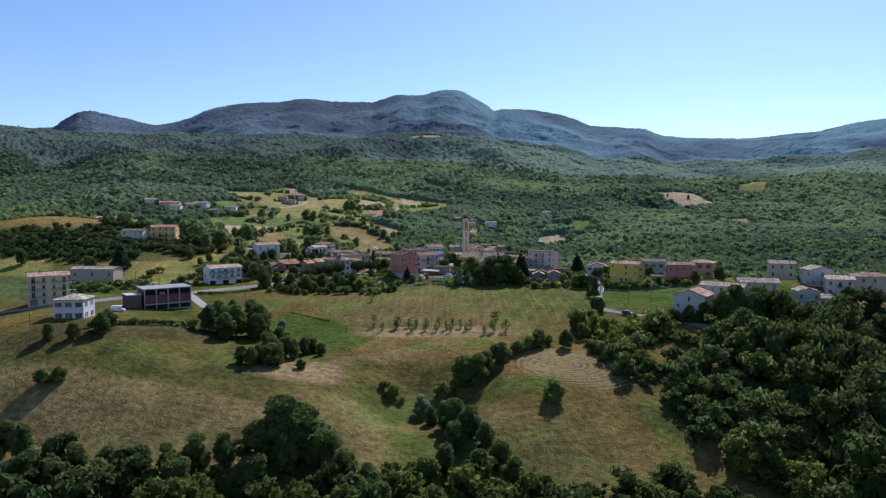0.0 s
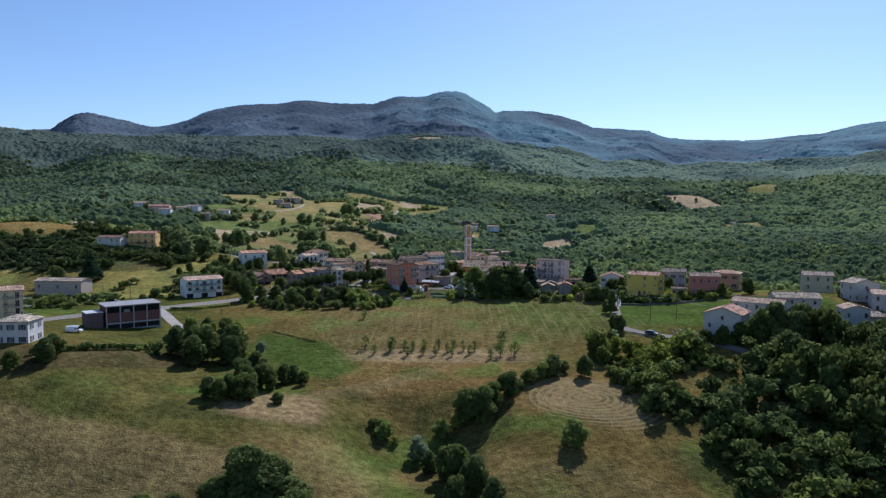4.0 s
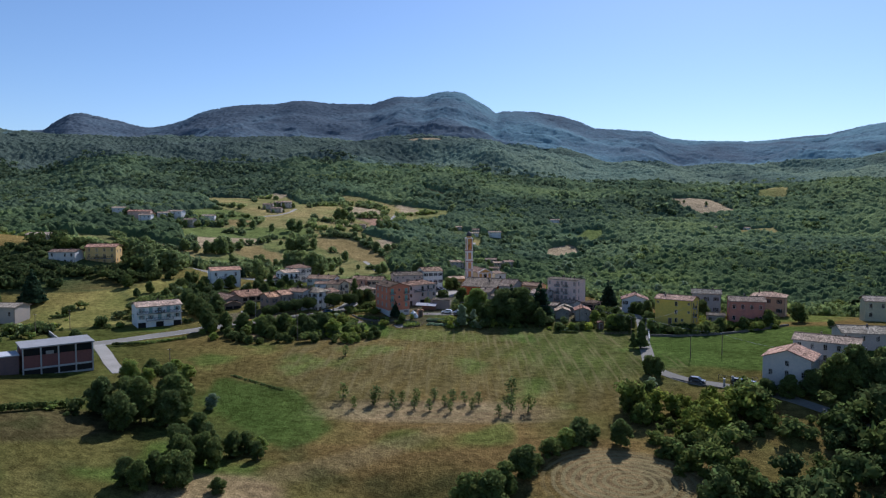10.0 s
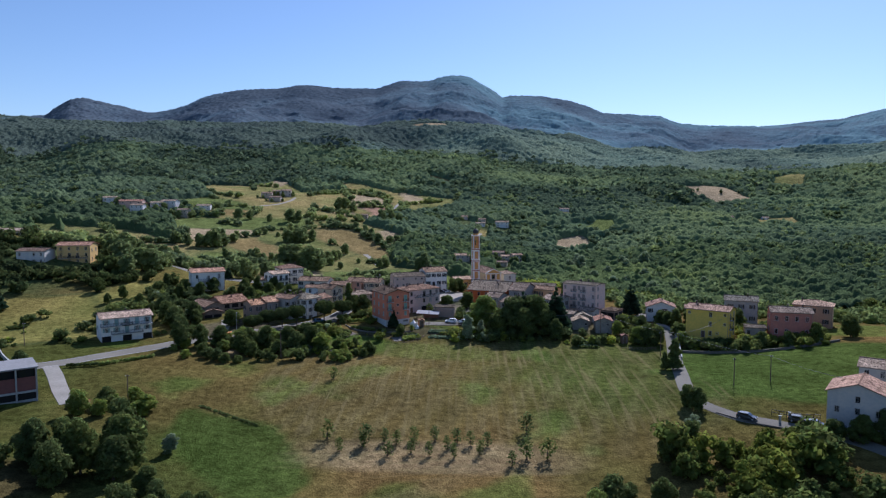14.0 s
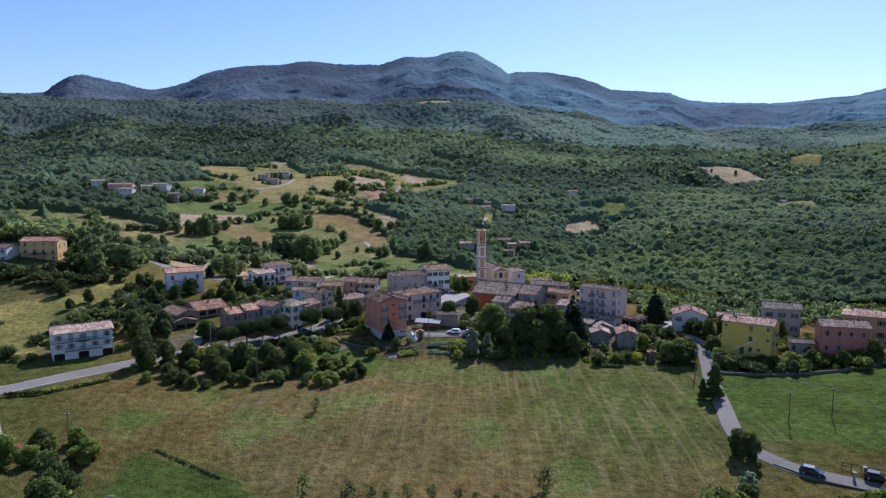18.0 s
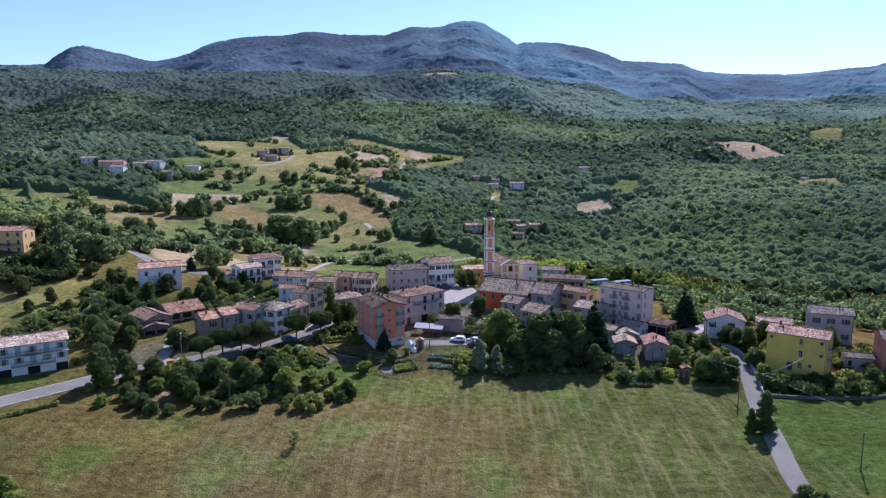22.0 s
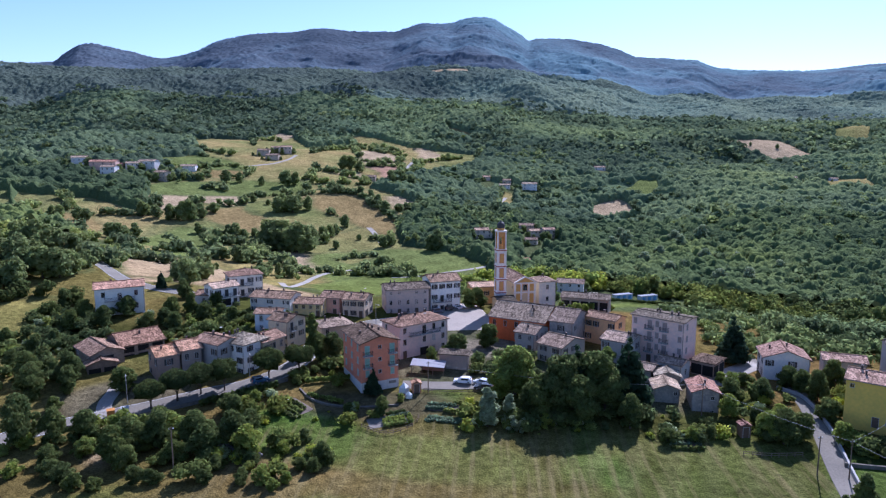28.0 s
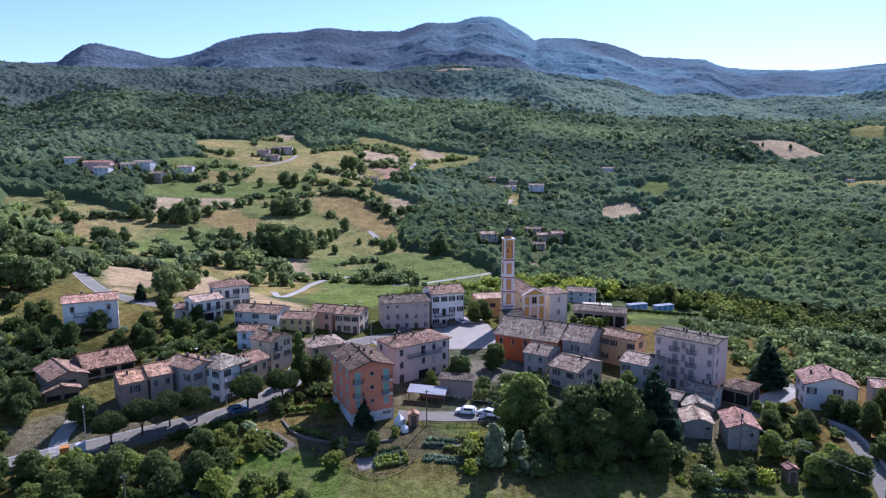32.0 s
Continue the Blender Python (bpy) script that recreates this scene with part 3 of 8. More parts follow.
    col = put(col, inside(x, y, (28, -60, 20, 16, -30)), np.array((0.11, 0.10, 0.065)), 0.55)
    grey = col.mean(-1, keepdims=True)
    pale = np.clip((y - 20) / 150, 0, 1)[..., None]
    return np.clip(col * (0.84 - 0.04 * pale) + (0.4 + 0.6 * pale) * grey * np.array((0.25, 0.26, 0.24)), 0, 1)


def build_ground():
    ys = np.concatenate([np.linspace(-1600, -560, 14)[:-1], np.linspace(-560, -330, 60)[:-1], np.arange(-330, 60, 1.6), 60 * (1000 / 60) ** np.linspace(0, 1, 190)[:-1],
                         np.linspace(1000, 2460, 230)[:-1], np.linspace(2460, 3900, 30)])
    us = np.linspace(-1, 1, 380)
    X = us[None, :] * (0.80 * np.maximum(ys + 417, 0) + 190)[:, None]
    Y = np.repeat(ys[:, None], len(us), 1)
    Z = height(X, Y)
    rng = np.random.default_rng(4)
    canopy = np.clip((Y - 1100) / 500, 0, 1)
    Z = Z + canopy * (rng.random(Z.shape) * 1.5 + 4 * fbm(X, Y, 45, 2, 30)) - 7 * np.clip((Y - 1400) / 60, 0, 1)
    r, c = Z.shape
    me = bpy.data.meshes.new("ground")
    me.vertices.add(r * c)
    me.vertices.foreach_set("co", np.stack([X, Y, Z], -1).astype(np.float32).ravel())
    i = (np.arange(r - 1)[:, None] * c + np.arange(c - 1)[None, :]).ravel()
    quads = np.stack([i, i + 1, i + c + 1, i + c], -1).astype(np.int32)
    me.loops.add(quads.size)
    me.loops.foreach_set("vertex_index", quads.ravel())
    me.polygons.add(len(quads))
    me.polygons.foreach_set("loop_start", np.arange(0, quads.size, 4, dtype=np.int32))
    me.polygons.foreach_set("use_smooth", np.ones(len(quads), bool))
    at = me.attributes.new("cover", "FLOAT_COLOR", "POINT")
    rgba = np.ones((r * c, 4), np.float32)
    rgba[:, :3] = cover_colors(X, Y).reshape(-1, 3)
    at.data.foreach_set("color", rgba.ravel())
    for name, shapes in (("mown", [(0, -122, 62, 40, 0)]), ("swath", [(-12, -173, 32, 7, -6)]), ("rounds", [(29, -207, 17, 13, -20)])):
        q = np.zeros(X.shape)
        for sh in shapes:
            q = np.maximum(q, inside(X, Y, sh))
        me.attributes.new(name, "FLOAT", "POINT").data.foreach_set("value", (q * (0.55 if name != "rounds" else 0.9)).astype(np.float32).ravel())
    me.attributes.new("canopy", "FLOAT", "POINT").data.foreach_set("value", np.clip((Y - 900) / 300, 0, 1).astype(np.float32).ravel())
    me.materials.append(MEADOW)
    me.update()
    return tagged(new("ground", me), "mown meadows, dry pasture and wooded hills up to the mountain", "ground", kind="structure")


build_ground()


# ---- mesh helpers ----
class Shape:
    """Collects boxes, slabs and tubes for one mesh."""

    def __init__(self):
        self.v, self.f, self.uv = [], [], []

    def poly(self, pts, uv=None):
        n = len(self.v)
        self.v += [tuple(p) for p in pts]
        self.f.append(tuple(range(n, n + len(pts))))
        self.uv.append(uv or [(0, 0)] * len(pts))

    def box(self, cx, cy, cz, sx, sy, sz, turn=0.0):
        c, s = math.cos(turn), math.sin(turn)
        n = len(self.v)
        for dz in (-0.5, 0.5):
            for dx, dy in ((-0.5, -0.5), (0.5, -0.5), (0.5, 0.5), (-0.5, 0.5)):
                x, y = dx * sx, dy * sy
                self.v.append((cx + x * c - y * s, cy + x * s + y * c, cz + dz * sz))
        for q in ((0, 3, 2, 1), (4, 5, 6, 7), (0, 1, 5, 4), (1, 2, 6, 5), (2, 3, 7, 6), (3, 0, 4, 7)):
            self.f.append(tuple(n + k for k in q))
            self.uv.append([(0, 0)] * 4)
        return self

    def slab(self, pts, down):
        """A plate under the polygon pts (seen from above, anticlockwise), its underside lower by down; courses run along its first edge."""
        n, k = len(self.v), len(pts)
        self.v += [tuple(p) for p in pts] + [(p[0], p[1], p[2] - down) for p in pts]
        a, b = Vector(pts[0]), Vector(pts[1])
        e = (b - a).normalized()
        self.f.append(tuple(range(n, n + k)))
        self.uv.append([((Vector(p) - a).dot(e), ((Vector(p) - a) - e * (Vector(p) - a).dot(e)).length) for p in pts])
        self.f.append(tuple(n + k + j for j in reversed(range(k))))
        self.uv.append([(0, 0)] * k)
        for j in range(k):
            q = (j + 1) % k
            self.f.append((n + q, n + j, n + k + j, n + k + q))
            self.uv.append([(0, 0)] * 4)
        return self

    def tube(self, path, radii, sides=6):
        n = len(self.v)
        for (x, y, z), r in zip(path, radii):
            for k in range(sides):
                a = 2 * math.pi * k / sides
                self.v.append((x + r * math.cos(a), y + r * math.sin(a), z))
        for j in range(len(path) - 1):
            for k in range(sides):
                q = (k + 1) % sides
                self.f.append((n + j * sides + k, n + j * sides + q, n + (j + 1) * sides + q, n + (j + 1) * sides + k))
                self.uv.append([(0, 0)] * 4)
        self.f.append(tuple(n + (len(path) - 1) * sides + k for k in range(sides)))
        self.uv.append([(0, 0)] * sides)
        return self

    def mesh(self, name, material):
        me = bpy.data.meshes.new(name)
        me.from_pydata(self.v, [], self.f)
        layer = me.uv_layers.new(name="UVMap")
        layer.data.foreach_set("uv", np.array([c for face in self.uv for p in face for c in p], np.float32))
        me.materials.append(material)
        return me


def part(name, shape, material, parent, label="", at=None, turn=0.0):
    """One mesh as a part of a thing. shape: a Shape or a ready mesh."""
    me = shape if isinstance(shape, bpy.types.Mesh) else shape.mesh(name, material)
    ob = new(name, me)
    ob.parent = parent
    if at:
        ob.matrix_basis = Matrix.Translation(at) @ Matrix.Rotation(turn, 4, "Z")
    return tagged(ob, label) if label else ob


def thing(name, m, label, category, group="", kind=""):
    ob = new(name)
    ob.empty_display_size = 0.5
    ob.matrix_basis = m
    return tagged(ob, label, category, group, kind)


SHARED = {}
FOOTPRINTS = [(-118, -153.9, 9.5, 6, 0.69), (-127, -161.5, 3, 4, 0.69), (0, 0, 3, 3, 0.0), (6, 8, 9, 12, 0.3)]


def shared(key, make):
    if key not in SHARED:
        SHARED[key] = make()
    return SHARED[key]


# ---- buildings ----
def window_parts(parent, x, y, z, turn, w, h, shutter, closed=False, door=False):
    """A framed window (or door) on a wall, facing -y before the turn; with shutters where a colour is given."""
    wood = paint("painted_wood", shutter or (0.5, 0.48, 0.44))

    def frame_mesh():
        s = Shape()
        for dx in (-w / 2 - 0.04, w / 2 + 0.04):
            s.box(dx, -0.01, 0, 0.08, 0.12, h + 0.16)
        s.box(0, -0.01, h / 2 + 0.04, w, 0.12, 0.08)
        if not door:
            s.box(0, -0.05, -h / 2 - 0.06, w + 0.24, 0.22, 0.08)
            s.box(0, 0.0, 0, 0.05, 0.05, h)
        return s.mesh("window_frame", paint("window_surround", (0.46, 0.43, 0.39)))
    ob = part("door" if door else "window", shared(("frame", w, h, door), frame_mesh), None, parent, "", (x, y, z), turn)
    if door:
        part("door_leaf", shared(("leaf", w, h, shutter), lambda: Shape().box(0, 0.0, 0, w, 0.06, h).box(0, -0.03, h * 0.2, w * 0.7, 0.04, h * 0.3).mesh("door_leaf", wood)), None, ob)
        return ob
    if closed:
        part("shutter", shared(("closed", w, h, shutter), lambda: shutter_mesh(w, h, wood)), None, ob)
        return ob
    part("pane", shared(("pane", w, h), lambda: Shape().box(0, 0.015, 0, w, 0.03, h).mesh("pane", GLASS)), None, ob)
    if shutter:
        for sx in (-1, 1):
            part("shutter", shared(("open", w, h, shutter), lambda: shutter_mesh(w / 2, h, wood)), None, ob, "", (sx * (w * 0.75 + 0.12), -0.04, 0))
    return ob


def shutter_mesh(w, h, material):
    return Shape().box(0, 0.0, 0, w, 0.05, h).mesh("shutter", material)


def balcony_part(parent, x, y, z, turn, w, deep=1.0):
    def make():
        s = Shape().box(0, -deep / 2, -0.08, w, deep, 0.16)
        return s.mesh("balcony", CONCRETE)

    def rail():
        s = Shape()
        s.box(0, -deep + 0.03, 0.98, w, 0.06, 0.06)
        for sx in (-1, 1):
            s.box(sx * (w / 2 - 0.03), -deep / 2, 0.98, 0.06, deep, 0.06)
            for k in range(4):
                s.box(sx * (w / 2 - 0.03), -deep * (k + 0.5) / 4, 0.5, 0.03, 0.03, 1.0)
        for k in range(int(w / 0.17)):
            s.box(-w / 2 + 0.05 + k * 0.17, -deep + 0.03, 0.5, 0.03, 0.03, 1.0)
        return s.mesh("railing", IRON)
    ob = part("balcony", shared(("balcony", w, deep), make), None, parent, "", (x, y, z), turn)
    part("railing", shared(("rail", w, deep), rail), None, ob, "dark iron railing")
    return ob


def fit_out(house, face, w, d, h, rows, shutter, ground=0.0):
    """Openings of one face, floor by floor from the top. w window, s small window, c closed shutters, b balcony, B wide balcony, d door, g garage, a arcade opening."""
    length = w if face in ("front", "back") else d
    turn = {"front": 0.0, "right": math.pi / 2, "back": math.pi, "left": -math.pi / 2}[face]
    step = (h - ground) / max(len(rows), 1)
    rot = Matrix.Rotation(turn, 3, "Z")
    off = (d if face in ("front", "back") else w) / 2
    for r, row in enumerate(rows):
        zf = ground + step * (len(rows) - 1 - r)
        n = len(row)
        for k, kind in enumerate(row):
            if kind == ".":
                continue
            u = -length / 2 + length * (k + 0.5) / n
            at = rot @ Vector((u, -off, 0))
            tall = min(1.45, step * 0.5)
            if kind in "wc":
                window_parts(house, at.x, at.y, zf + step * 0.52, turn, 0.85, tall, shutter, kind == "c")
            elif kind == "s":
                window_parts(house, at.x, at.y, zf + step * 0.6, turn, 0.7, 0.75, None)
            elif kind in "bB":
                window_parts(house, at.x, at.y, zf + 1.15, turn, 1.1, 2.1, shutter, shutter is not None)
                balcony_part(house, at.x, at.y, zf + 0.05, turn, 2.2 if kind == "b" else length * 0.62)
            elif kind == "d":
                window_parts(house, at.x, at.y, zf + 1.1, turn, 1.15, 2.15, (0.14, 0.09, 0.06), door=True)
            elif kind == "g":
                window_parts(house, at.x, at.y, zf + 1.2, turn, 2.6, 2.3, (0.22, 0.2, 0.18), door=True)
            elif kind == "a":
                # no hole in the wall: the shade inside the bay is a near-black plate
                part("opening", shared(("dark", round(step, 2)), lambda: Shape().box(0, 0.0, 0, 2.6, 0.1, step * 0.72).mesh("opening", DARK)), None, house, "near-black plate that imitates the unlit inside of an open bay", (at.x, at.y, zf + step * 0.42), turn)


def roof_slope(w, d, h, kind, pitch, over=0.45, thick=0.2):
    """Roof plates over a w x d wall box of height h. gx: ridge along x, gy: ridge along y, hip, mono: rising to the back."""
    s, tops = Shape(), []
    W, D = w / 2 + over, d / 2 + over
    k = math.tan(radians(pitch))
    if kind == "gy":
        W, D = d / 2 + over, w / 2 + over
    drop = over * k
    z0 = h - drop + thick
    if kind in ("gx", "gy"):
        zr = z0 + D * k
        planes = [[(-W, -D, z0), (W, -D, z0), (W, 0, zr), (-W, 0, zr)], [(W, D, z0), (-W, D, z0), (-W, 0, zr), (W, 0, zr)]]
        cap = [(-W, 0, zr), (W, 0, zr)]
    elif kind == "mono":
        zr = z0 + 2 * D * k
        planes = [[(-W, -D, z0), (W, -D, z0), (W, D, zr), (-W, D, zr)]]
        cap = None
    else:
        run = min(W, D)
        zr = z0 + run * k
        if W >= D:
            a, b = (-(W - D), 0, zr), (W - D, 0, zr)
        else:
            a, b = (0, -(D - W), zr), (0, D - W, zr)
        c = [(-W, -D, z0), (W, -D, z0), (W, D, z0), (-W, D, z0)]
        if W >= D:
            planes = [[c[0], c[1], b, a], [c[1], c[2], b], [c[2], c[3], a, b], [c[3], c[0], a]]
        else:
            planes = [[c[0], c[1], a], [c[1], c[2], b, a], [c[2], c[3], b], [c[3], c[0], a, b]]
        cap = [a, b]
    if kind == "gy":
        turn = lambda p: (-p[1], p[0], p[2])
        planes = [[turn(p) for p in q] for q in planes]
        cap = [turn(p) for p in cap]
    for q in planes:
        s.slab(q, thick)
    return s, cap, zr


def house(name, label, left, yaw, w, d, eave, base, roof="gx", pitch=17, wall=(0.6, 0.55, 0.48), tile=(0.30, 0.19, 0.15), front=(), right=(), lft=(), back=(),
          shutter=None, chimneys=1, kind="plaster", over=0.45, category="house", ground=0.0, socle=None, group="village houses"):
    """A house by its front left eave corner, the direction of its front, its size with the eaves, and the heights of eaves and floor."""
    ux, uy = math.cos(radians(yaw)), math.sin(radians(yaw))
    cx, cy = left[0] + ux * w / 2 - uy * d / 2, left[1] + uy * w / 2 + ux * d / 2
    ob = thing(name, pose(cx, cy, base, 0, 0, yaw), label, category, group)
    FOOTPRINTS.append((cx, cy, w / 2, d / 2, radians(yaw)))
    w, d, h = w - 2 * over, d - 2 * over, eave - base
    k = math.tan(radians(pitch))
    s = Shape()
    low = -3.5
    if roof in ("gx", "gy"):
        a, b = (w / 2, d / 2)
        rise = (b if roof == "gx" else a) * k
        c = [(-a, -b), (a, -b), (a, b), (-a, b)]
        s.poly([(*c[3], low), (*c[2], low), (*c[1], low), (*c[0], low)])
        for j in range(4):
            p, q = c[j], c[(j + 1) % 4]
            end = (roof == "gx") == (j in (1, 3))
            pts = [(*p, low), (*q, low), (*q, h)]
            if end:
                pts.append(((p[0] + q[0]) / 2, (p[1] + q[1]) / 2, h + rise))
            pts.append((*p, h))
            s.poly(pts)
    else:
        s.box(0, 0, (h + low) / 2, w, d, h - low)
        if roof == "mono":
            s.poly([(w / 2, -d / 2, h), (w / 2, d / 2, h), (w / 2, d / 2, h + d * k)])
            s.poly([(-w / 2, d / 2, h), (-w / 2, -d / 2, h), (-w / 2, d / 2, h + d * k)])
            s.poly([(w / 2, d / 2, h), (-w / 2, d / 2, h), (-w / 2, d / 2, h + d * k), (w / 2, d / 2, h + d * k)])
    part("wall", s, paint(kind, wall), ob)
    if socle:
        part("plinth", Shape().box(0, 0, socle[0] / 2 + low / 2, w + 0.08, d + 0.08, socle[0] - low), paint("plaster", socle[1]), ob)
    rs, cap, zr = roof_slope(w, d, h, roof, pitch, over)
    rf = part("roof", rs, paint("tiles", tile), ob)
    if cap:
        c = Shape()
        a, b = Vector(cap[0]), Vector(cap[1])
        if (b - a).length > 0.5:
            mid, dirn = (a + b) / 2, b - a
            c.box(mid.x, mid.y, mid.z + 0.03, dirn.length, 0.32, 0.16, math.atan2(dirn.y, dirn.x))
            part("ridge_cap", c, paint("tiles", tile), rf)
    rng = random.Random(int(cx * 13 + cy * 7))
    if shutter is None and name == "house" and group == "village houses" and rng.random() < 0.55:
        shutter = rng.choice(((0.085, 0.062, 0.048), (0.06, 0.055, 0.05), (0.12, 0.085, 0.06)))
    for j in range(chimneys):
        px, py = rng.uniform(-0.36, 0.36) * w, rng.uniform(-0.22, 0.22) * d
        t = abs(py) / (d / 2) if roof in ("gx", "hip") else abs(px) / (w / 2)
        pz = h + (zr - h) * (1 - t) if roof != "mono" else h + d * 0.5 * k
        c = Shape().box(0, 0, 0.1, 0.36, 0.36, 1.2).box(0, 0, 0.84, 0.5, 0.5, 0.08)
        for sx in (-1, 1):
            c.box(sx * 0.14, 0, 0.75, 0.08, 0.36, 0.12)
        part("chimney", c, paint("brick", (0.11, 0.08, 0.068)), ob, "", (px, py, pz))
    if roof != "mono" and eave - base > 4:
        for sx in (-1, 1):
            g = Shape()
            if roof == "gy":
                g.box(sx * (w / 2 + over), 0, h - over * k + 0.05, 0.14, d + 2 * over, 0.12)
            else:
                g.box(0, sx * (d / 2 + over), h - over * k + 0.05, w + 2 * over, 0.14, 0.12)
            part("gutter", g, paint("metal", (0.3, 0.24, 0.2)), ob)
        part("downpipe", Shape().tube([(w / 2 - 0.15, -d / 2 - 0.08, 0), (w / 2 - 0.15, -d / 2 - 0.08, h - 0.1)], [0.06, 0.06]), paint("metal", (0.3, 0.24, 0.2)), ob)
    for face, rows in (("front", front), ("right", right), ("left", lft), ("back", back)):
        if rows:
            fit_out(ob, face, w, d, h, rows, shutter, ground)
    return ob


RED_T, BROWN_T, GREY_T, ROSE_T = (0.29, 0.15, 0.10), (0.27, 0.165, 0.12), (0.24, 0.20, 0.17), (0.42, 0.20, 0.15)


# ---- the village ----
house("house", "pale blue two-storey house with a red-brown tiled roof", (-117, -35.5), 29, 14, 9.5, 13.5, 6, "gx", 15, (0.58, 0.60, 0.58), ROSE_T, ("wBw", "wcw"), ("ww", "w."), (".w", "w."), chimneys=2)
house("barn", "old stone barn with a patched brown tiled roof", (-107.7, -61.3), -42, 12.5, 8.5, 5.0, -1, "gx", 20, (0.30, 0.25, 0.2), BROWN_T, ("s.s", "w.d"), ("a", "a"), kind="stone", chimneys=0, category="barn")
house("lean_to", "low timber lean-to with a brown tiled gable roof", (-98.2, -72.2), 36, 7.4, 5, 3.3, -1, "gy", 18, (0.26, 0.2, 0.16), BROWN_T, ("aa",), ("a",), kind="stone", chimneys=0, category="shed")
house("barn", "large open barn with a red tiled roof", (-95.2, -61.9), 45, 11.5, 12.5, 5, 1, "gx", 19, (0.34, 0.27, 0.21), RED_T, ("aaa", "aaa"), (), ("..", "s."), kind="stone", chimneys=1, category="barn")
house("house", "brown rendered house with a bright red tiled roof", (-80, -74.3), 40, 6.0, 9, 6.5, 0, "gx", 18, (0.30, 0.22, 0.17), (0.42, 0.19, 0.11), ("w", "d"), (), ("w.w", "w.."), chimneys=1)
house("house", "brown terraced house with a red tiled roof and chimney", (-75.8, -70.7), 40, 5.5, 9, 7.0, 0, "gx", 18, (0.34, 0.27, 0.22), (0.40, 0.2, 0.13), ("ww", "dw"), (), (), chimneys=1)
house("house", "grey rendered house with pale roof edge", (-76, -64.2), -28, 9.5, 8, 7.9, 0, "gx", 14, (0.36, 0.34, 0.32), BROWN_T, ("w.w", "w.d"), ("ww", "ww"), (), chimneys=3)
house("house", "white three-storey house with grey hipped roof and balcony", (-70.5, -62.8), -27, 9.6, 9.0, 7.6, -0.6, "hip", 21, (0.66, 0.65, 0.61), GREY_T, (".ww", "..w", "..w"), ("wB", "ww", "wd"), (), chimneys=3)
house("house", "ochre house with brown tiled roof on the street", (-58.9, -62.3), 62, 8.5, 8, 6.8, 0.4, "gx", 18, (0.52, 0.43, 0.28), BROWN_T, ("bww", "wdw"), ("w", "w"), (), chimneys=3)
house("house", "tall beige house with brown tiled gable roof", (-62.5, -48.4), -26, 7.4, 8, 9.2, 1.2, "gx", 19, (0.50, 0.43, 0.32), (0.2, 0.125, 0.095), ("s", "w.w", "w.w"), ("bw", "ww", "d."), (), chimneys=2)
house("house", "light blue rendered house with dark tiled roof", (-69.5, -38.4), 2, 8, 7, 8.0, 2.5, "gx", 14, (0.56, 0.62, 0.66), BROWN_T, ("ww", "ww"), ("w", "w"), (), chimneys=1)
house("house", "long cream house with brown tiled roof", (-77.1, -20.1), -10, 14, 9, 8.6, 3.8, "gx", 17, (0.56, 0.54, 0.48), BROWN_T, ("w.w.w", "wwdw."), ("w", "w"), ("w", "w"), chimneys=3)
house("house", "yellow two-storey house with brown tiled roof", (-63.9, -20.3), -5, 10, 8, 6.8, 2.6, "gx", 17, (0.62, 0.50, 0.24), BROWN_T, ("wwww", "w.wd"), ("ww", "w."), (), chimneys=2)
house("house", "pink terraced house with old tiled roof", (-56.4, -16.0), -9, 7.2, 9, 7.8, 2.2, "gx", 17, (0.58, 0.36, 0.28), BROWN_T, ("ww", "wd"), (), (), chimneys=1)
house("house", "cream terraced house with old tiled roof", (-49.2, -17.2), -9, 8.0, 9, 7.6, 2.0, "gx", 17, (0.55, 0.46, 0.34), BROWN_T, ("www", "dwd"), ("ww", "aw"), (), chimneys=3)
house("house", "long grey-brown stone house facing the square", (-36.2, -11.3), 18, 14.8, 10, 9.2, 0.8, "gx", 15, (0.48, 0.39, 0.34), (0.14, 0.11, 0.10), ("ss.ss", "wwwww", "wdwdw"), ("w", "w"), ("ww", "ww"), chimneys=3)
house("house", "white three-storey house with balconies on the square", (-22.6, -4.4), 22, 11, 10.5, 10.6, 0.4, "gx", 18, (0.70, 0.69, 0.66), BROWN_T, ("wwww", "wBww", "wBwd"), ("w.w", "w.w", "w.w"), ("..", "w."), chimneys=2, shutter=(0.05, 0.045, 0.04))
house("house", "pale rose house with balcony and brown hipped roof", (-26.4, -53.7), 40, 16, 9.5, 9.0, 0.2, "hip", 17, (0.56, 0.46, 0.41), BROWN_T, ("w.Bww", "w.wcw", "d.aww"), ("ww", "ww", "w."), ("w.", "ww", "d."), chimneys=4)
house("house", "low stone house with grey-brown hipped roof", (-48.6, -45.2), 34, 10, 9, 6, 1.2, "hip", 17, (0.42, 0.36, 0.29), (0.28, 0.21, 0.17), ("w.w", "w.d"), ("w", "w"), ("w", "."), chimneys=2)
house("apartment_house", "orange four-storey apartment house with brown gable roof and balconies", (-32.7, -74.6), 29, 9.9, 14.0, 10.6, -0.9, "gy", 17, (0.53, 0.205, 0.13), (0.115, 0.078, 0.066), ("bsb", "bsb", "csc", "g.g"), ("c.c", "c.c", "c.c", "..."), ("ccc", "ccc", "ccc", "..."), chimneys=4, shutter=(0.27, 0.42, 0.34), socle=(2.3, (0.5, 0.5, 0.5)), category="house")
house("rectory", "red-orange parish house with a wide old tiled roof", (-4.2, -30.8), -25, 17.5, 15, 6.6, 0, "gx", 24, (0.53, 0.135, 0.05), (0.27, 0.2, 0.165), ("wwwww", "w.wwd"), (), ("w", "w"), chimneys=4)
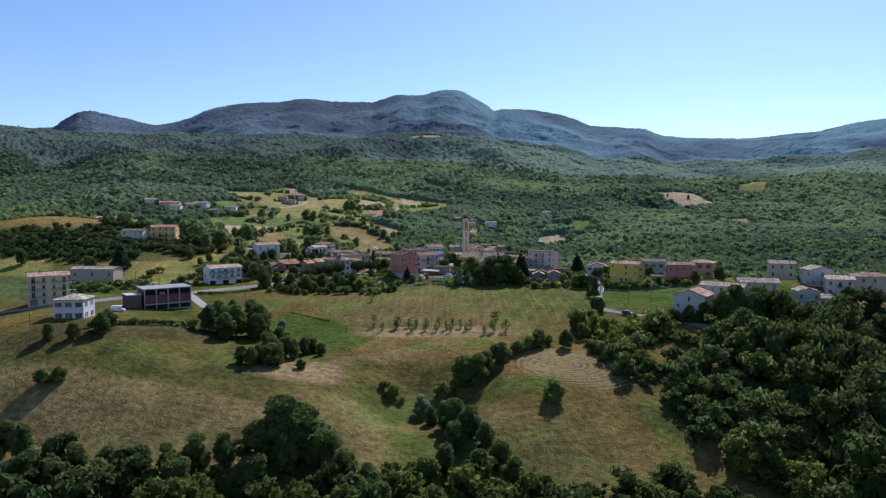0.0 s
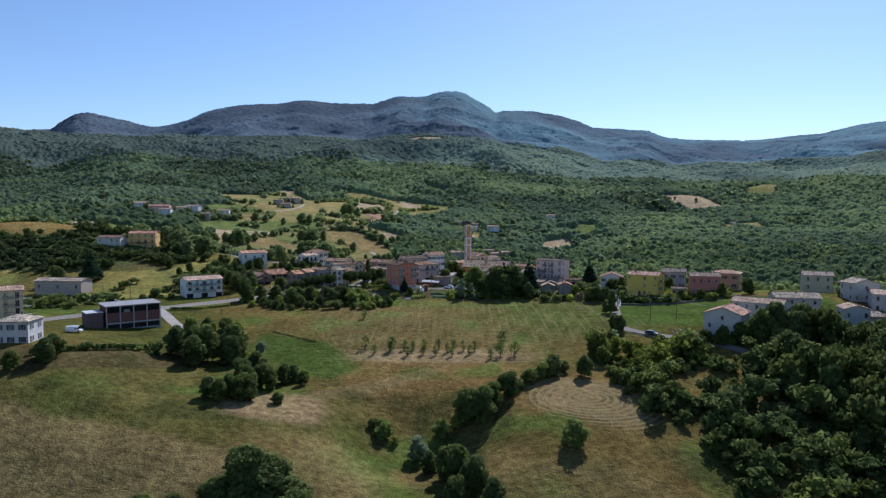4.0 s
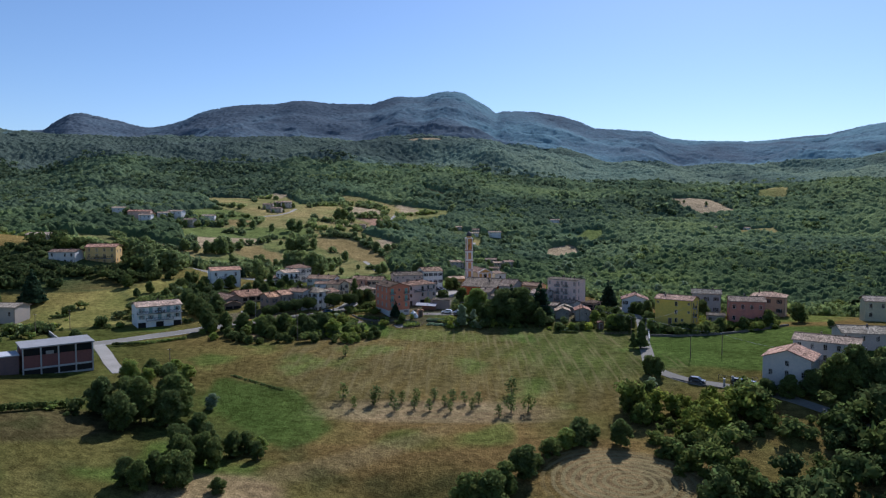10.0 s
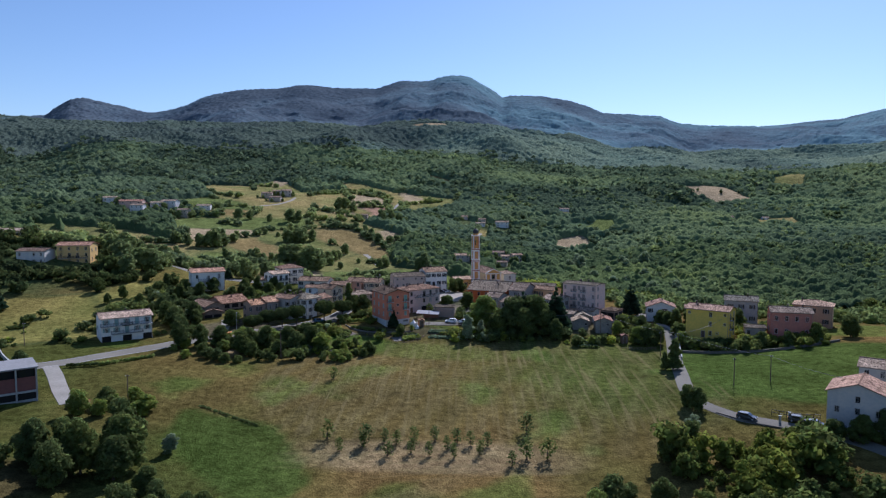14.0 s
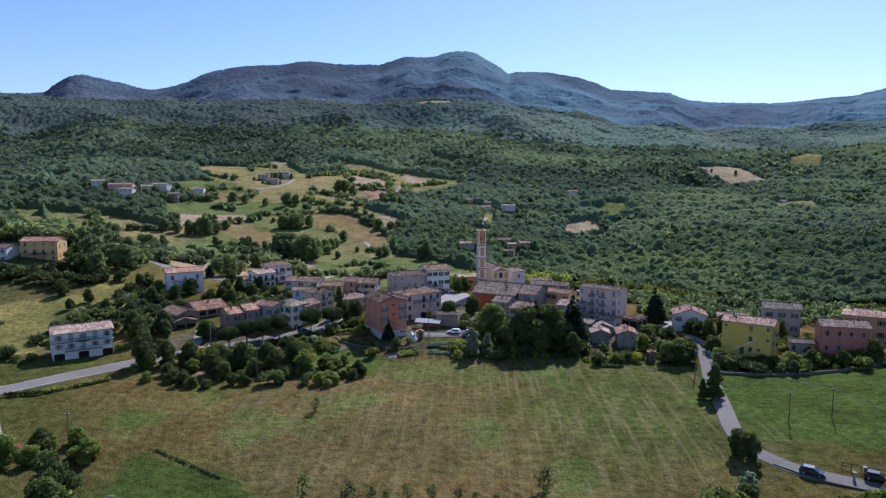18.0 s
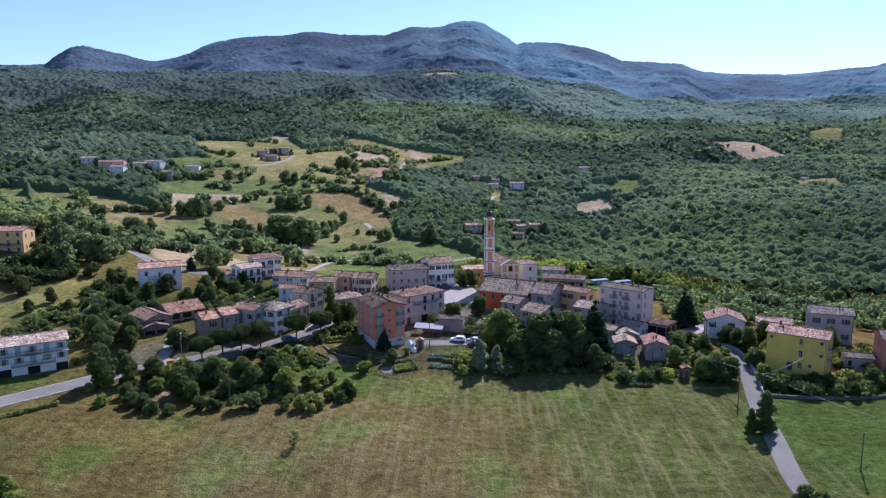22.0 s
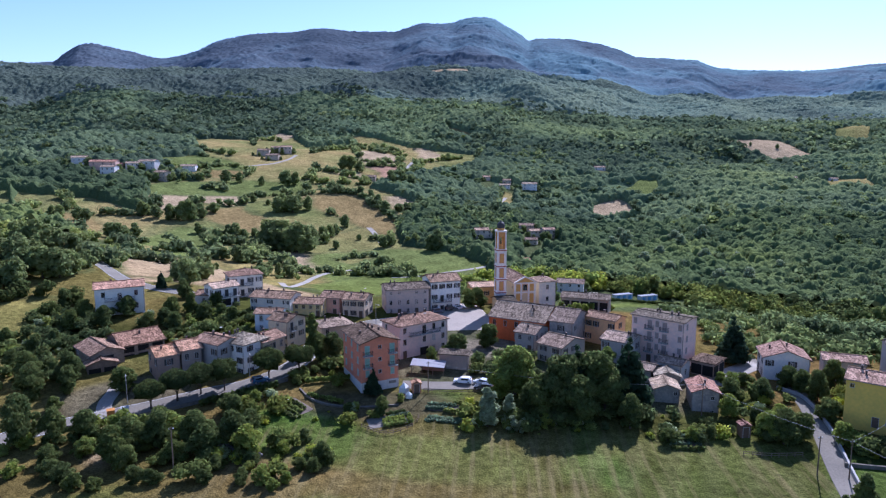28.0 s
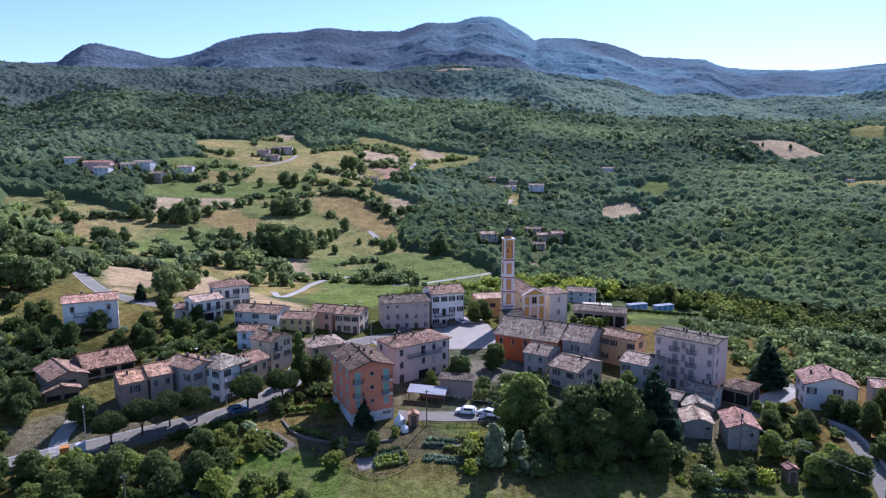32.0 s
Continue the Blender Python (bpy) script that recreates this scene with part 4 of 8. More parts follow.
house("house", "grey stone house with old tiled roof", (12.2, -38.0), -25, 7.4, 14, 7.4, 0, "gx", 19, (0.37, 0.36, 0.34), (0.26, 0.2, 0.17), ("w", "w"), ("w.w", "w.w"), (), chimneys=1, kind="stone")
house("house", "low grey house with weathered tiled roof", (2.7, -42.2), -29, 6.6, 9.5, 5.3, 0, "gx", 17, (0.38, 0.36, 0.33), (0.26, 0.2, 0.17), ("ww", "wd"), ("www", "ww."), (), chimneys=1)
house("house", "grey-beige house with brown tiled roof", (8.2, -49.0), -40, 8.3, 11.5, 4.4, -0.5, "gx", 16, (0.42, 0.37, 0.31), (0.28, 0.21, 0.17), ("ww", "w."), ("ww.", "ww."), (), chimneys=1)
house("house", "orange and cream house with brown tiled roof", (22.8, -30.5), -38, 10.2, 7, 7.0, -0.4, "gx", 17, (0.62, 0.4, 0.22), BROWN_T, ("ww.w", "w.ww"), ("w", "w"), (), chimneys=2)
house("apartment_block", "tall pink-grey apartment block with low-pitched roof", (32.8, -44.7), -38, 14.8, 8.8, 11.2, -0.8, "gx", 7, (0.66, 0.5, 0.44), (0.135, 0.12, 0.108), ("c.bcb.c", "c.bcb.c", "c.bcb.c", "w.dcd.."), ("c.", "c.", "c.", "c."), (), chimneys=4, shutter=(0.36, 0.27, 0.24))
house("house", "grey house with pale old tiled roof", (24.7, -47.0), -35, 8.8, 9.7, 5.2, -0.8, "gx", 16, (0.40, 0.39, 0.37), (0.38, 0.29, 0.24), ("w.w", "w.w"), ("w", "w"), (), chimneys=2)
house("carport", "open carport with brown tiled roof", (45.5, -54.5), -40, 6.5, 7.5, 2.4, -1.1, "hip", 15, (0.35, 0.25, 0.2), (0.12, 0.08, 0.068), ("aa",), ("aa",), (), chimneys=0, category="carport")
house("stone_hut", "small grey stone hut with grey tiled roof", (32.5, -73.4), -5, 6.2, 7, 1.4, -3.6, "gy", 20, (0.30, 0.29, 0.26), (0.34, 0.25, 0.2), ("..s", "..."), (), (), chimneys=0, kind="stone", category="hut", group="stone huts")
house("stone_hut", "tall grey stone hut with red tiled roof", (39.6, -77.2), -6, 6.4, 8.5, 2.2, -4, "gy", 20, (0.33, 0.31, 0.28), (0.36, 0.19, 0.145), (".s", ".s"), ("s",), (), chimneys=1, kind="stone", category="hut", group="stone huts")
house("stone_hut", "small stone hut with dark grey tiled roof", (34.6, -65.2), -8, 6.4, 5, 1.6, -2.5, "gy", 19, (0.3, 0.28, 0.25), (0.25, 0.215, 0.19), (), (), (), chimneys=0, kind="stone", category="hut", group="stone huts")
house("stone_hut", "stone hut with weathered tiled roof", (30.5, -60.5), -35, 5, 6, 2.0, -2, "gx", 17, (0.32, 0.31, 0.29), (0.31, 0.24, 0.2), ("s",), ("w",), (), chimneys=0, kind="stone", category="hut", group="stone huts")
house("stone_hut", "grey rendered hut with brown tiled roof", (36.5, -57.5), -38, 7, 6, 2.8, -1.5, "gx", 17, (0.42, 0.41, 0.39), (0.27, 0.2, 0.17), ("ww",), ("w",), (), chimneys=2, category="hut", group="stone huts")
house("house", "white two-storey house with red-brown gable roof", (62.4, -56.6), -12, 11, 10, 3.9, -1.8, "gy", 20, (0.58, 0.58, 0.57), (0.31, 0.19, 0.16), ("w.w.", "..d."), ("w.w", "w.w"), ("ww", "ww"), chimneys=2)
house("house", "low house with a bright pink-red tiled roof", (76.9, -55.5), -18, 10, 7.5, 3.2, -1.5, "gx", 14, (0.5, 0.42, 0.36), (0.40, 0.26, 0.21), ("ww",), (), (), chimneys=0)
house("house", "yellow three-storey house with rose tiled roof", (68.6, -81.8), -35, 14.5, 9.5, 7.6, -1.6, "gx", 15, (0.58, 0.43, 0.10), (0.40, 0.24, 0.2), ("s..w.s", "...w.s", "..dws."), ("bw", "bw", "ww"), ("w.", "w.", ".."), chimneys=2, shutter=None)
house("house", "dark red two-storey house with grey-brown roof", (94.4, -87.7), -15, 13, 9, 7.4, -1, "gx", 17, (0.42, 0.18, 0.14), (0.25, 0.19, 0.17), ("wwww", "wwdw"), ("w", "w"), ("w", "w"), chimneys=2)
house("house", "brown house with wide reddish roof", (109.5, -70), -30, 13, 10, 7.2, 0, "hip", 16, (0.40, 0.27, 0.18), (0.38, 0.24, 0.19), ("www", "w.w"), (), (), chimneys=1)
house("house", "grey house with dark slate roof", (90.7, -57.5), -19, 12, 9, 6.6, -2, "gx", 18, (0.36, 0.35, 0.34), (0.2, 0.185, 0.175), ("www", "w.w"), (), (), chimneys=1)
house("house", "white house with terraced balconies and red roof", (-87, -22.6), 45, 9, 8, 11.4, 5.4, "gx", 17, (0.68, 0.67, 0.64), (0.40, 0.27, 0.22), ("wbb", "wab"), ("ww", "w."), ("ww", "ww"), chimneys=1)
house("house", "white three-storey house with brown hipped roof", (-87.6, -8.2), 31, 11.5, 9, 12.4, 5.5, "hip", 18, (0.62, 0.6, 0.56), BROWN_T, ("wBww", "wBww"), ("ww", "ww"), ("w", "w"), chimneys=2)
house("house", "low grey annex with brown tiled roof", (-95.2, -18.5), -8, 7, 7, 8.6, 5.2, "gx", 17, (0.42, 0.41, 0.38), BROWN_T, ("w",), (), (), chimneys=0)
house("house", "white house with long balconies beside the road", (-119.2, -102.8), 36, 16, 10.5, 6.4, -1.2, "gx", 14, (0.60, 0.62, 0.62), (0.42, 0.3, 0.25), ("wBwBw", "wwBww", "a.a.a"), ("w", "w", "."), ("..", "w.", ".."), chimneys=1, shutter=(0.30, 0.44, 0.42))

# ---- outlying houses ----
house("apartment_house", "cream four-storey house with rose tiled roof", (-166, -163), 34, 14.5, 10, 8.6, -2.5, "gx", 15, (0.56, 0.47, 0.32), (0.34, 0.21, 0.17), ("BwwB", "BwwB", "BwwB", "gwwg"), ("ww", "ww", "ww", ".."), (), chimneys=1, category="house", group="outlying houses")
house("house", "white two-storey villa with grey hipped roof", (-133, -203), 6, 10, 9.5, 5.5, -1.3, "hip", 17, (0.46, 0.46, 0.46), (0.33, 0.29, 0.26), ("www", "www"), ("ww", "ww"), (), chimneys=1, group="outlying houses", shutter=(0.07, 0.08, 0.08))
house("barn", "long low farm building with grey-brown roof", (-188, -96), -4, 22, 9, 5.5, 0.5, "gx", 14, (0.35, 0.31, 0.27), (0.3, 0.25, 0.22), ("w.w.w",), (), (), chimneys=0, category="barn", group="outlying houses")
house("house", "white house with dark roof on the slope", (-201, -19), 0, 13.5, 9, 20.9, 15, "gx", 15, (0.5, 0.49, 0.47), (0.2, 0.13, 0.11), ("w.ww", "wBBw"), (), (), chimneys=1, group="outlying houses")
house("house", "ochre apartment house with red roof on the slope", (-186.5, -13), 8, 15, 10, 22.9, 14.5, "gx", 15, (0.55, 0.38, 0.16), (0.4, 0.2, 0.14), ("wwww", "wBBw", "wwww"), ("ww", "ww"), (), chimneys=1, group="outlying houses")
house("barn", "farm shed with reddish roof on the hill", (-240, 25), -6, 19, 9, 27.6, 22, "gx", 14, (0.4, 0.33, 0.26), (0.42, 0.3, 0.26), ("a.a.",), (), (), chimneys=0, category="barn", group="outlying houses")
house("house", "white gabled house with red-brown roof beside the lane", (74.2, -161.5), -35, 12.5, 12, 2.6, -5.2, "gy", 20, (0.4, 0.395, 0.385), (0.38, 0.22, 0.18), (".w.", "www", "..w"), ("w.w", "w.w", "..."), (), chimneys=0, group="outlying houses")
house("house", "white three-storey house with balconies and tiled roof", (88.4, -148.2), -35, 17, 10, 4.6, -4.2, "gx", 15, (0.4, 0.395, 0.385), (0.34, 0.25, 0.21), ("wwwww", "wBwBw", "wwwww"), ("BwB", "BwB", "w.w"), (), chimneys=2, group="outlying houses")
house("house", "grey-brown house with wide grey roof", (108, -138), -12, 16, 11, 4.6, -1.5, "gx", 16, (0.36, 0.34, 0.32), (0.27, 0.235, 0.21), ("wwww", "w.ww"), ("w", "w"), (), chimneys=1, group="outlying houses")
house("house", "olive house with grey tiled roof", (137, -99), -20, 12, 9.5, 9, 2.5, "gx", 16, (0.36, 0.36, 0.26), (0.3, 0.26, 0.24), ("www", "w.w"), (), (), chimneys=1, group="outlying houses")
house("house", "white gabled house with grey roof", (141, -128.7), 0, 11, 9.5, 8.6, 1.5, "gy", 17, (0.4, 0.395, 0.385), (0.3, 0.25, 0.23), (".w.", "www"), ("w.w", "w.w"), ("w.w", "w.w"), chimneys=0, group="outlying houses")
house("house", "white house with pale reddish roof", (142, -139), -20, 11, 9, 6, -0.5, "gx", 18, (0.4, 0.395, 0.385), (0.46, 0.33, 0.28), ("wbw", "w.w"), ("w", "w"), (), chimneys=0, group="outlying houses")
house("house", "white gabled house with brown roof", (121, -159.5), -12, 8.5, 9, 3.6, -4.6, "gy", 17, (0.4, 0.395, 0.385), (0.3, 0.22, 0.18), ("w.w", "w.w"), (), ("ww", "ww"), chimneys=0, group="outlying houses")
house("house", "low house with grey hipped roof", (130, -155), -10, 10, 9, 0.4, -3.8, "hip", 18, (0.46, 0.43, 0.38), (0.29, 0.25, 0.23), ("w.w",), ("w",), (), chimneys=1, group="outlying houses")
house("house", "brown-roofed house among trees", (158, -133), -10, 14, 10, 6.5, -0.5, "hip", 17, (0.4, 0.34, 0.28), (0.3, 0.2, 0.17), ("www", "w.w"), (), (), chimneys=1, group="outlying houses")
house("house", "white house at the end of the lane", (150, -176), -8, 11, 9, 0, -6, "gx", 17, (0.4, 0.395, 0.385), (0.3, 0.26, 0.24), ("www", "w.w"), (), ("ww", "ww"), chimneys=0, group="outlying houses")


# ---- church and bell tower ----
def bell_tower():
    ob = thing("bell_tower", pose(0.1, 0.5, 0.2, 0, 0, 14), "tall white bell tower with ochre panels and rose bands", "tower")
    rose, trim, ochre = paint("plaster", (0.42, 0.17, 0.13)), paint("plaster", (0.66, 0.63, 0.60)), paint("plaster", (0.50, 0.28, 0.10))
    band = paint("plaster", (0.30, 0.11, 0.09))
    w = 3.15
    part("shaft", Shape().box(0, 0, 8.6, w - 0.24, w - 0.24, 24.4), trim, ob)
    for sx in (-1, 1):
        for sy in (-1, 1):
            part("corner_pilaster", shared("pilaster", lambda: Shape().box(0, 0, 8.6, 0.66, 0.66, 24.4).mesh("corner_pilaster", trim)), None, ob, "white corner strip", (sx * (w / 2 - 0.33), sy * (w / 2 - 0.33), 0))
    for z in (6.6, 11.0, 15.3, 20.6):
        cor = part("cornice", Shape().box(0, 0, z + 0.28, w + 0.36, w + 0.36, 0.16).box(0, 0, z - 0.3, w + 0.16, w + 0.16, 0.14), trim, ob, "white moulded cornice")
        part("band", Shape().box(0, 0, z, w + 0.2, w + 0.2, 0.4), band, cor, "dark red band")
    for k in range(4):
        a = k * math.pi / 2
        for z in (8.8, 13.15, 17.95):
            p = part("panel_border", shared("panel_border", lambda: Shape().box(0, -w / 2 + 0.1, 0, 1.5, 0.12, 3.2).mesh("panel_border", rose)), None, ob, "rose panel border", (0, 0, z), a)
            part("panel", shared("panel", lambda: Shape().box(0, -w / 2 + 0.04, 0, 1.16, 0.1, 2.86).mesh("panel", ochre)), None, p, "ochre panel")
    # belfry with an arched opening on each side
    z0, z1, v = 20.9, 26.5, 2.95
    for sx in (-1, 1):
        for sy in (-1, 1):
            part("belfry_pier", shared("pier", lambda: Shape().box(0, 0, 0, 0.78, 0.78, z1 - z0).mesh("belfry_pier", ochre)), None, ob, "", (sx * (v / 2 - 0.42), sy * (v / 2 - 0.42), (z0 + z1) / 2))
            part("corner_pilaster", shared("pilaster_top", lambda: Shape().box(0, 0, 0, 0.44, 0.44, z1 - z0).mesh("corner_pilaster", trim)), None, ob, "", (sx * (v / 2 - 0.18), sy * (v / 2 - 0.18), (z0 + z1) / 2))
            part("stripe", shared("stripe_top", lambda: Shape().box(0, 0, 0, 0.2, 0.2, z1 - z0 - 0.6).mesh("stripe", rose)), None, ob, "rose stripe", (sx * (v / 2 - 0.48), sy * (v / 2 + 0.0), (z0 + z1) / 2))
    for k in range(4):
        s = Shape()
        n, r = 8, 0.62
        top = z1 - z0
        for j in range(n):
            a0, a1 = math.pi * j / n, math.pi * (j + 1) / n
            x0, x1 = r * math.cos(a0), r * math.cos(a1)
            s.slab([(x1, -v / 2 + 0.45, top), (x1, -v / 2 + 0.1, top), (x0, -v / 2 + 0.1, top), (x0, -v / 2 + 0.45, top)][::-1], top - (3.5 + r * math.sin((a0 + a1) / 2)))
        part("arch", s, ochre, ob, "", (0, 0, z0), k * math.pi / 2)
        part("sill", Shape().box(0, -v / 2 + 0.3, 0.6, 1.1, 0.36, 1.2), ochre, ob, "", (0, 0, z0), k * math.pi / 2)
    bell = Shape()
    bell.tube([(0, 0, 22.6), (0, 0, 22.9), (0, 0, 23.5), (0, 0, 23.8)], [0.5, 0.4, 0.28, 0.1], 12)
    part("bell", bell, surface("bronze", (0.2, 0.14, 0.07), None, 0.45, metal=0.8), ob, "bronze bell")
    part("top_cornice", Shape().box(0, 0, 26.65, w + 0.1, w + 0.1, 0.3).box(0, 0, 26.9, w + 0.4, w + 0.4, 0.18), trim, ob)
    part("drum", Shape().tube([(0, 0, 26.9), (0, 0, 27.7)], [1.25, 1.2], 12), ochre, ob, "ochre drum under the dome")
    part("dome", Shape().tube([(0, 0, 27.6), (0, 0, 28.1), (0, 0, 28.8), (0, 0, 29.4), (0, 0, 29.8), (0, 0, 30.1), (0, 0, 30.3)], [1.15, 1.35, 1.3, 0.95, 0.45, 0.2, 0.08], 14), surface("lead_dome", (0.055, 0.05, 0.05), None, 0.6), ob, "dark onion dome")
    part("cross", Shape().box(0, 0, 31.0, 0.06, 0.06, 1.6).box(0, 0, 31.3, 0.6, 0.06, 0.06), IRON, ob)
    return ob


bell_tower()
church = house("church", "cream and ochre church with pediment and tiled roof", (4.6, 1.6), 18, 8.0, 17, 9.5, 0.2, "gy", 27, (0.55, 0.45, 0.28), (0.26, 0.17, 0.14), (), ("s.s.s", "....."), ("s.s.s", "....."), chimneys=0, category="church", over=0.3)
white_trim, ochre = paint("plaster", (0.66, 0.64, 0.60)), paint("plaster", (0.52, 0.31, 0.10))
for x in (-3.45, -1.3, 1.3, 3.45):
    part("pilaster", shared("church_pilaster", lambda: Shape().box(0, 0, 4.6, 0.55, 0.3, 9.0).mesh("pilaster", white_trim)), None, church, "white pilaster", (x, -8.3, 0))
for x in (-2.37, 2.37):
    part("panel", shared("church_panel", lambda: Shape().box(0, 0, 0, 1.4, 0.16, 2.3).mesh("panel", ochre)), None, church, "ochre wall panel", (x, -8.25, 7.6))
    part("panel", shared("church_low_panel", lambda: Shape().box(0, 0, 0, 1.4, 0.16, 4.4).mesh("panel", ochre)), None, church, "ochre wall panel", (x, -8.25, 3.2))
part("panel", Shape().box(0, -8.24, 7.6, 1.9, 0.16, 2.4), ochre, church, "ochre wall panel")
window_parts(church, 0, -8.36, 7.6, 0, 1.3, 1.9, None)
window_parts(church, 0, -8.28, 1.4, 0, 1.7, 2.8, (0.16, 0.1, 0.06), door=True)
part("cornice", Shape().box(0, -8.4, 6.0, 7.8, 0.45, 0.4), white_trim, church, "white cornice between the storeys")
part("cornice", Shape().box(0, -8.4, 9.1, 8.2, 0.5, 0.4), white_trim, church, "white cornice under the pediment")
for s in (-1, 1):
    sh = Shape()
    sh.slab([(s * 4.1, -8.75, 9.35), (s * 4.1, -8.2, 9.35), (0, -8.2, 11.4), (0, -8.75, 11.4)][::s], 0.35)
    part("pediment_moulding", sh, white_trim, church)
tym = Shape()
tym.slab([(-2.9, -8.34, 9.4), (2.9, -8.34, 9.4), (2.9, -8.2, 9.4), (-2.9, -8.2, 9.4)], 0.05)
tym.poly([(-2.9, -8.34, 9.4), (2.9, -8.34, 9.4), (0, -8.34, 10.75)])
part("tympanum", tym, ochre, church, "ochre field of the pediment")
house("side_chapel", "low side chapel with a dark lean roof", (-0.5, -7.5), 18, 6.5, 8, 5.0, 0.2, "gx", 16, (0.5, 0.36, 0.2), (0.085, 0.075, 0.07), ("w.w",), (), ("w",), chimneys=0, group="church group", category="chapel")
house("sacristy", "white sacristy with brown hipped roof behind the church", (13.2, 9), 18, 7, 9, 8.4, 0.3, "hip", 18, (0.62, 0.6, 0.55), (0.3, 0.21, 0.17), ("w", "w"), ("ww", "ww"), chimneys=1, group="church group")
house("parish_hall", "long dark-roofed hall behind the church", (21, 14), -16, 17, 9, 2.3, -2.5, "gx", 14, (0.32, 0.28, 0.24), (0.17, 0.14, 0.125), ("aaaaa",), (), (), chimneys=1, group="church group", category="hall")
house("shed", "low sheds with a pale sheet roof behind the hall", (29.9, 56.0), -8, 11, 5, -6.5, -9.5, "mono", 5, (0.4, 0.39, 0.37), (0.5, 0.46, 0.42), ("a.a",), (), (), chimneys=0, group="church group", category="shed")
house("house", "low ochre house with pinkish roof beside the square", (-10, 16), 14, 12, 8, 4.8, 0, "gx", 15, (0.56, 0.34, 0.14), (0.46, 0.29, 0.22), ("w.w.w",), (), (), chimneys=0)

# ---- workshop ----
ws = thing("workshop", pose(-118, -153.9, -3.4, 0, 0, 39.6), "long dark red workshop with concrete frame and flat metal roof", "workshop")
part("wall", Shape().box(0, 0.1, 3.4, 16.9, 9.0, 7.6), paint("plaster", (0.155, 0.075, 0.07)), ws)
for k in range(5):
    part("column", shared("ws_column", lambda: Shape().box(0, 0, 3.2, 0.34, 0.3, 8.6).mesh("column", CONCRETE)), None, ws, "concrete frame column", (-8.5 + 4.25 * k, -4.6, 0))
    part("column", shared("ws_column", lambda: None), None, ws, "", (-8.5 + 4.25 * k, 4.75, 0))
part("beam", Shape().box(0, -4.58, 1.6, 17.3, 0.34, 0.45), CONCRETE, ws, "concrete beam")
part("roof", Shape().slab([(-9.0, -5.0, 7.55), (9.0, -5.0, 7.55), (9.0, 5.0, 7.85), (-9.0, 5.0, 7.85)], 0.32), paint("metal", (0.30, 0.29, 0.28)), ws, "grey sheet roof")
for k in range(4):
    part("band_window", shared("ws_window", lambda: Shape().box(0, 0, 0, 3.8, 0.1, 1.9).mesh("band_window", GLASS)), None, ws, "dark window band", (-6.4 + 4.25 * k, -4.45, 6.1))
    # near-black plates paint in the shade of the open basement
    part("basement_bay", shared("ws_bay", lambda: Shape().box(0, 0, 0, 3.8, 0.1, 2.6).mesh("basement_bay", DARK)), None, ws, "near-black plate that imitates the unlit inside of an open bay", (-6.4 + 4.25 * k, -4.45, 0.1))
part("notice", Shape().box(-2.1, -4.53, 5.6, 1.9, 0.08, 0.9), paint("metal", (0.3, 0.29, 0.27)), ws, "pale sheet panel")
part("plinth", Shape().box(0, 0, -1.6, 17.2, 9.2, 2.6), CONCRETE, ws)
an = thing("workshop_annex", pose(-127, -161.6, -3.6, 0, 0, 39.6), "low dark annex with white flat roof beside the workshop", "shed")
part("wall", Shape().box(0, 0, 1.6, 5, 7, 8), paint("plaster", (0.12, 0.09, 0.09)), an)
part("roof", Shape().box(0, 0, 5.75, 5.4, 7.4, 0.25), paint("metal", (0.5, 0.5, 0.5)), an)


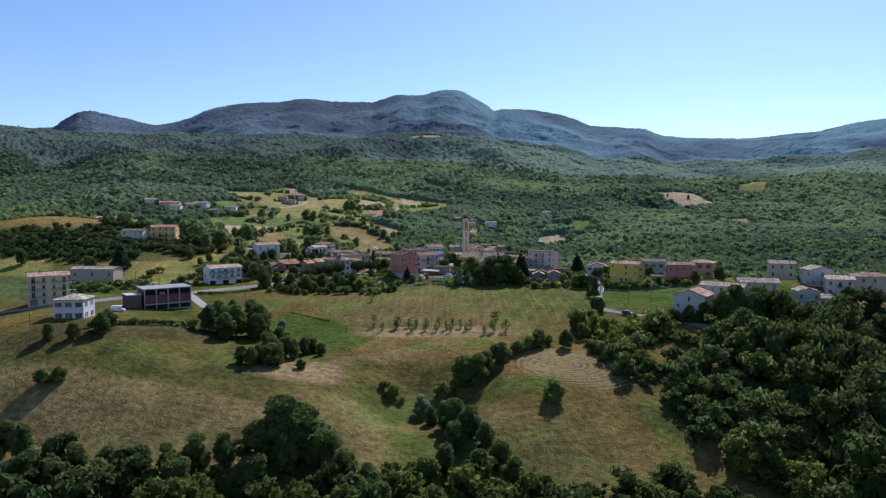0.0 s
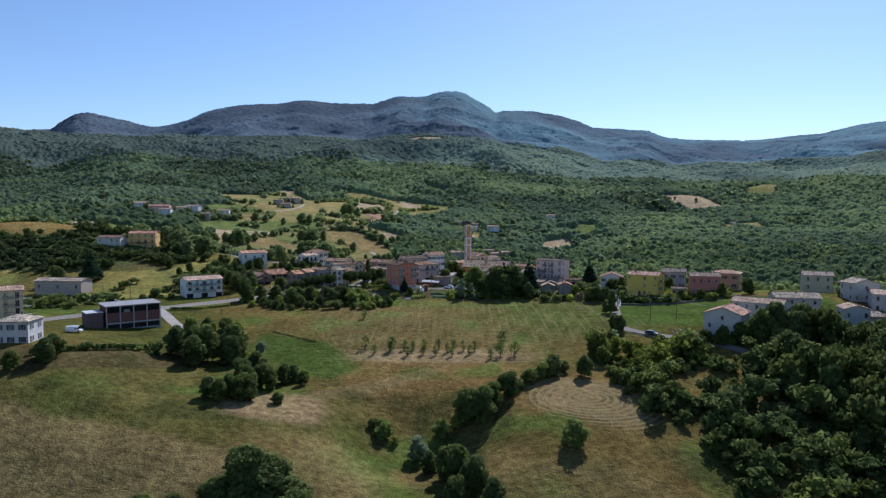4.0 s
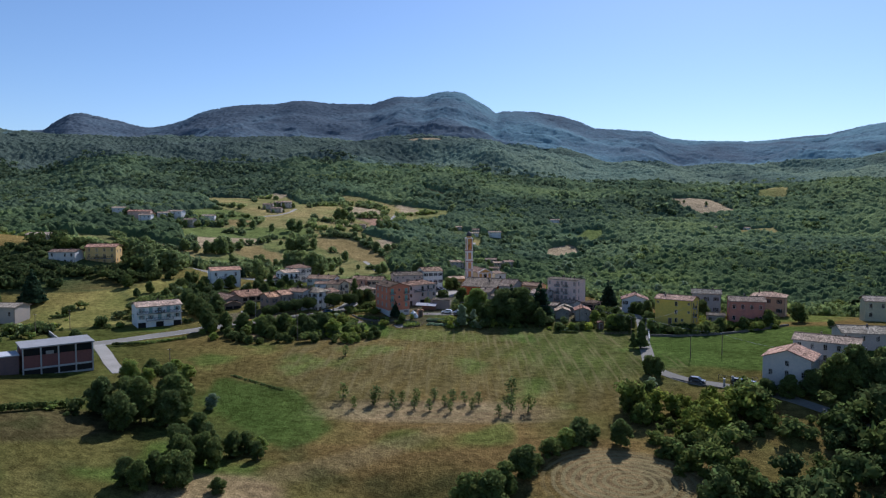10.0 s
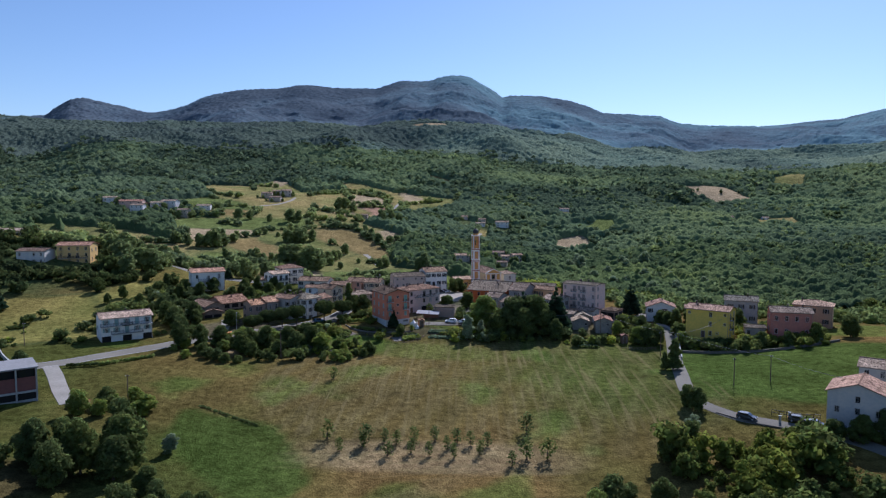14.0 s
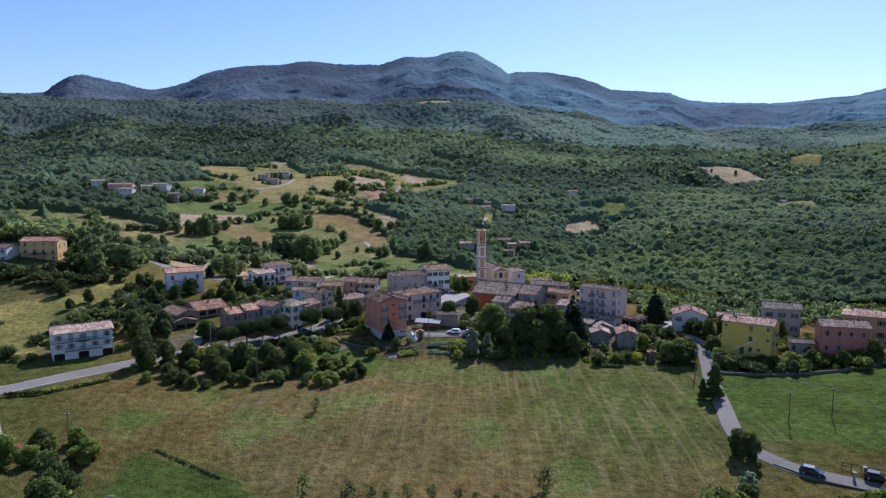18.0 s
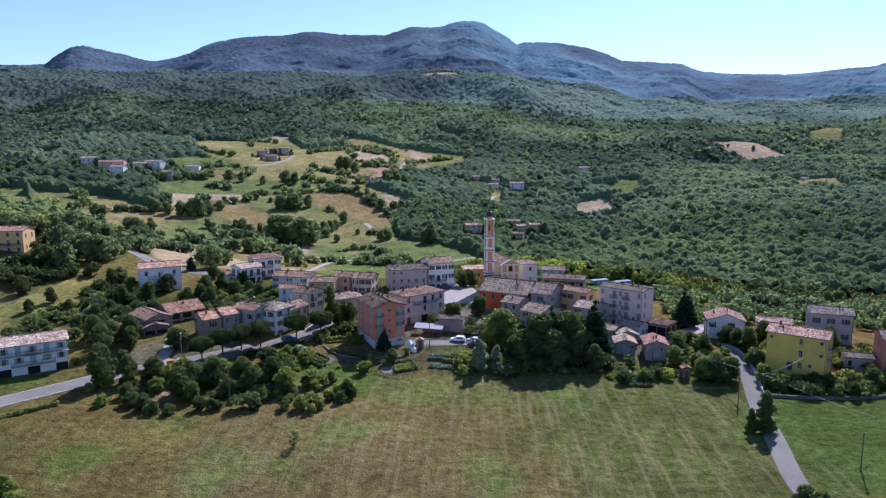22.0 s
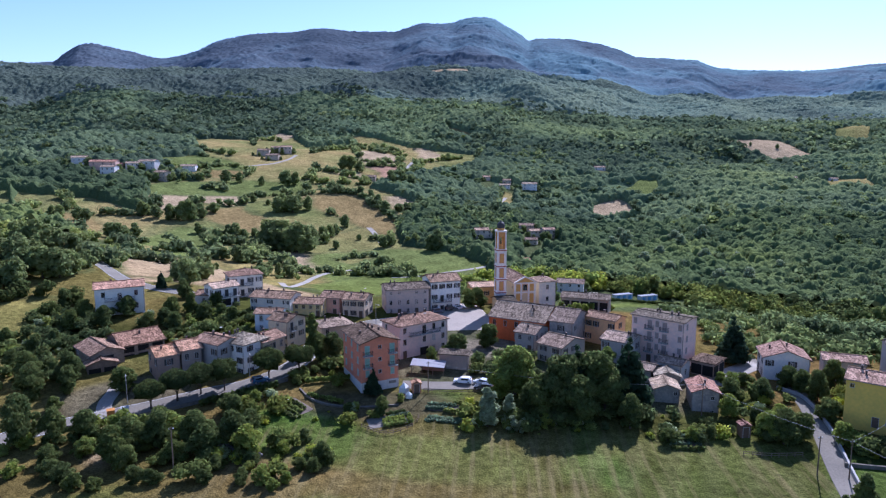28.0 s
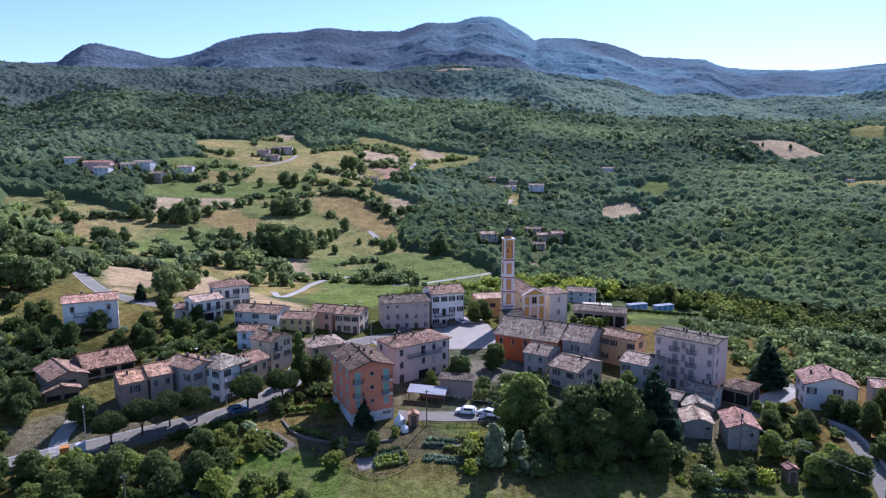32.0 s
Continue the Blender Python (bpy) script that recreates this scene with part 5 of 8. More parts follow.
# ---- cars and vans ----
def car(x, y, yaw, color, label, long=4.2, van=False):
    ob = thing("van" if van else "car", pose(x, y, ground_z0(x, y) + 0.1, 0, 0, yaw), label, "van" if van else "car", "parked cars")
    coat = surface("car_paint", color, tuple(c * 0.95 for c in color), 0.25, 1.0, 0.1, 0.0, specular=0.6)
    h = 1.95 if van else 1.5
    L, W = long / 2, 0.88
    body = Shape()
    prof = [(-L, 0.3), (L, 0.3), (L, 0.72), (L - 0.95, 0.92), (L - 1.75 if not van else L - 0.9, h), (-L + (0.55 if not van else 0.1), h), (-L, 0.95)]
    n = len(prof)
    lft = [(px, W * (0.86 if pz > 1.2 else 1.0), pz) for px, pz in prof]
    rgt = [(px, -W * (0.86 if pz > 1.2 else 1.0), pz) for px, pz in prof]
    body.poly(rgt)
    body.poly(lft[::-1])
    for k in range(n):
        q = (k + 1) % n
        body.poly([lft[k], lft[q], rgt[q], rgt[k]])
    part("body", body, coat, ob)
    x0, x1 = (-L + 0.75, L - 1.75) if not van else (L - 1.8, L - 0.95)
    for s in (-1, 1):
        part("side_window", Shape().box((x0 + x1) / 2, s * W * 0.935, 1.16, x1 - x0, 0.06, 0.4), GLASS, ob)
        part("headlight", Shape().box(L - 0.02, s * 0.62, 0.68, 0.1, 0.36, 0.16), WHITE, ob)
        part("tail_light", Shape().box(-L + 0.02, s * 0.68, 0.9, 0.08, 0.22, 0.3), paint("lamp", (0.4, 0.03, 0.02)), ob)
    k = (L - 1.75 if not van else L - 0.9)
    part("windscreen", Shape().slab([(L - 1.0 if not van else L - 0.75, -0.72, 0.98), (L - 1.0 if not van else L - 0.75, 0.72, 0.98), (k + 0.06, 0.66, h - 0.08), (k + 0.06, -0.66, h - 0.08)], 0.05), GLASS, ob)
    part("rear_window", Shape().box(-L + 0.25, 0, 1.2, 0.08, 1.3, 0.36), GLASS, ob)
    for sx in (-1, 1):
        for sy in (-1, 1):
            wheel = part("wheel", shared("tyre", lambda: wheel_mesh(0.32, 0.22, IRON)), None, ob, "", (sx * (L - 0.75), sy * (W - 0.08), 0.32))
            part("rim", shared("rim", lambda: wheel_mesh(0.2, 0.24, CONCRETE)), None, wheel)
    return ob


def wheel_mesh(r, w, material):
    s = Shape()
    n = 14
    a = [(r * math.cos(6.2832 * k / n), r * math.sin(6.2832 * k / n)) for k in range(n)]
    s.poly([(x, -w / 2, z) for x, z in a])
    s.poly([(x, w / 2, z) for x, z in reversed(a)])
    for k in range(n):
        p, q = a[k], a[(k + 1) % n]
        s.poly([(p[0], w / 2, p[1]), (q[0], w / 2, q[1]), (q[0], -w / 2, q[1]), (p[0], -w / 2, p[1])])
    return s.mesh("wheel", material)


def ground_z0(x, y):
    return float(height(np.array([x]), np.array([y]))[0])


car(-9.8, -66.6, 172, (0.8, 0.8, 0.8), "white car parked beside the fence")
car(-5.3, -67.2, 150, (0.6, 0.62, 0.64), "silver car parked under the trees")
car(-5.0, -69.8, 168, (0.05, 0.055, 0.06), "dark car parked beside the fence")
car(-57, -70.6, 38, (0.06, 0.12, 0.19), "blue car parked on the street")
car(59.5, -156.5, -35, (0.03, 0.035, 0.05), "black car on the lane")
car(72.5, -161.5, -30, (0.06, 0.07, 0.09), "dark car beside the white house")
car(76.5, -162.5, -30, (0.2, 0.22, 0.25), "grey car beside the white house")
car(70, -159.0, -30, (0.03, 0.03, 0.03), "black car at the lane side")
car(-16, -1.5, 30, (0.03, 0.03, 0.035), "black car on the square")
car(-13.5, 0.5, 30, (0.7, 0.7, 0.7), "white car on the square")
car(-29.5, -13.5, 18, (0.05, 0.05, 0.055), "dark car before the grey house")
car(-20, -6, 30, (0.12, 0.13, 0.15), "grey car before the white house")
car(-125.5, -175.5, 8, (0.78, 0.78, 0.77), "white van standing in the meadow", 4.6, True)
car(86, -178.5, 150, (0.75, 0.75, 0.74), "white van on the lane", 5.0, True)

# ---- small buildings and garden things ----
house("garden_shed", "small wooden shed with a red roof", (46.6, -87.6), 5, 2.4, 2.4, -0.9, -3.4, "gy", 20, (0.2, 0.12, 0.08), (0.32, 0.17, 0.14), ("d",), (), (), chimneys=0, over=0.2, category="shed", group="sheds", kind="wood")
house("garden_hut", "small orange-brown hut beside the fence", (-21.2, -73.4), 12, 2.4, 2.6, 1.2, -1, "gy", 22, (0.4, 0.2, 0.11), (0.34, 0.18, 0.12), ("d",), (), (), chimneys=0, over=0.2, category="hut", group="sheds")
aw = thing("market_shelter", pose(-18.5, -60.5, -0.2, 0, 0, -6), "open shelter with a white corrugated roof", "shelter")
part("roof", Shape().slab([(-4.2, -1.5, 2.1), (4.2, -1.5, 1.8), (4.2, 1.8, 2.5), (-4.2, 1.8, 2.8)], 0.12), paint("metal", (0.36, 0.36, 0.37)), aw, "white sheet roof")
for x in (-3.9, -1.3, 1.3, 3.9):
    for y in (-1.3, 1.5):
        part("post", shared("aw_post", lambda: Shape().box(0, 0, 0.7, 0.14, 0.14, 2.3).mesh("post", WOOD)), None, aw, "", (x, y, 0))
part("counter", Shape().box(1, 1.2, 0.7, 5.6, 0.3, 2.0), paint("wood", (0.24, 0.12, 0.08)), aw, "red-brown back wall")
house("shed", "old shed with a grey rusty sheet roof", (-16.5, -58), -8, 8, 3.5, 3.6, 0, "mono", 8, (0.25, 0.22, 0.2), (0.12, 0.1, 0.09), (), (), (), chimneys=0, category="shed", group="sheds")
for x, y, s, lab in ((-23.0, -72.5, 1.5, "white garden tent"), (-21.6, -75.3, 1.0, "white water tank")):
    tt = thing("tent" if "tent" in lab else "water_tank", pose(x, y, ground_z0(x, y), 0, 0, 20), lab + " beside the orange house", "tent" if "tent" in lab else "tank")
    part("cover", Shape().tube([(0, 0, 0), (0, 0, s * 0.8), (0, 0, s * 1.5)], [s * 0.8, s * 0.8, 0.05], 8 if "tank" in lab else 4), WHITE, tt)
for x, y, col, lab in ((-83, -88.9, (0.6, 0.25, 0.05), "orange"), (-80.6, -87.6, (0.6, 0.6, 0.58), "white")):
    b = thing("waste_container", pose(x, y, ground_z0(x, y), 0, 0, 32), lab + " waste container beside the road", "container", "waste containers")
    part("body", Shape().box(0, 0, 0.75, 1.5, 1.1, 1.3), paint("plastic", col), b)
    part("lid", Shape().slab([(-0.8, -0.6, 1.5), (0.8, -0.6, 1.5), (0.8, 0.6, 1.65), (-0.8, 0.6, 1.65)], 0.1), paint("plastic", tuple(c * 0.9 for c in col)), b)
for x, y, w, lab in ((-49, -79.5, 4.0, "white polytunnel in the garden"), (-57.5, -91, 3.0, "small white polytunnel among shrubs"), (-112, -40, 3.5, "white plastic tunnel in the garden")):
    tn = thing("polytunnel", pose(x, y, ground_z0(x, y), 0, 0, -35), lab, "greenhouse", "polytunnels")
    s = Shape()
    n = 8
    arc = [(0.9 * math.cos(math.pi * k / n), 0.95 * math.sin(math.pi * k / n)) for k in range(n + 1)]
    for k in range(n):
        s.slab([(-w / 2, arc[k][0], arc[k][1]), (w / 2, arc[k][0], arc[k][1]), (w / 2, arc[k + 1][0], arc[k + 1][1] + 0.001), (-w / 2, arc[k + 1][0], arc[k + 1][1] + 0.001)], 0.04)
    part("cover", s, WHITE, tn)
for x, y in ((58, 92), (71, 99)):
    c = thing("cabin_container", pose(x, y, ground_z0(x, y), 0, 0, 24), "white and blue cabin container on the sports ground", "container", "cabins")
    part("body", Shape().box(0, 0, 1.2, 9, 3, 2.4), paint("plastic", (0.42, 0.5, 0.55)), c)
    for k in range(3):
        part("blue_panel", shared("blue_panel", lambda: Shape().box(0, -1.52, 1.2, 1.6, 0.08, 1.8).mesh("blue_panel", paint("plastic", (0.12, 0.3, 0.55)))), None, c, "", (-3 + 3 * k, 0, 0))
    part("roof", Shape().box(0, 0, 2.48, 9.3, 3.3, 0.16), paint("plastic", (0.2, 0.22, 0.24)), c)
# far hamlets
HAMLET = [(-343, 324, 20, 12.8, 8.2, 0), (-327, 322, 5, 22.2, 6.5, 1), (-309, 306, 0, 12.6, 6.6, 0), (-316, 340, -10, 7.2, 3.3, 1), (-304, 336, 10, 11.6, 6.1, 0), (-298, 345, -8, 16.3, 7.3, 0), (-270, 315, -12, 11.5, 6.1, 3), (-269, 361, 5, 13.8, 3.7, 0),
          (-234, 461, 5, 12.7, 5.1, 3), (-227, 482, -10, 10.6, 5.7, 2), (-217, 484, 10, 11.8, 6.6, 2), (-221, 446, 0, 13.5, 4.0, 3), (-113, 393, 0, 9.4, 3.2, 3), (8, 449, 5, 10.7, 3.0, 0), (11, 471, -10, 8.9, 3.5, 3), (30, 455, 5, 15.2, 5.6, 0),
          (-8, 478, 10, 7.8, 3.6, 2), (-12, 234, 12, 12.3, 5.2, 2), (18, 264, -12, 10.8, 4.3, 3), (25, 245, 10, 8.9, 4.2, 2), (34, 243, 15, 8.9, 5.9, 2), (20, 221, -10, 8.5, 3.1, 3), (114, 554, 0, 12.6, 3.0, 0), (293, 485, 0, 10.5, 3.9, 3),
          (338, 491, 0, 7.6, 2.6, 0), (28, 96, -12, 13, 4.6, 0)]
for x, y, yaw, w, tall, c in HAMLET:
    z = ground_z0(x, y)
    house("house", ("white house with a tiled roof in the hamlet", "rose house with a red roof in the hamlet", "stone house with a reddish roof in the hamlet", "grey stone house with a dark roof in the hamlet")[c],
          (x, y), yaw, w, min(9.0, 4 + w * 0.35), z + tall, z, "gx", 18, ((0.6, 0.6, 0.6), (0.52, 0.36, 0.3), (0.48, 0.42, 0.36), (0.40, 0.35, 0.30))[c], ((0.32, 0.24, 0.2), (0.4, 0.18, 0.14), (0.38, 0.24, 0.19), (0.27, 0.19, 0.155))[c], ("www", "w.w"), (), (), chimneys=1, group="far hamlet")


# ---- roads, square, paths ----
def spline(points, step=1.2):
    """A smooth line through the points, at even steps."""
    p = np.array(points, float)
    q = np.concatenate([[2 * p[0] - p[1]], p, [2 * p[-1] - p[-2]]])
    out = []
    for i in range(1, len(q) - 2):
        n = max(2, int(np.linalg.norm(q[i + 1] - q[i]) / step))
        u = np.linspace(0, 1, n, endpoint=False)[:, None]
        a, b, c, d = q[i - 1], q[i], q[i + 1], q[i + 2]
        out.append(0.5 * (2 * b + (c - a) * u + (2 * a - 5 * b + 4 * c - d) * u ** 2 + (3 * b - a - 3 * c + d) * u ** 3))
    return np.concatenate(out + [p[-1:]])


def ribbon(line, offsets, lift, skirt=0.0):
    """Rows of points beside a line, draped on the land, and the faces between them."""
    t = np.gradient(line, axis=0)
    t /= np.linalg.norm(t, axis=1)[:, None]
    n = np.stack([-t[:, 1], t[:, 0]], -1)
    rows = []
    for o in offsets:
        xy = line + n * o
        rows.append(np.concatenate([xy, height(xy[:, 0], xy[:, 1])[:, None] + lift], 1))
    v = np.stack(rows, 1)
    if skirt:
        v[:, 0, 2] -= skirt
        v[:, -1, 2] -= skirt
    r, c = v.shape[:2]
    i = (np.arange(r - 1)[:, None] * c + np.arange(c - 1)).ravel()
    return v.reshape(-1, 3), np.stack([i, i + c, i + c + 1, i + 1], -1)[:, ::-1]


def quad_mesh(name, v, f, material):
    me = bpy.data.meshes.new(name)
    me.from_pydata(v.tolist(), [], f.tolist())
    me.materials.append(material)
    return me


def road(name, label, points, width, material, lift=0.09, edge=True):
    line = spline(points)
    w = width / 2
    v, f = ribbon(line, (-w - 0.3, -w, -w / 2, 0, w / 2, w, w + 0.3), lift, 0.35)
    ob = tagged(new(name, quad_mesh(name, v, f, material)), label, "road", kind="structure")
    if edge:
        for s in (-1, 1):
            v, f = ribbon(line, (s * (w - 0.28), s * (w - 0.16)), lift + 0.006)
            if s < 0:
                f = f[:, ::-1]
            if s > 0:
                f = f
            m = new("edge_line", quad_mesh("edge_line", v, f if s < 0 else f, LINE))
            m.parent = ob
    return ob


def wall_along(name, label, points, tall, thick, material, category="wall", base=-0.8):
    line = spline(points, 1.5)
    t = np.gradient(line, axis=0)
    t /= np.linalg.norm(t, axis=1)[:, None]
    n = np.stack([-t[:, 1], t[:, 0]], -1) * thick / 2
    z = height(line[:, 0], line[:, 1])
    z = np.convolve(np.pad(z, 3, mode="edge"), np.ones(7) / 7, "valid")
    v = np.stack([np.concatenate([line + n * s, (z + h)[:, None]], 1) for s, h in ((1, base), (1, tall), (-1, tall), (-1, base))], 1)
    r = len(line)
    i = np.arange(r - 1)[:, None] * 4
    f = np.concatenate([i + [k, (k + 1) % 4, (k + 1) % 4 + 4, k + 4] for k in range(4)])
    f = np.concatenate([f, [[3, 2, 1, 0]], [[4 * r - 4, 4 * r - 3, 4 * r - 2, 4 * r - 1]]])
    return tagged(new(name, quad_mesh(name, v.reshape(-1, 3), f, material)), label, category, kind="structure")


LINE = surface("road_marking", (0.6, 0.6, 0.58), None, 0.8)
road("road_main", "grey asphalt road through the village", [(-205, -166), (-174, -166), (-153, -159), (-134, -141), (-117, -125), (-105, -109), (-96, -98), (-88, -91.5), (-77, -84.5), (-68, -78), (-60, -72.5), (-54, -65), (-51, -56), (-50, -46), (-47, -36), (-41, -26), (-34, -19), (-26, -14)], 5.6, ASPHALT)
road("road_east", "narrow asphalt lane past the meadow", [(60, -34), (66, -42), (69, -53), (67, -68), (64, -84), (59, -104), (55, -123), (52, -138), (52.5, -147), (58, -155), (66, -160), (76, -167), (85, -177), (96, -186), (120, -192)], 3.8, ASPHALT, edge=False)
road("road_north", "asphalt road climbing the slope", [(-96, -8), (-112, -4), (-128, 3), (-143, 18), (-160, 38), (-177, 57), (-196, 84)], 5.0, ASPHALT)
road("road_yard", "gravel drive beside the workshop", [(-119, -129.5), (-113, -137), (-107, -145), (-101, -152)], 3.8, GRAVEL, edge=False)
road("path_field", "pale gravel track across the pasture", [(-92, 62), (-83, 45), (-86, 92), (-84, 116), (-77, 129), (-70, 135)], 2.6, GRAVEL, edge=False)
road("path_meadow", "pale gravel track along the meadow", [(-51, 112), (-40, 119), (-24, 137), (-7, 154), (3, 168), (15, 183)], 2.8, GRAVEL, edge=False)
road("path_farm", "pale gravel road to the upper farm", [(-227, 403), (-209, 427), (-201, 456), (-200, 483)], 3.2, GRAVEL, edge=False)
road("path_brown", "pale track between the ploughed fields", [(-88, 438), (-86, 492), (-84, 539)], 3.2, GRAVEL, edge=False)
road("path_wood", "pale track at the edge of the wood", [(-2, 353), (8, 385), (13, 410)], 3.0, GRAVEL, edge=False)
road("path_garden", "gravel path between the barns", [(-84, -90), (-87, -84), (-88, -78), (-90, -72)], 3.0, GRAVEL, edge=False)
road("yard_block", "gravel yard beside the apartment block", [(50, -62), (56, -54), (62, -48), (66, -44)], 5.5, GRAVEL, edge=False)
road("path_hill", "pale track on the far meadow", [(-86, 250), (-80, 236), (-71, 209)], 3.5, GRAVEL, edge=False)
road("road_parking", "asphalt strip with parked cars", [(-24, -68.5), (-16, -68.5), (-8, -67.5), (-3, -66)], 4.4, ASPHALT, edge=False)


def patch(name, label, shape, material, lift=0.1, cell=1.5, category="square"):
    """A paved or planted area: an oblong (cx, cy, length, breadth, turn) draped on the land."""
    cx, cy, a, b, turn = shape
    c, s = math.cos(radians(turn)), math.sin(radians(turn))
    u, w = np.linspace(-a / 2, a / 2, max(2, int(a / cell))), np.linspace(-b / 2, b / 2, max(2, int(b / cell)))
    U, Q = np.meshgrid(u, w)
    x, y = cx + U * c - Q * s, cy + U * s + Q * c
    z = height(x, y) + lift
    z[0] -= 0.3
    z[-1] -= 0.3
    z[:, 0] -= 0.3
    z[:, -1] -= 0.3
    r, k = x.shape
    i = (np.arange(r - 1)[:, None] * k + np.arange(k - 1)).ravel()
    return tagged(new(name, quad_mesh(name, np.stack([x, y, z], -1).reshape(-1, 3), np.stack([i, i + 1, i + k + 1, i + k], -1), material)), label, category, kind="structure")


PAVING = surface("paving", (0.36, 0.315, 0.255), (0.28, 0.245, 0.2), 0.95, 2.0, 0.12, 0.3, specular=0.1)
patch("pavement_square", "pale paved village square", (-13, -6, 20, 40, 14), PAVING)
patch("pavement_church", "paved forecourt of the church", (6, -8, 22, 14, -10), PAVING, 0.12)
patch("pavement_lane", "paved lane between the houses", (-30, -22, 16, 8, 30), PAVING, 0.13)
SOIL = surface("garden_soil", (0.17, 0.135, 0.10), (0.10, 0.08, 0.06), 0.95, 2.5, 0.4, 0.8)
SOIL_DRY = surface("dry_soil", (0.23, 0.205, 0.17), (0.16, 0.14, 0.115), 0.95, 3.0, 0.4, 0.8)
patch("garden_bed", "vegetable garden with dark soil", (-10.5, -79.5, 14, 5, -4), SOIL, 0.07, 1.0, "garden")
patch("garden_bed", "bare kitchen garden bed", (-11, -84.5, 13, 3.6, -6), SOIL_DRY, 0.07, 1.0, "garden")
patch("garden_bed", "fenced kitchen garden on the slope", (-25, -85.5, 10, 6, 22), SOIL_DRY, 0.07, 1.0, "garden")
patch("garden_bed", "terraced garden plot with soil rows", (-46, -81.5, 9, 7, -40), SOIL, 0.07, 1.0, "garden")
patch("garden_bed", "small vegetable plot below the huts", (35, -89, 6, 9, 0), SOIL, 0.07, 1.0, "garden")

STONE_WALL = paint("stone", (0.19, 0.175, 0.15))
wall_along("wall_road", "low stone wall along the main road", [(-90, -95.5), (-77, -88.2), (-67, -81.5), (-58, -75.8), (-51, -69)], 0.75, 0.4, STONE_WALL, base=-1.6)
wall_along("wall_east", "concrete garden wall along the lane", [(63.5, -63), (67, -68), (66.5, -78), (65.5, -86), (62.8, -97), (60.5, -106)], 0.9, 0.35, CONCRETE)
wall_along("wall_garden", "stone wall below the yellow house", [(62, -97.5), (72, -99.5), (86, -101), (100, -100), (112, -97)], 0.7, 0.45, STONE_WALL, base=-1.5)
wall_along("wall_terrace", "stone terrace wall below the orange house", [(-47, -73), (-43, -78), (-37, -80.5), (-30, -80.5), (-23.5, -79)], 0.4, 0.4, STONE_WALL, base=-1.5)
wall_along("wall_ramp", "concrete wall climbing the slope beside the road", [(-128, -132), (-136, -124), (-146, -112), (-156, -101)], 1.1, 0.35, CONCRETE)
wall_along("wall_ditch", "stone edge of the lane ditch", [(54, -152.5), (60, -158.5), (68, -163), (74, -167.5)], 0.3, 0.5, STONE_WALL, base=-1.4)


def fence(name, label, points, tall=1.0, gap=1.5, material=None):
    """Posts and rails along a line."""
    line = spline(points, gap)
    ob = thing(name, Matrix(), label, "fence")
    mat = material or WOOD
    z = height(line[:, 0], line[:, 1])
    for k in range(len(line)):
        part("post", shared(("post", tall), lambda: Shape().box(0, 0, tall / 2 - 0.2, 0.1, 0.1, tall + 0.4).mesh("post", mat)), None, ob, "", (line[k, 0], line[k, 1], z[k]))
    for k in range(len(line) - 1):
        a, b = Vector((*line[k], z[k])), Vector((*line[k + 1], z[k + 1]))
        for h in (0.45, 0.92):
            s = Shape()
            d = (b - a)
            n = Vector((-d.y, d.x, 0)).normalized() * 0.025
            p = [a - n, b - n, b + n, a + n]
            s.slab([(q.x, q.y, q.z + tall * h + 0.05) for q in p], 0.1)
            part("rail", s, mat, ob)
    return ob


fence("fence", "weathered wooden rail fence beside the parking", [(-18.5, -72.2), (-13, -72.4), (-7, -71.8), (-4, -71.4)])
fence("fence", "wooden fence round the kitchen garden", [(-30, -88.5), (-24.5, -91), (-19.5, -87.5), (-18.5, -84)], 0.9)
fence("fence", "wooden post fence in the orchard garden", [(45, -94), (50, -94.5), (56, -94)], 0.9)
fence("fence", "iron fence at the bend of the lane", [(66, -154.5), (70, -157), (75, -158.5)], 1.3, 1.2, IRON)


def pole(x, y, tall, lean=0.0, arms=1):
    """A wooden line pole with its insulators."""
    ob = thing("utility_pole", pose(x, y, ground_z0(x, y), lean, 0, 20), "weathered wooden utility pole in the grass", "pole", "utility poles")
    part("shaft", shared(("shaft", tall), lambda: Shape().tube([(0, 0, -1), (0, 0, tall)], [0.13, 0.09], 8).mesh("shaft", WOOD)), None, ob)
    part("crossarm", shared("crossarm", lambda: Shape().box(0, 0, 0, 0.9, 0.08, 0.1).mesh("crossarm", IRON)), None, ob, "", (0, 0, tall - 0.4))
    for s in (-0.36, 0.36):
        part("insulator", shared("insulator", lambda: Shape().tube([(0, 0, 0), (0, 0, 0.1), (0, 0, 0.2)], [0.05, 0.07, 0.03], 6).mesh("insulator", WHITE)), None, ob, "", (s, 0, tall - 0.34))
    return ob


POLES = [(65, -134.5, 7.2), (75, -133, 7), (-60.6, -108.5, 8.9), (-17.5, -72.6, 7.5), (41, -80.5, 8), (55.5, -101, 7.5), (60.3, -102.5, 7.5), (-88.5, -147.5, 7), (-120, -141, 7), (-140, -108, 7), (-146, -118, 7), (-128, -222, 8)]
for x, y, h in POLES:
    pole(x, y, h)


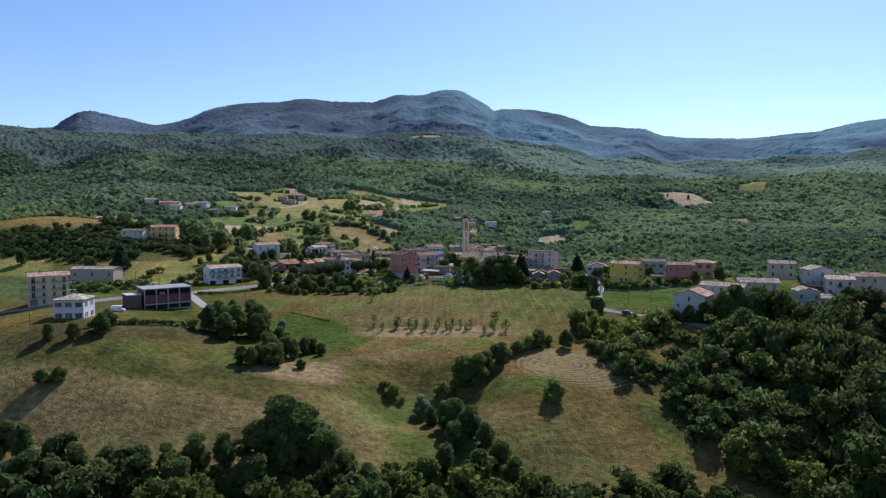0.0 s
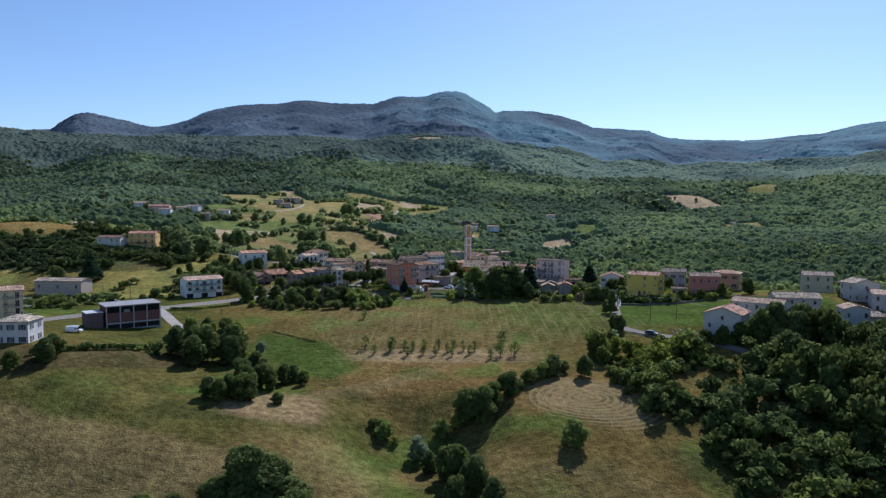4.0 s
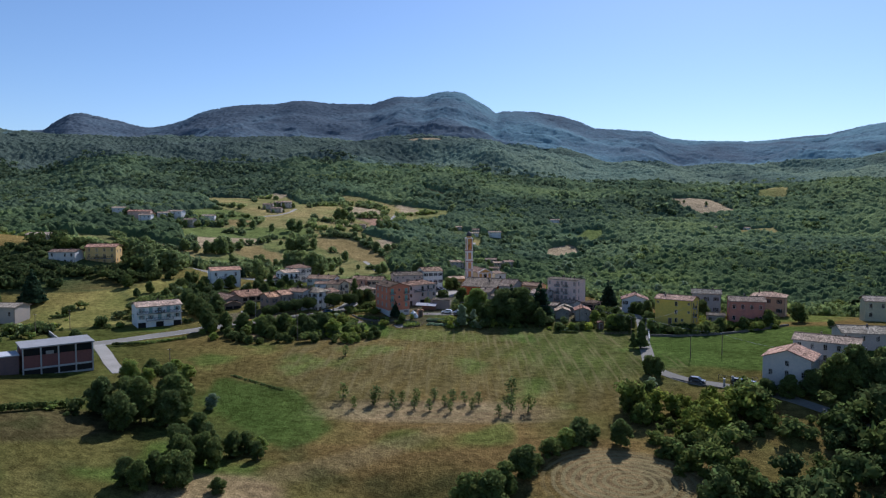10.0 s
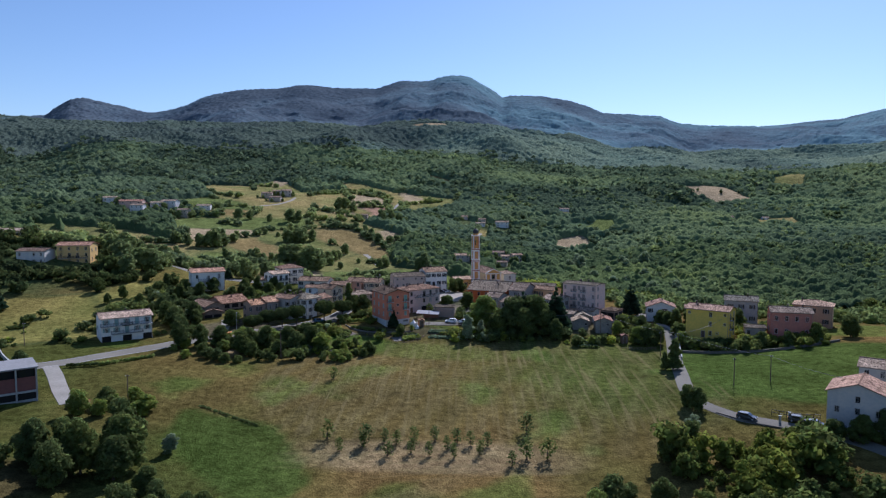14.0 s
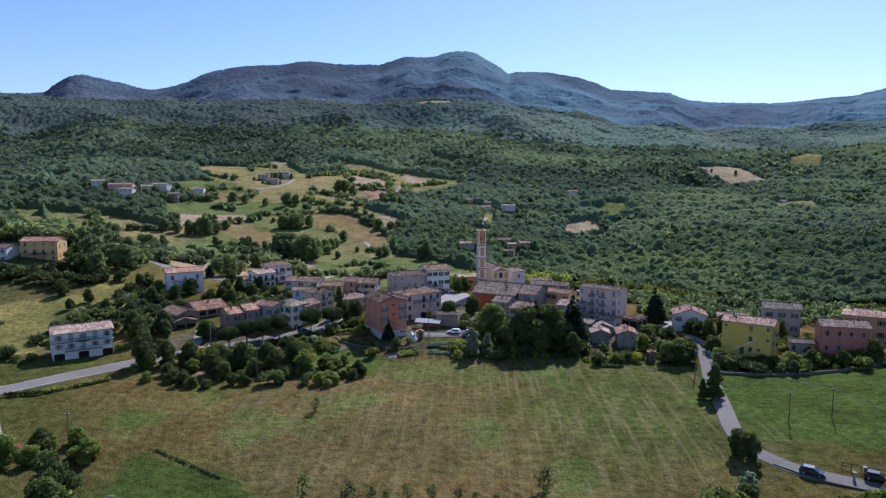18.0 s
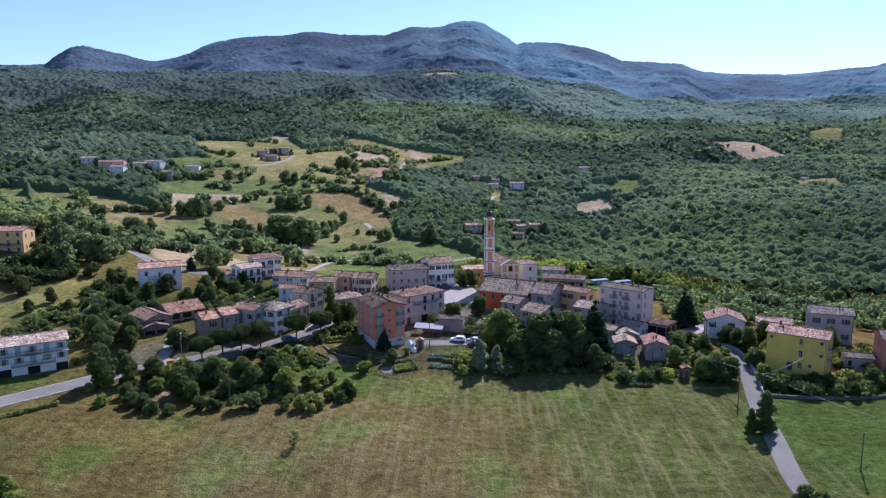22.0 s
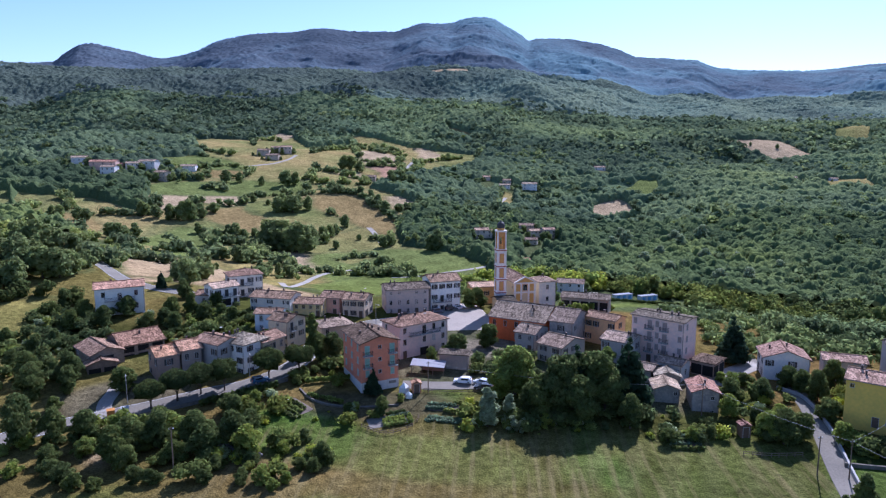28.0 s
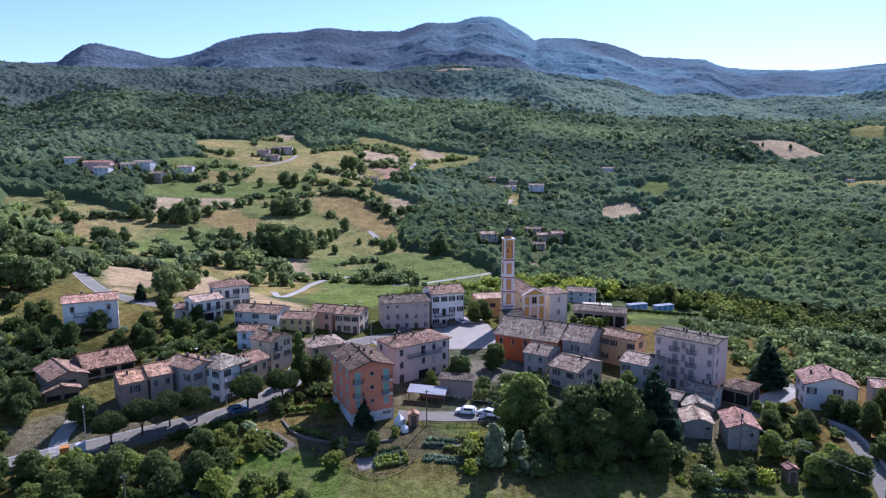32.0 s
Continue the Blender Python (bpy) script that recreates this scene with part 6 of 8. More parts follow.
def wire(a, b, ha, hb, sag=0.8):
    """A sagging cable between two pole tops."""
    cu = bpy.data.curves.new("cable", "CURVE")
    cu.dimensions, cu.bevel_depth, cu.bevel_resolution = "3D", 0.03, 1
    sp = cu.splines.new("POLY")
    n = 14
    sp.points.add(n - 1)
    za, zb = ground_z0(*a) + ha, ground_z0(*b) + hb
    for k in range(n):
        u = k / (n - 1)
        sp.points[k].co = (a[0] + (b[0] - a[0]) * u, a[1] + (b[1] - a[1]) * u, za + (zb - za) * u - sag * 4 * u * (1 - u), 1)
    cu.materials.append(CABLE)
    return tagged(new("cable", cu), "thin overhead cable between the poles", "cable", "overhead cables")


CABLE = surface("cable", (0.25, 0.25, 0.24), None, 0.5)
wire((60.3, -102.5), (75, -133), 7.2, 6.7)
wire((75, -133), (84, -160), 6.7, 9.0)
wire((41, -80.5), (60.3, -102.5), 7.7, 7.2)
wire((-17.5, -72.6), (41, -80.5), 7.2, 7.7, 1.6)
wire((60.3, -102.5), (79, -88), 7.2, 8.0)


# ---- trees ----
def ico(level):
    bm = bmesh.new()
    bmesh.ops.create_icosphere(bm, subdivisions=level, radius=1.0)
    v = np.array([q.co[:] for q in bm.verts])
    f = np.array([[q.index for q in face.verts] for face in bm.faces])
    bm.free()
    return v, f


ICO = {k: ico(k) for k in (1, 2)}


def fill_mesh(name, verts, tris, material, smooth=False):
    me = bpy.data.meshes.new(name)
    me.vertices.add(len(verts))
    me.vertices.foreach_set("co", np.asarray(verts, np.float32).ravel())
    tris = np.asarray(tris, np.int32)
    k = tris.shape[1]
    me.loops.add(tris.size)
    me.loops.foreach_set("vertex_index", tris.ravel())
    me.polygons.add(len(tris))
    me.polygons.foreach_set("loop_start", np.arange(0, tris.size, k, dtype=np.int32))
    if smooth:
        me.polygons.foreach_set("use_smooth", np.ones(len(tris), bool))
    me.materials.append(material)
    me.update()
    return me


def leaf_cloud(rng, lobes, count, size):
    """Leaf sprays as small bent quads over the lobes (x, y, z, rx, ry, rz)."""
    lobes = np.asarray(lobes, float)
    area = (lobes[:, 3] * lobes[:, 5])
    pick = rng.choice(len(lobes), count, p=area / area.sum())
    n = rng.normal(size=(count, 3))
    n[:, 2] = np.where(n[:, 2] < -0.3, -n[:, 2] * 0.6, n[:, 2])
    n /= np.linalg.norm(n, axis=1)[:, None]
    c = lobes[pick, :3] + n * lobes[pick, 3:6] * rng.uniform(0.78, 1.12, (count, 1))
    a = np.cross(n, rng.normal(size=(count, 3)))
    a /= np.linalg.norm(a, axis=1)[:, None] + 1e-9
    tip = n * rng.uniform(-0.2, 0.9, (count, 1)) + rng.normal(size=(count, 3)) * 0.35
    b = np.cross(n, a) + tip * 0.8
    s = size * rng.uniform(0.6, 1.35, (count, 1))
    v = np.stack([c - a * s * 0.5 - b * s * 0.4, c + a * s * 0.5 - b * s * 0.4, c + a * s * 0.32 + b * s * 0.7, c - a * s * 0.32 + b * s * 0.7], 1).reshape(-1, 3)
    q = np.arange(count)[:, None] * 4
    return v, np.concatenate([q + [0, 1, 2], q + [0, 2, 3]])


def core_cloud(rng, lobes, level=1, shrink=0.86, rough=0.2):
    V, F = ICO[level]
    out, faces, k = [], [], 0
    for x, y, z, rx, ry, rz in lobes:
        d = 1 + rough * rng.normal(size=(len(V), 1))
        out.append(V * d * np.array((rx, ry, rz)) * shrink + (x, y, z))
        faces.append(F + k)
        k += len(V)
    return np.concatenate(out), np.concatenate(faces)


def broad_lobes(rng, r, h, n=9, low=0.28):
    """Lobes of an uneven broad crown of height h and radius r that begins at low * h."""
    lobes = []
    lean = rng.uniform(-0.18, 0.18, 2) * r
    for k in range(n):
        u = (k + rng.uniform(0, 1)) / n
        a = k * 2.4 + rng.uniform(-0.7, 0.7)
        wide = (1 - abs(u - 0.42) ** 1.6 * 1.9) * rng.uniform(0.45, 0.82)
        s = rng.uniform(0.22, 0.42)
        z = h * (low + (0.9 - low) * u)
        lobes.append((wide * r * math.cos(a) + lean[0] * u, wide * r * math.sin(a) + lean[1] * u, z, r * s * 1.15, r * s * 1.15, r * s * rng.uniform(0.8, 1.2)))
    lobes.append((lean[0] * 0.5, lean[1] * 0.5, h * (low + (1 - low) * 0.45), r * 0.55, r * 0.55, h * (1 - low) * 0.34))
    return lobes


def tree(name, label, kind, r, h, seed, leaves, leaf_size, material, group):
    """One tree at the origin: trunk with limbs, and a crown."""
    rng = np.random.default_rng(seed)
    ob = thing(name, Matrix(), label, "tree", group)
    t = Shape()
    th = h * (0.45 if kind != "pine" else 0.9)
    bend = rng.uniform(-0.03, 0.03, 2) * h
    t.tube([(0, 0, -1.2), (bend[0] * 0.4, bend[1] * 0.4, th * 0.5), (bend[0], bend[1], th)], [0.035 * h, 0.024 * h, 0.008 * h], 7)
    if kind == "pine":
        lobes = []
        levels = 9
        for k in range(levels):
            u = k / (levels - 1)
            rad = r * (1 - u) ** 0.85 + 0.25
            for j in range(max(1, int(6 * (1 - u) + 1))):
                a = 6.28 * j / max(1, int(6 * (1 - u) + 1)) + k * 1.1 + rng.uniform(-0.3, 0.3)
                q = rad * 0.55
                lobes.append((q * math.cos(a), q * math.sin(a), h * (0.12 + 0.84 * u), rad * 0.5, rad * 0.5, h * 0.06))
    elif kind == "column":
        lobes = [(rng.uniform(-0.25, 0.25) * r, rng.uniform(-0.25, 0.25) * r, h * (0.15 + 0.8 * k / 7), r * rng.uniform(0.6, 0.85) * (1 - 0.55 * (k / 7) ** 2), r * rng.uniform(0.6, 0.85) * (1 - 0.55 * (k / 7) ** 2), h * 0.11) for k in range(8)]
    elif kind == "ball":
        lobes = [(0, 0, h * 0.62, r * 0.86, r * 0.86, h * 0.3)] + [(r * 0.45 * math.cos(a), r * 0.45 * math.sin(a), h * (0.62 + 0.12 * (i % 2)), r * 0.55, r * 0.55, h * 0.22) for i, a in enumerate(np.arange(0, 6.28, 1.05))]
    elif kind == "bush":
        lobes = broad_lobes(rng, r, h, 14, 0.05)
    else:
        lobes = broad_lobes(rng, r, h, 20, 0.1)
    if kind not in ("pine", "bush"):
        for x, y, z, *_ in lobes[:5]:
            t.tube([(bend[0] * 0.5, bend[1] * 0.5, th * 0.55), (x * 0.6, y * 0.6, th * 0.4 + z * 0.45), (x, y, z)], [0.012 * h, 0.008 * h, 0.003 * h], 5)
    part("trunk", t, BARK, ob)
    v1, f1 = leaf_cloud(rng, lobes, leaves, leaf_size)
    v2, f2 = core_cloud(rng, lobes, 1, 0.86 if kind == "ball" else 0.66 if leaves > 350 else 0.3)
    part("crown", fill_mesh("crown", np.concatenate([v1, v2]), np.concatenate([f1, f2 + len(v1)]), material), None, ob)
    return ob


def ground_z(x, y):
    return float(height(np.array([x]), np.array([y]))[0])


def scatter_stuff(name, label, places, sizes, seed, level, leaves, leaf_size, material, flat=1.0, patch_size=55, smooth=False):
    """A wood as one mesh: crowns of a few lobes each, with some leaf sprays."""
    rng = np.random.default_rng(seed)
    V, F = ICO[level]
    protos = []
    for k in range(10):
        if leaves < 15:
            protos.append(leaf_cloud(rng, [(0, 0, 0.3, 0.5, 0.5, 0.42)], leaves, leaf_size))
            continue
        if leaves > 200:
            lobes = [(rng.normal(0, .2), rng.normal(0, .2), rng.uniform(.1, .72), *[rng.uniform(.16, .26)] * 3) for j in range(10)]
        elif leaves > 60:
            lobes = [(rng.uniform(-.28, .28), rng.uniform(-.28, .28), rng.uniform(.2, .6), .36, .36, .33) for j in range(4)]
        else:
            lobes = [(rng.uniform(-.25, .25), rng.uniform(-.25, .25), rng.uniform(.15, .6), *rng.uniform(.24, .38, 3)) for j in range(3)]
        cv, cf = core_cloud(rng, lobes, level, 0.74 if leaves > 60 else 0.66, 0.13 if leaves > 60 else 0.24)
        cv[:, 2] = np.maximum(cv[:, 2], -0.1)
        lv, lf = leaf_cloud(rng, lobes, leaves, leaf_size)
        protos.append((np.concatenate([cv, lv]), np.concatenate([cf, lf + len(cv)])))
    vs, fs, ts, k = [], [], [], 0
    tone = np.clip(rng.normal(0, 0.26, len(places)) + 0.95 * fbm(places[:, 0], places[:, 1], patch_size, 3, seed) - 0.45 * np.clip(-places[:, 0] / 220 - 0.5, 0, 1) * np.clip(places[:, 1] / 150 - 1, 0, 1), -0.8, 0.9)
    pick = rng.integers(0, len(protos), len(places))
    turn = rng.uniform(0, 6.28, len(places))
    stretch = rng.uniform(0.65, 0.95, len(places)) * (1.15 if leaves > 60 else 1.0) * flat
    lift = 0.0 if leaves > 60 else 0.06
    for i, ((x, y, z), s) in enumerate(zip(places, sizes)):
        cv, cf = protos[pick[i]]
        c, sn = math.cos(turn[i]), math.sin(turn[i])
        q = np.empty_like(cv)
        q[:, 0] = (cv[:, 0] * c - cv[:, 1] * sn) * s + x
        q[:, 1] = (cv[:, 0] * sn + cv[:, 1] * c) * s + y
        q[:, 2] = (cv[:, 2] * stretch[i] + lift) * s + z
        vs.append(q)
        fs.append(cf + k)
        ts.append(np.full(len(cv), tone[i], np.float32))
        k += len(cv)
    ob = new(name, fill_mesh(name, np.concatenate(vs), np.concatenate(fs), material, smooth))
    ob.data.attributes.new("tone", "FLOAT", "POINT").data.foreach_set("value", np.concatenate(ts))
    return tagged(ob, label, "trees", kind="stuff")


def open_land(x, y, soft=3.0):
    """1 where the land is free of woods."""
    m = np.zeros(x.shape)
    for sh in SLOPES:
        m = np.maximum(m, inside(x, y, sh))
    for kind, corners in FIELDS:
        m = np.maximum(m, inside_poly(x, y, corners, soft))
    for hx, hy, turn, w, tall, c in HAMLET:
        m = np.maximum(m, inside(x, y, (hx + w / 2, hy - (15 if hx > -20 else 4), w / 2 + 2.5, 22 if hx > -20 else 10, 0)))
    return m


def wood_places(y0, y1, gap, size, seed, keep=None, spread=0.78):
    rng = np.random.default_rng(seed)
    ys = np.arange(y0, y1, gap)
    out = []
    for y in ys:
        half = spread * (y + 417) + 30
        xs = np.arange(-half, half, gap)
        out.append(np.stack([xs, np.full(xs.shape, y)], -1))
    p = np.concatenate(out)
    p = p + rng.uniform(-0.48, 0.48, p.shape) * gap
    free = open_land(p[:, 0], p[:, 1])
    ok = free < 0.35
    ok |= (rng.random(len(p)) < 0.003) & (p[:, 1] > 132) & (p[:, 1] < 450)
    ok &= rng.random(len(p)) < 0.8 + 0.35 * fbm(p[:, 0], p[:, 1], 70, 2, 50)
    if keep is not None:
        ok &= keep(p[:, 0], p[:, 1])
    p = p[ok]
    s = size * rng.choice((0.5, 0.7, 0.9, 1.15, 1.45), len(p)) * rng.uniform(0.85, 1.15, len(p)) * (0.95 + 0.25 * fbm(p[:, 0], p[:, 1], 60, 2, 51))
    z = height(p[:, 0], p[:, 1]) - 0.4
    return np.stack([p[:, 0], p[:, 1], z], -1), s


def domes(x, y, cell, seed):
    """Crowns side by side for arrays of places: rise 0..1 of the highest crown there, and its tone."""
    rise, tone = np.zeros(x.shape), np.zeros(x.shape)
    ix, iy = np.floor(x / cell), np.floor(y / cell)
    for a in (-1, 0, 1):
        for b in (-1, 0, 1):
            cx, cy = ix + a, iy + b
            r1, r2, r3, r4 = [np.abs(lattice(cx + 0.0, cy + 0.0, seed + k)) for k in (1, 2, 3, 4)]
            d = np.hypot(x / cell - cx - 0.1 - 0.8 * r1, y / cell - cy - 0.1 - 0.8 * r2) / (0.5 + 0.42 * r3)
            h = np.clip(1 - d ** 2.4, 0, 1) ** 0.7 * (0.4 + 0.6 * r4)
            tone = np.where(h > rise, r1 + r4 - 1.0, tone)
            rise = np.maximum(rise, h)
    return rise, tone


def canopy(name, label, y0, y1, step, material, cell=7.0, tall=7.4, seed=51, patch_size=150, spread=0.66, deep=1.0, east_haze=0.0):
    """The closed roof of a forest as one sheet of rounded crowns, open over the fields."""
    ys = np.arange(y0, y1, step * deep)
    us = np.linspace(-1, 1, int(2 * spread * ((y0 + y1) / 2 + 417) / (step * 1.1)))
    X, Y = us[None, :] * (spread * (ys + 417) + 20)[:, None], np.repeat(ys[:, None], len(us), 1)
    rng = np.random.default_rng(seed)
    X, Y = X + rng.uniform(-0.3, 0.3, X.shape) * step, Y + rng.uniform(-0.3, 0.3, X.shape) * step
    wooded = np.clip(1.9 - 2.4 * open_land(X, Y, 7.0), 0, 1) ** 0.7
    gaps = np.clip((fbm(X, Y, 42, 3, seed + 5) + 0.95) * 4, 0, 1)
    rise, tone = domes(X, Y, cell, seed)
    small, small_tone = domes(X, Y, cell * 0.33, seed + 20)
    patches = fbm(X, Y, patch_size, 4, seed + 9)
    Z = height(X, Y) - 1.2 + wooded * (1.4 + gaps * tall * (0.8 * rise + 0.42 * small + 0.2 * fbm(X, Y, 30, 3, seed + 7) + 0.16 * patches))
    r, c = Z.shape
    i = (np.arange(r - 1)[:, None] * c + np.arange(c - 1)[None, :]).ravel()
    keep = (wooded.ravel()[i] + wooded.ravel()[i + c + 1]) > 0
    ob = new(name, fill_mesh(name, np.stack([X, Y, Z], -1).reshape(-1, 3), np.stack([i, i + 1, i + c + 1, i + c], -1)[keep], material, True))
    # crowns get paler eastwards, which paints the bright haze there into their tone
    ob.data.attributes.new("tone", "FLOAT", "POINT").data.foreach_set("value", np.clip(0.42 * tone + 1.15 * patches + 0.25 * small_tone + east_haze * X / 900 - 0.8 * np.clip(-X / 220 - 0.5, 0, 1) * np.clip(Y / 150 - 1, 0, 1), -0.95, 0.95).astype(np.float32).ravel())
    return tagged(ob, label, "trees", kind="stuff")


# trees and shrubs that stand apart: (x, y, height)
BROAD_A = [(-85.1, -179.9, 9), (-90.2, -182.6, 9), (-79.2, -168.1, 10), (-82.2, -189.5, 9), (-111.9, -208.9, 6), (-111.3, -214.8, 6.5), (-123.2, -221.5, 5), (-116.6, -219.9, 5), (-187.5, -78.1, 8), (-226.4, -70.6, 8), (-119.1, -141.4, 8), (0.1, -214.7, 9), (-2.5, -213.5, 9), (3.9, -209.8, 6.5), (7.7, -204.5, 6.5), (37.1, -173.7, 6), (42.9, -168.2, 6), (30.8, -191.5, 6), (-93.7, -101.8, 10), (-85.6, -78.4, 6), (18.7, -77.3, 12.5), (7.5, -81.7, 9)]
BROAD_B = [(20.8, -80.3, 9), (25.3, -85.2, 7), (5.1, -80.4, 7), (-108.5, -32.8, 6), (-96, -31.9, 6), (-92.5, -26.9, 6), (-100.2, -12.6, 6), (-129.2, -29.4, 6), (-118.6, -37.6, 6), (-117.2, -46.8, 6), (-110.4, -42.1, 6), (-97.8, -42.2, 5), (-85.9, -32.4, 5), (-81.3, -31.5, 5), (-77.3, -32.8, 5), (-90.5, -41.1, 5), (-94.7, -37.9, 5), (-86.9, -21, 5), (-42.8, -54.9, 7), (-12.3, -51.3, 7), (-45.9, -56.1, 7), (-7.3, 6.3, 6.5), (-9.7, 3.2, 6.5), (-4.1, -39.7, 6.5), (25.7, -20.6, 6.5), (14.7, 43.8, 6.5), (66.4, -61.5, 5.5), (68.4, -64.7, 5.5), (77.8, -60.4, 6.5), (69.6, -70, 7)]
BROAD_C = [(11.2, -80, 13), (14.5, -83, 10), (54.4, -89.3, 7), (48.7, -148.7, 5.5), (50.3, -150.9, 5.5), (-88, -100.9, 7), (-82.3, -100, 7), (-72.3, -101.4, 7), (-68.1, -99.6, 7), (-60.8, -97.6, 7), (-54, -97.1, 7), (-72.9, -105.3, 7), (-100.4, -74.9, 7), (-110, -76.1, 7), (-118.3, -69.9, 4.5), (-128.1, -57.5, 4.5), (-117, -61.9, 5), (-114.8, -57.5, 5)]
CONE_A = [(-4.1, -86.3, 8), (0.5, -84.5, 6)]
SILVER_A = [(-68.8, -169.3, 4), (-15.3, -223.2, 5.5), (45.2, -162, 4.5), (1, -87.6, 3), (3.2, -88.2, 3), (21.7, -74.9, 3)]
BUSH_A = [(-49.3, -192.7, 3.5), (-51.6, -213.7, 3.5), (-60.1, -210.2, 3.5), (-113.6, -240.5, 6), (-109.8, -239.2, 4), (-27, -214.4, 3.5), (-24, -217.5, 3.5), (-21.2, -218.8, 3.5), (-24.9, -215.4, 3.5), (-9.8, -215.7, 5), (-5.8, -213.5, 5), (10.4, -201.5, 5), (14.5, -196.7, 5), (18.6, -193.2, 5), (21.9, -191.2, 5), (25.3, -188.5, 5), (-85.2, -107, 4.5), (-78.7, -113.3, 4.5), (-75.5, -115.1, 4.5), (-48.2, -63.9, 3), (-45.9, -63.6, 3), (-23.3, -77.1, 3), (-26.7, -82.5, 3)]
BUSH_B = [(-55.3, -79.5, 3), (-33.9, -82.9, 3), (-48.1, -70.7, 3), (53.1, -62.9, 4), (56.9, -60.9, 4), (57.6, -70.2, 4), (50.9, -69.3, 4), (36.6, -88.9, 4), (31.6, -90.2, 4), (40.6, -87.6, 4), (67.9, -79.9, 4), (65.9, -89.5, 4), (67.9, -93.5, 4), (51.7, -59.8, 4), (-90.9, -149.4, 4), (-84.8, -151.9, 4), (-82.1, -152.8, 4), (-91.4, -155.4, 4), (-88.2, -112.9, 4), (-81.6, -111.7, 4), (-95.8, -156.7, 5), (-92, -150.2, 5), (-86.9, -147.2, 5), (-53.5, -106, 3.5), (-47.4, -110.4, 3.5), (-44, -110.2, 3.5), (-41.2, -112.3, 3.5), (-39.6, -109.9, 3.5), (-38.4, -105, 3.5), (-35.9, -106.1, 3.5)]
BUSH_C = [(21.3, -230.4, 5.0), (-34.3, -102.2, 3.5), (-63, -111.5, 3.5), (-71.7, -114.7, 3.5), (-66.3, -111.8, 3.5), (-54.1, -110.8, 3.5)]
PINE_A = [(15.1, -77.6, 14), (-174.7, -73.4, 14), (26.9, -74.5, 15), (-112.7, -2.7, 6), (-29.9, -74.1, 6), (59.8, -44.1, 12)]
COLUMN_A = [(-49.2, -50.9, 10), (54.4, -117.8, 8.5), (52.1, -117.7, 5)]
BARE_A = [(-36.2, -161, 5)]
ORCHARD_A = [(-32.2, -166.8, 3.5), (-27.5, -164.7, 3.5), (-21.5, -169.2, 3.5), (-20.1, -163.9, 3.5), (-16.6, -168, 3.5), (-12.6, -169.6, 3.5), (-8.9, -166.9, 3.5), (-7.3, -170.7, 3.5), (-3.7, -165.1, 3.5), (-0.1, -165.8, 3.5), (4.7, -174.6, 3.5), (-22.9, -162.9, 3.5), (-16.3, -162.4, 3.5), (-11.6, -162.5, 3.5), (-6.6, -163.5, 3.5), (-1.9, -169.5, 3.5), (9, -159.6, 5), (8, -172, 5), (12.3, -172.1, 5), (-27.4, -163.6, 5), (-41, -127.1, 3.6)]
BALL_A = [(-76.2, -85.1, 6.6), (-72.1, -81.2, 7.4), (-68.3, -77.6, 7.2), (-63.7, -75.4, 7.6), (-55.2, -69.6, 8), (-49.5, -64.3, 7)]
LIGHT_A = [(21.1, 9.3, 3), (23.1, 4.4, 3), (25.7, 4.0, 3.6), (28.6, 6.6, 3), (31.4, 10.7, 3), (42.1, 58.5, 3.6), (40.4, 22.6, 2.4), (7.7, -85.8, 3)]
WALNUT_A = [(2.1, -71.6, 11), (-1.4, -74.3, 7), (26, -52, 5), (-18, -54, 4), (52, -88, 6), (47, -79, 5), (56, -83, 5)]
POPLARS = [(79, 232, 9.2), (88, 258, 10.4), (88, 239, 12.3), (88, 227, 9.2), (124, 254, 12.4), (126, 245, 11.3), (90, 192, 9.1), (105, 216, 10.1), (148, 274, 12.5), (100, 171, 9.1), (113, 187, 8.1), (132, 213, 10.1), (123, 159, 10.1), (152, 217, 9.1), (141, 165, 11), (172, 196, 10.1)]
NEAR_ROW = [(-47, -257, 14), (-41, -258, 13), (-52, -260, 10), (-44, -263, 9), (-36, -260, 9), (-58, -262, 8), (-64, -264, 8.5), (-70, -265, 7), (-77, -266, 7.5), (-84, -266, 7),
            (-91, -265, 7), (-98, -263, 6.5), (-106, -261, 8), (-112, -259, 7), (-30, -266, 8), (-24, -270, 7), (-18, -272, 6.5), (-50, -270, 8), (-66, -272, 8), (-82, -273, 8), (-100, -270, 8), (-116, -268, 8)]
CLUSTER = [(-83.9, -181.3, 9.8), (-80.9, -182.7, 10.6), (-74.1, -178.6, 11.0), (-74.3, -182.9, 8.7), (-69.2, -213.9, 5.3), (-66.2, -215.7, 5.9), (-64.7, -210.8, 6.0), (-61.7, -212.6, 6.7), (-59.3, -212.0, 6.7), (-60.2, -199.8, 6.3), (-56.9, -202.2, 6.2), (-54.3, -196.3, 5.6), (-52.6, -193.8, 4.8), (-48.6, -197.6, 3.9), (-64.6, -190.2, 6.7), (-65.8, -196.3, 6.5), (-60.5, -193.6, 5.9), (-62, -204, 7), (-64, -201, 6)]
GULLY = [(-12, -230, 5), (-8, -235, 7.5), (-5, -240, 8), (-2, -246, 8), (2, -252, 7), (-6, -250, 7), (5, -258, 7), (0, -262, 7), (8, -265, 7), (-8, -260, 7), (14, -268, 5), (22, -272, 5), (30, -275, 5), (38, -274, 5), (45, -273, 6), (52, -271, 6), (-12, -266, 7)]
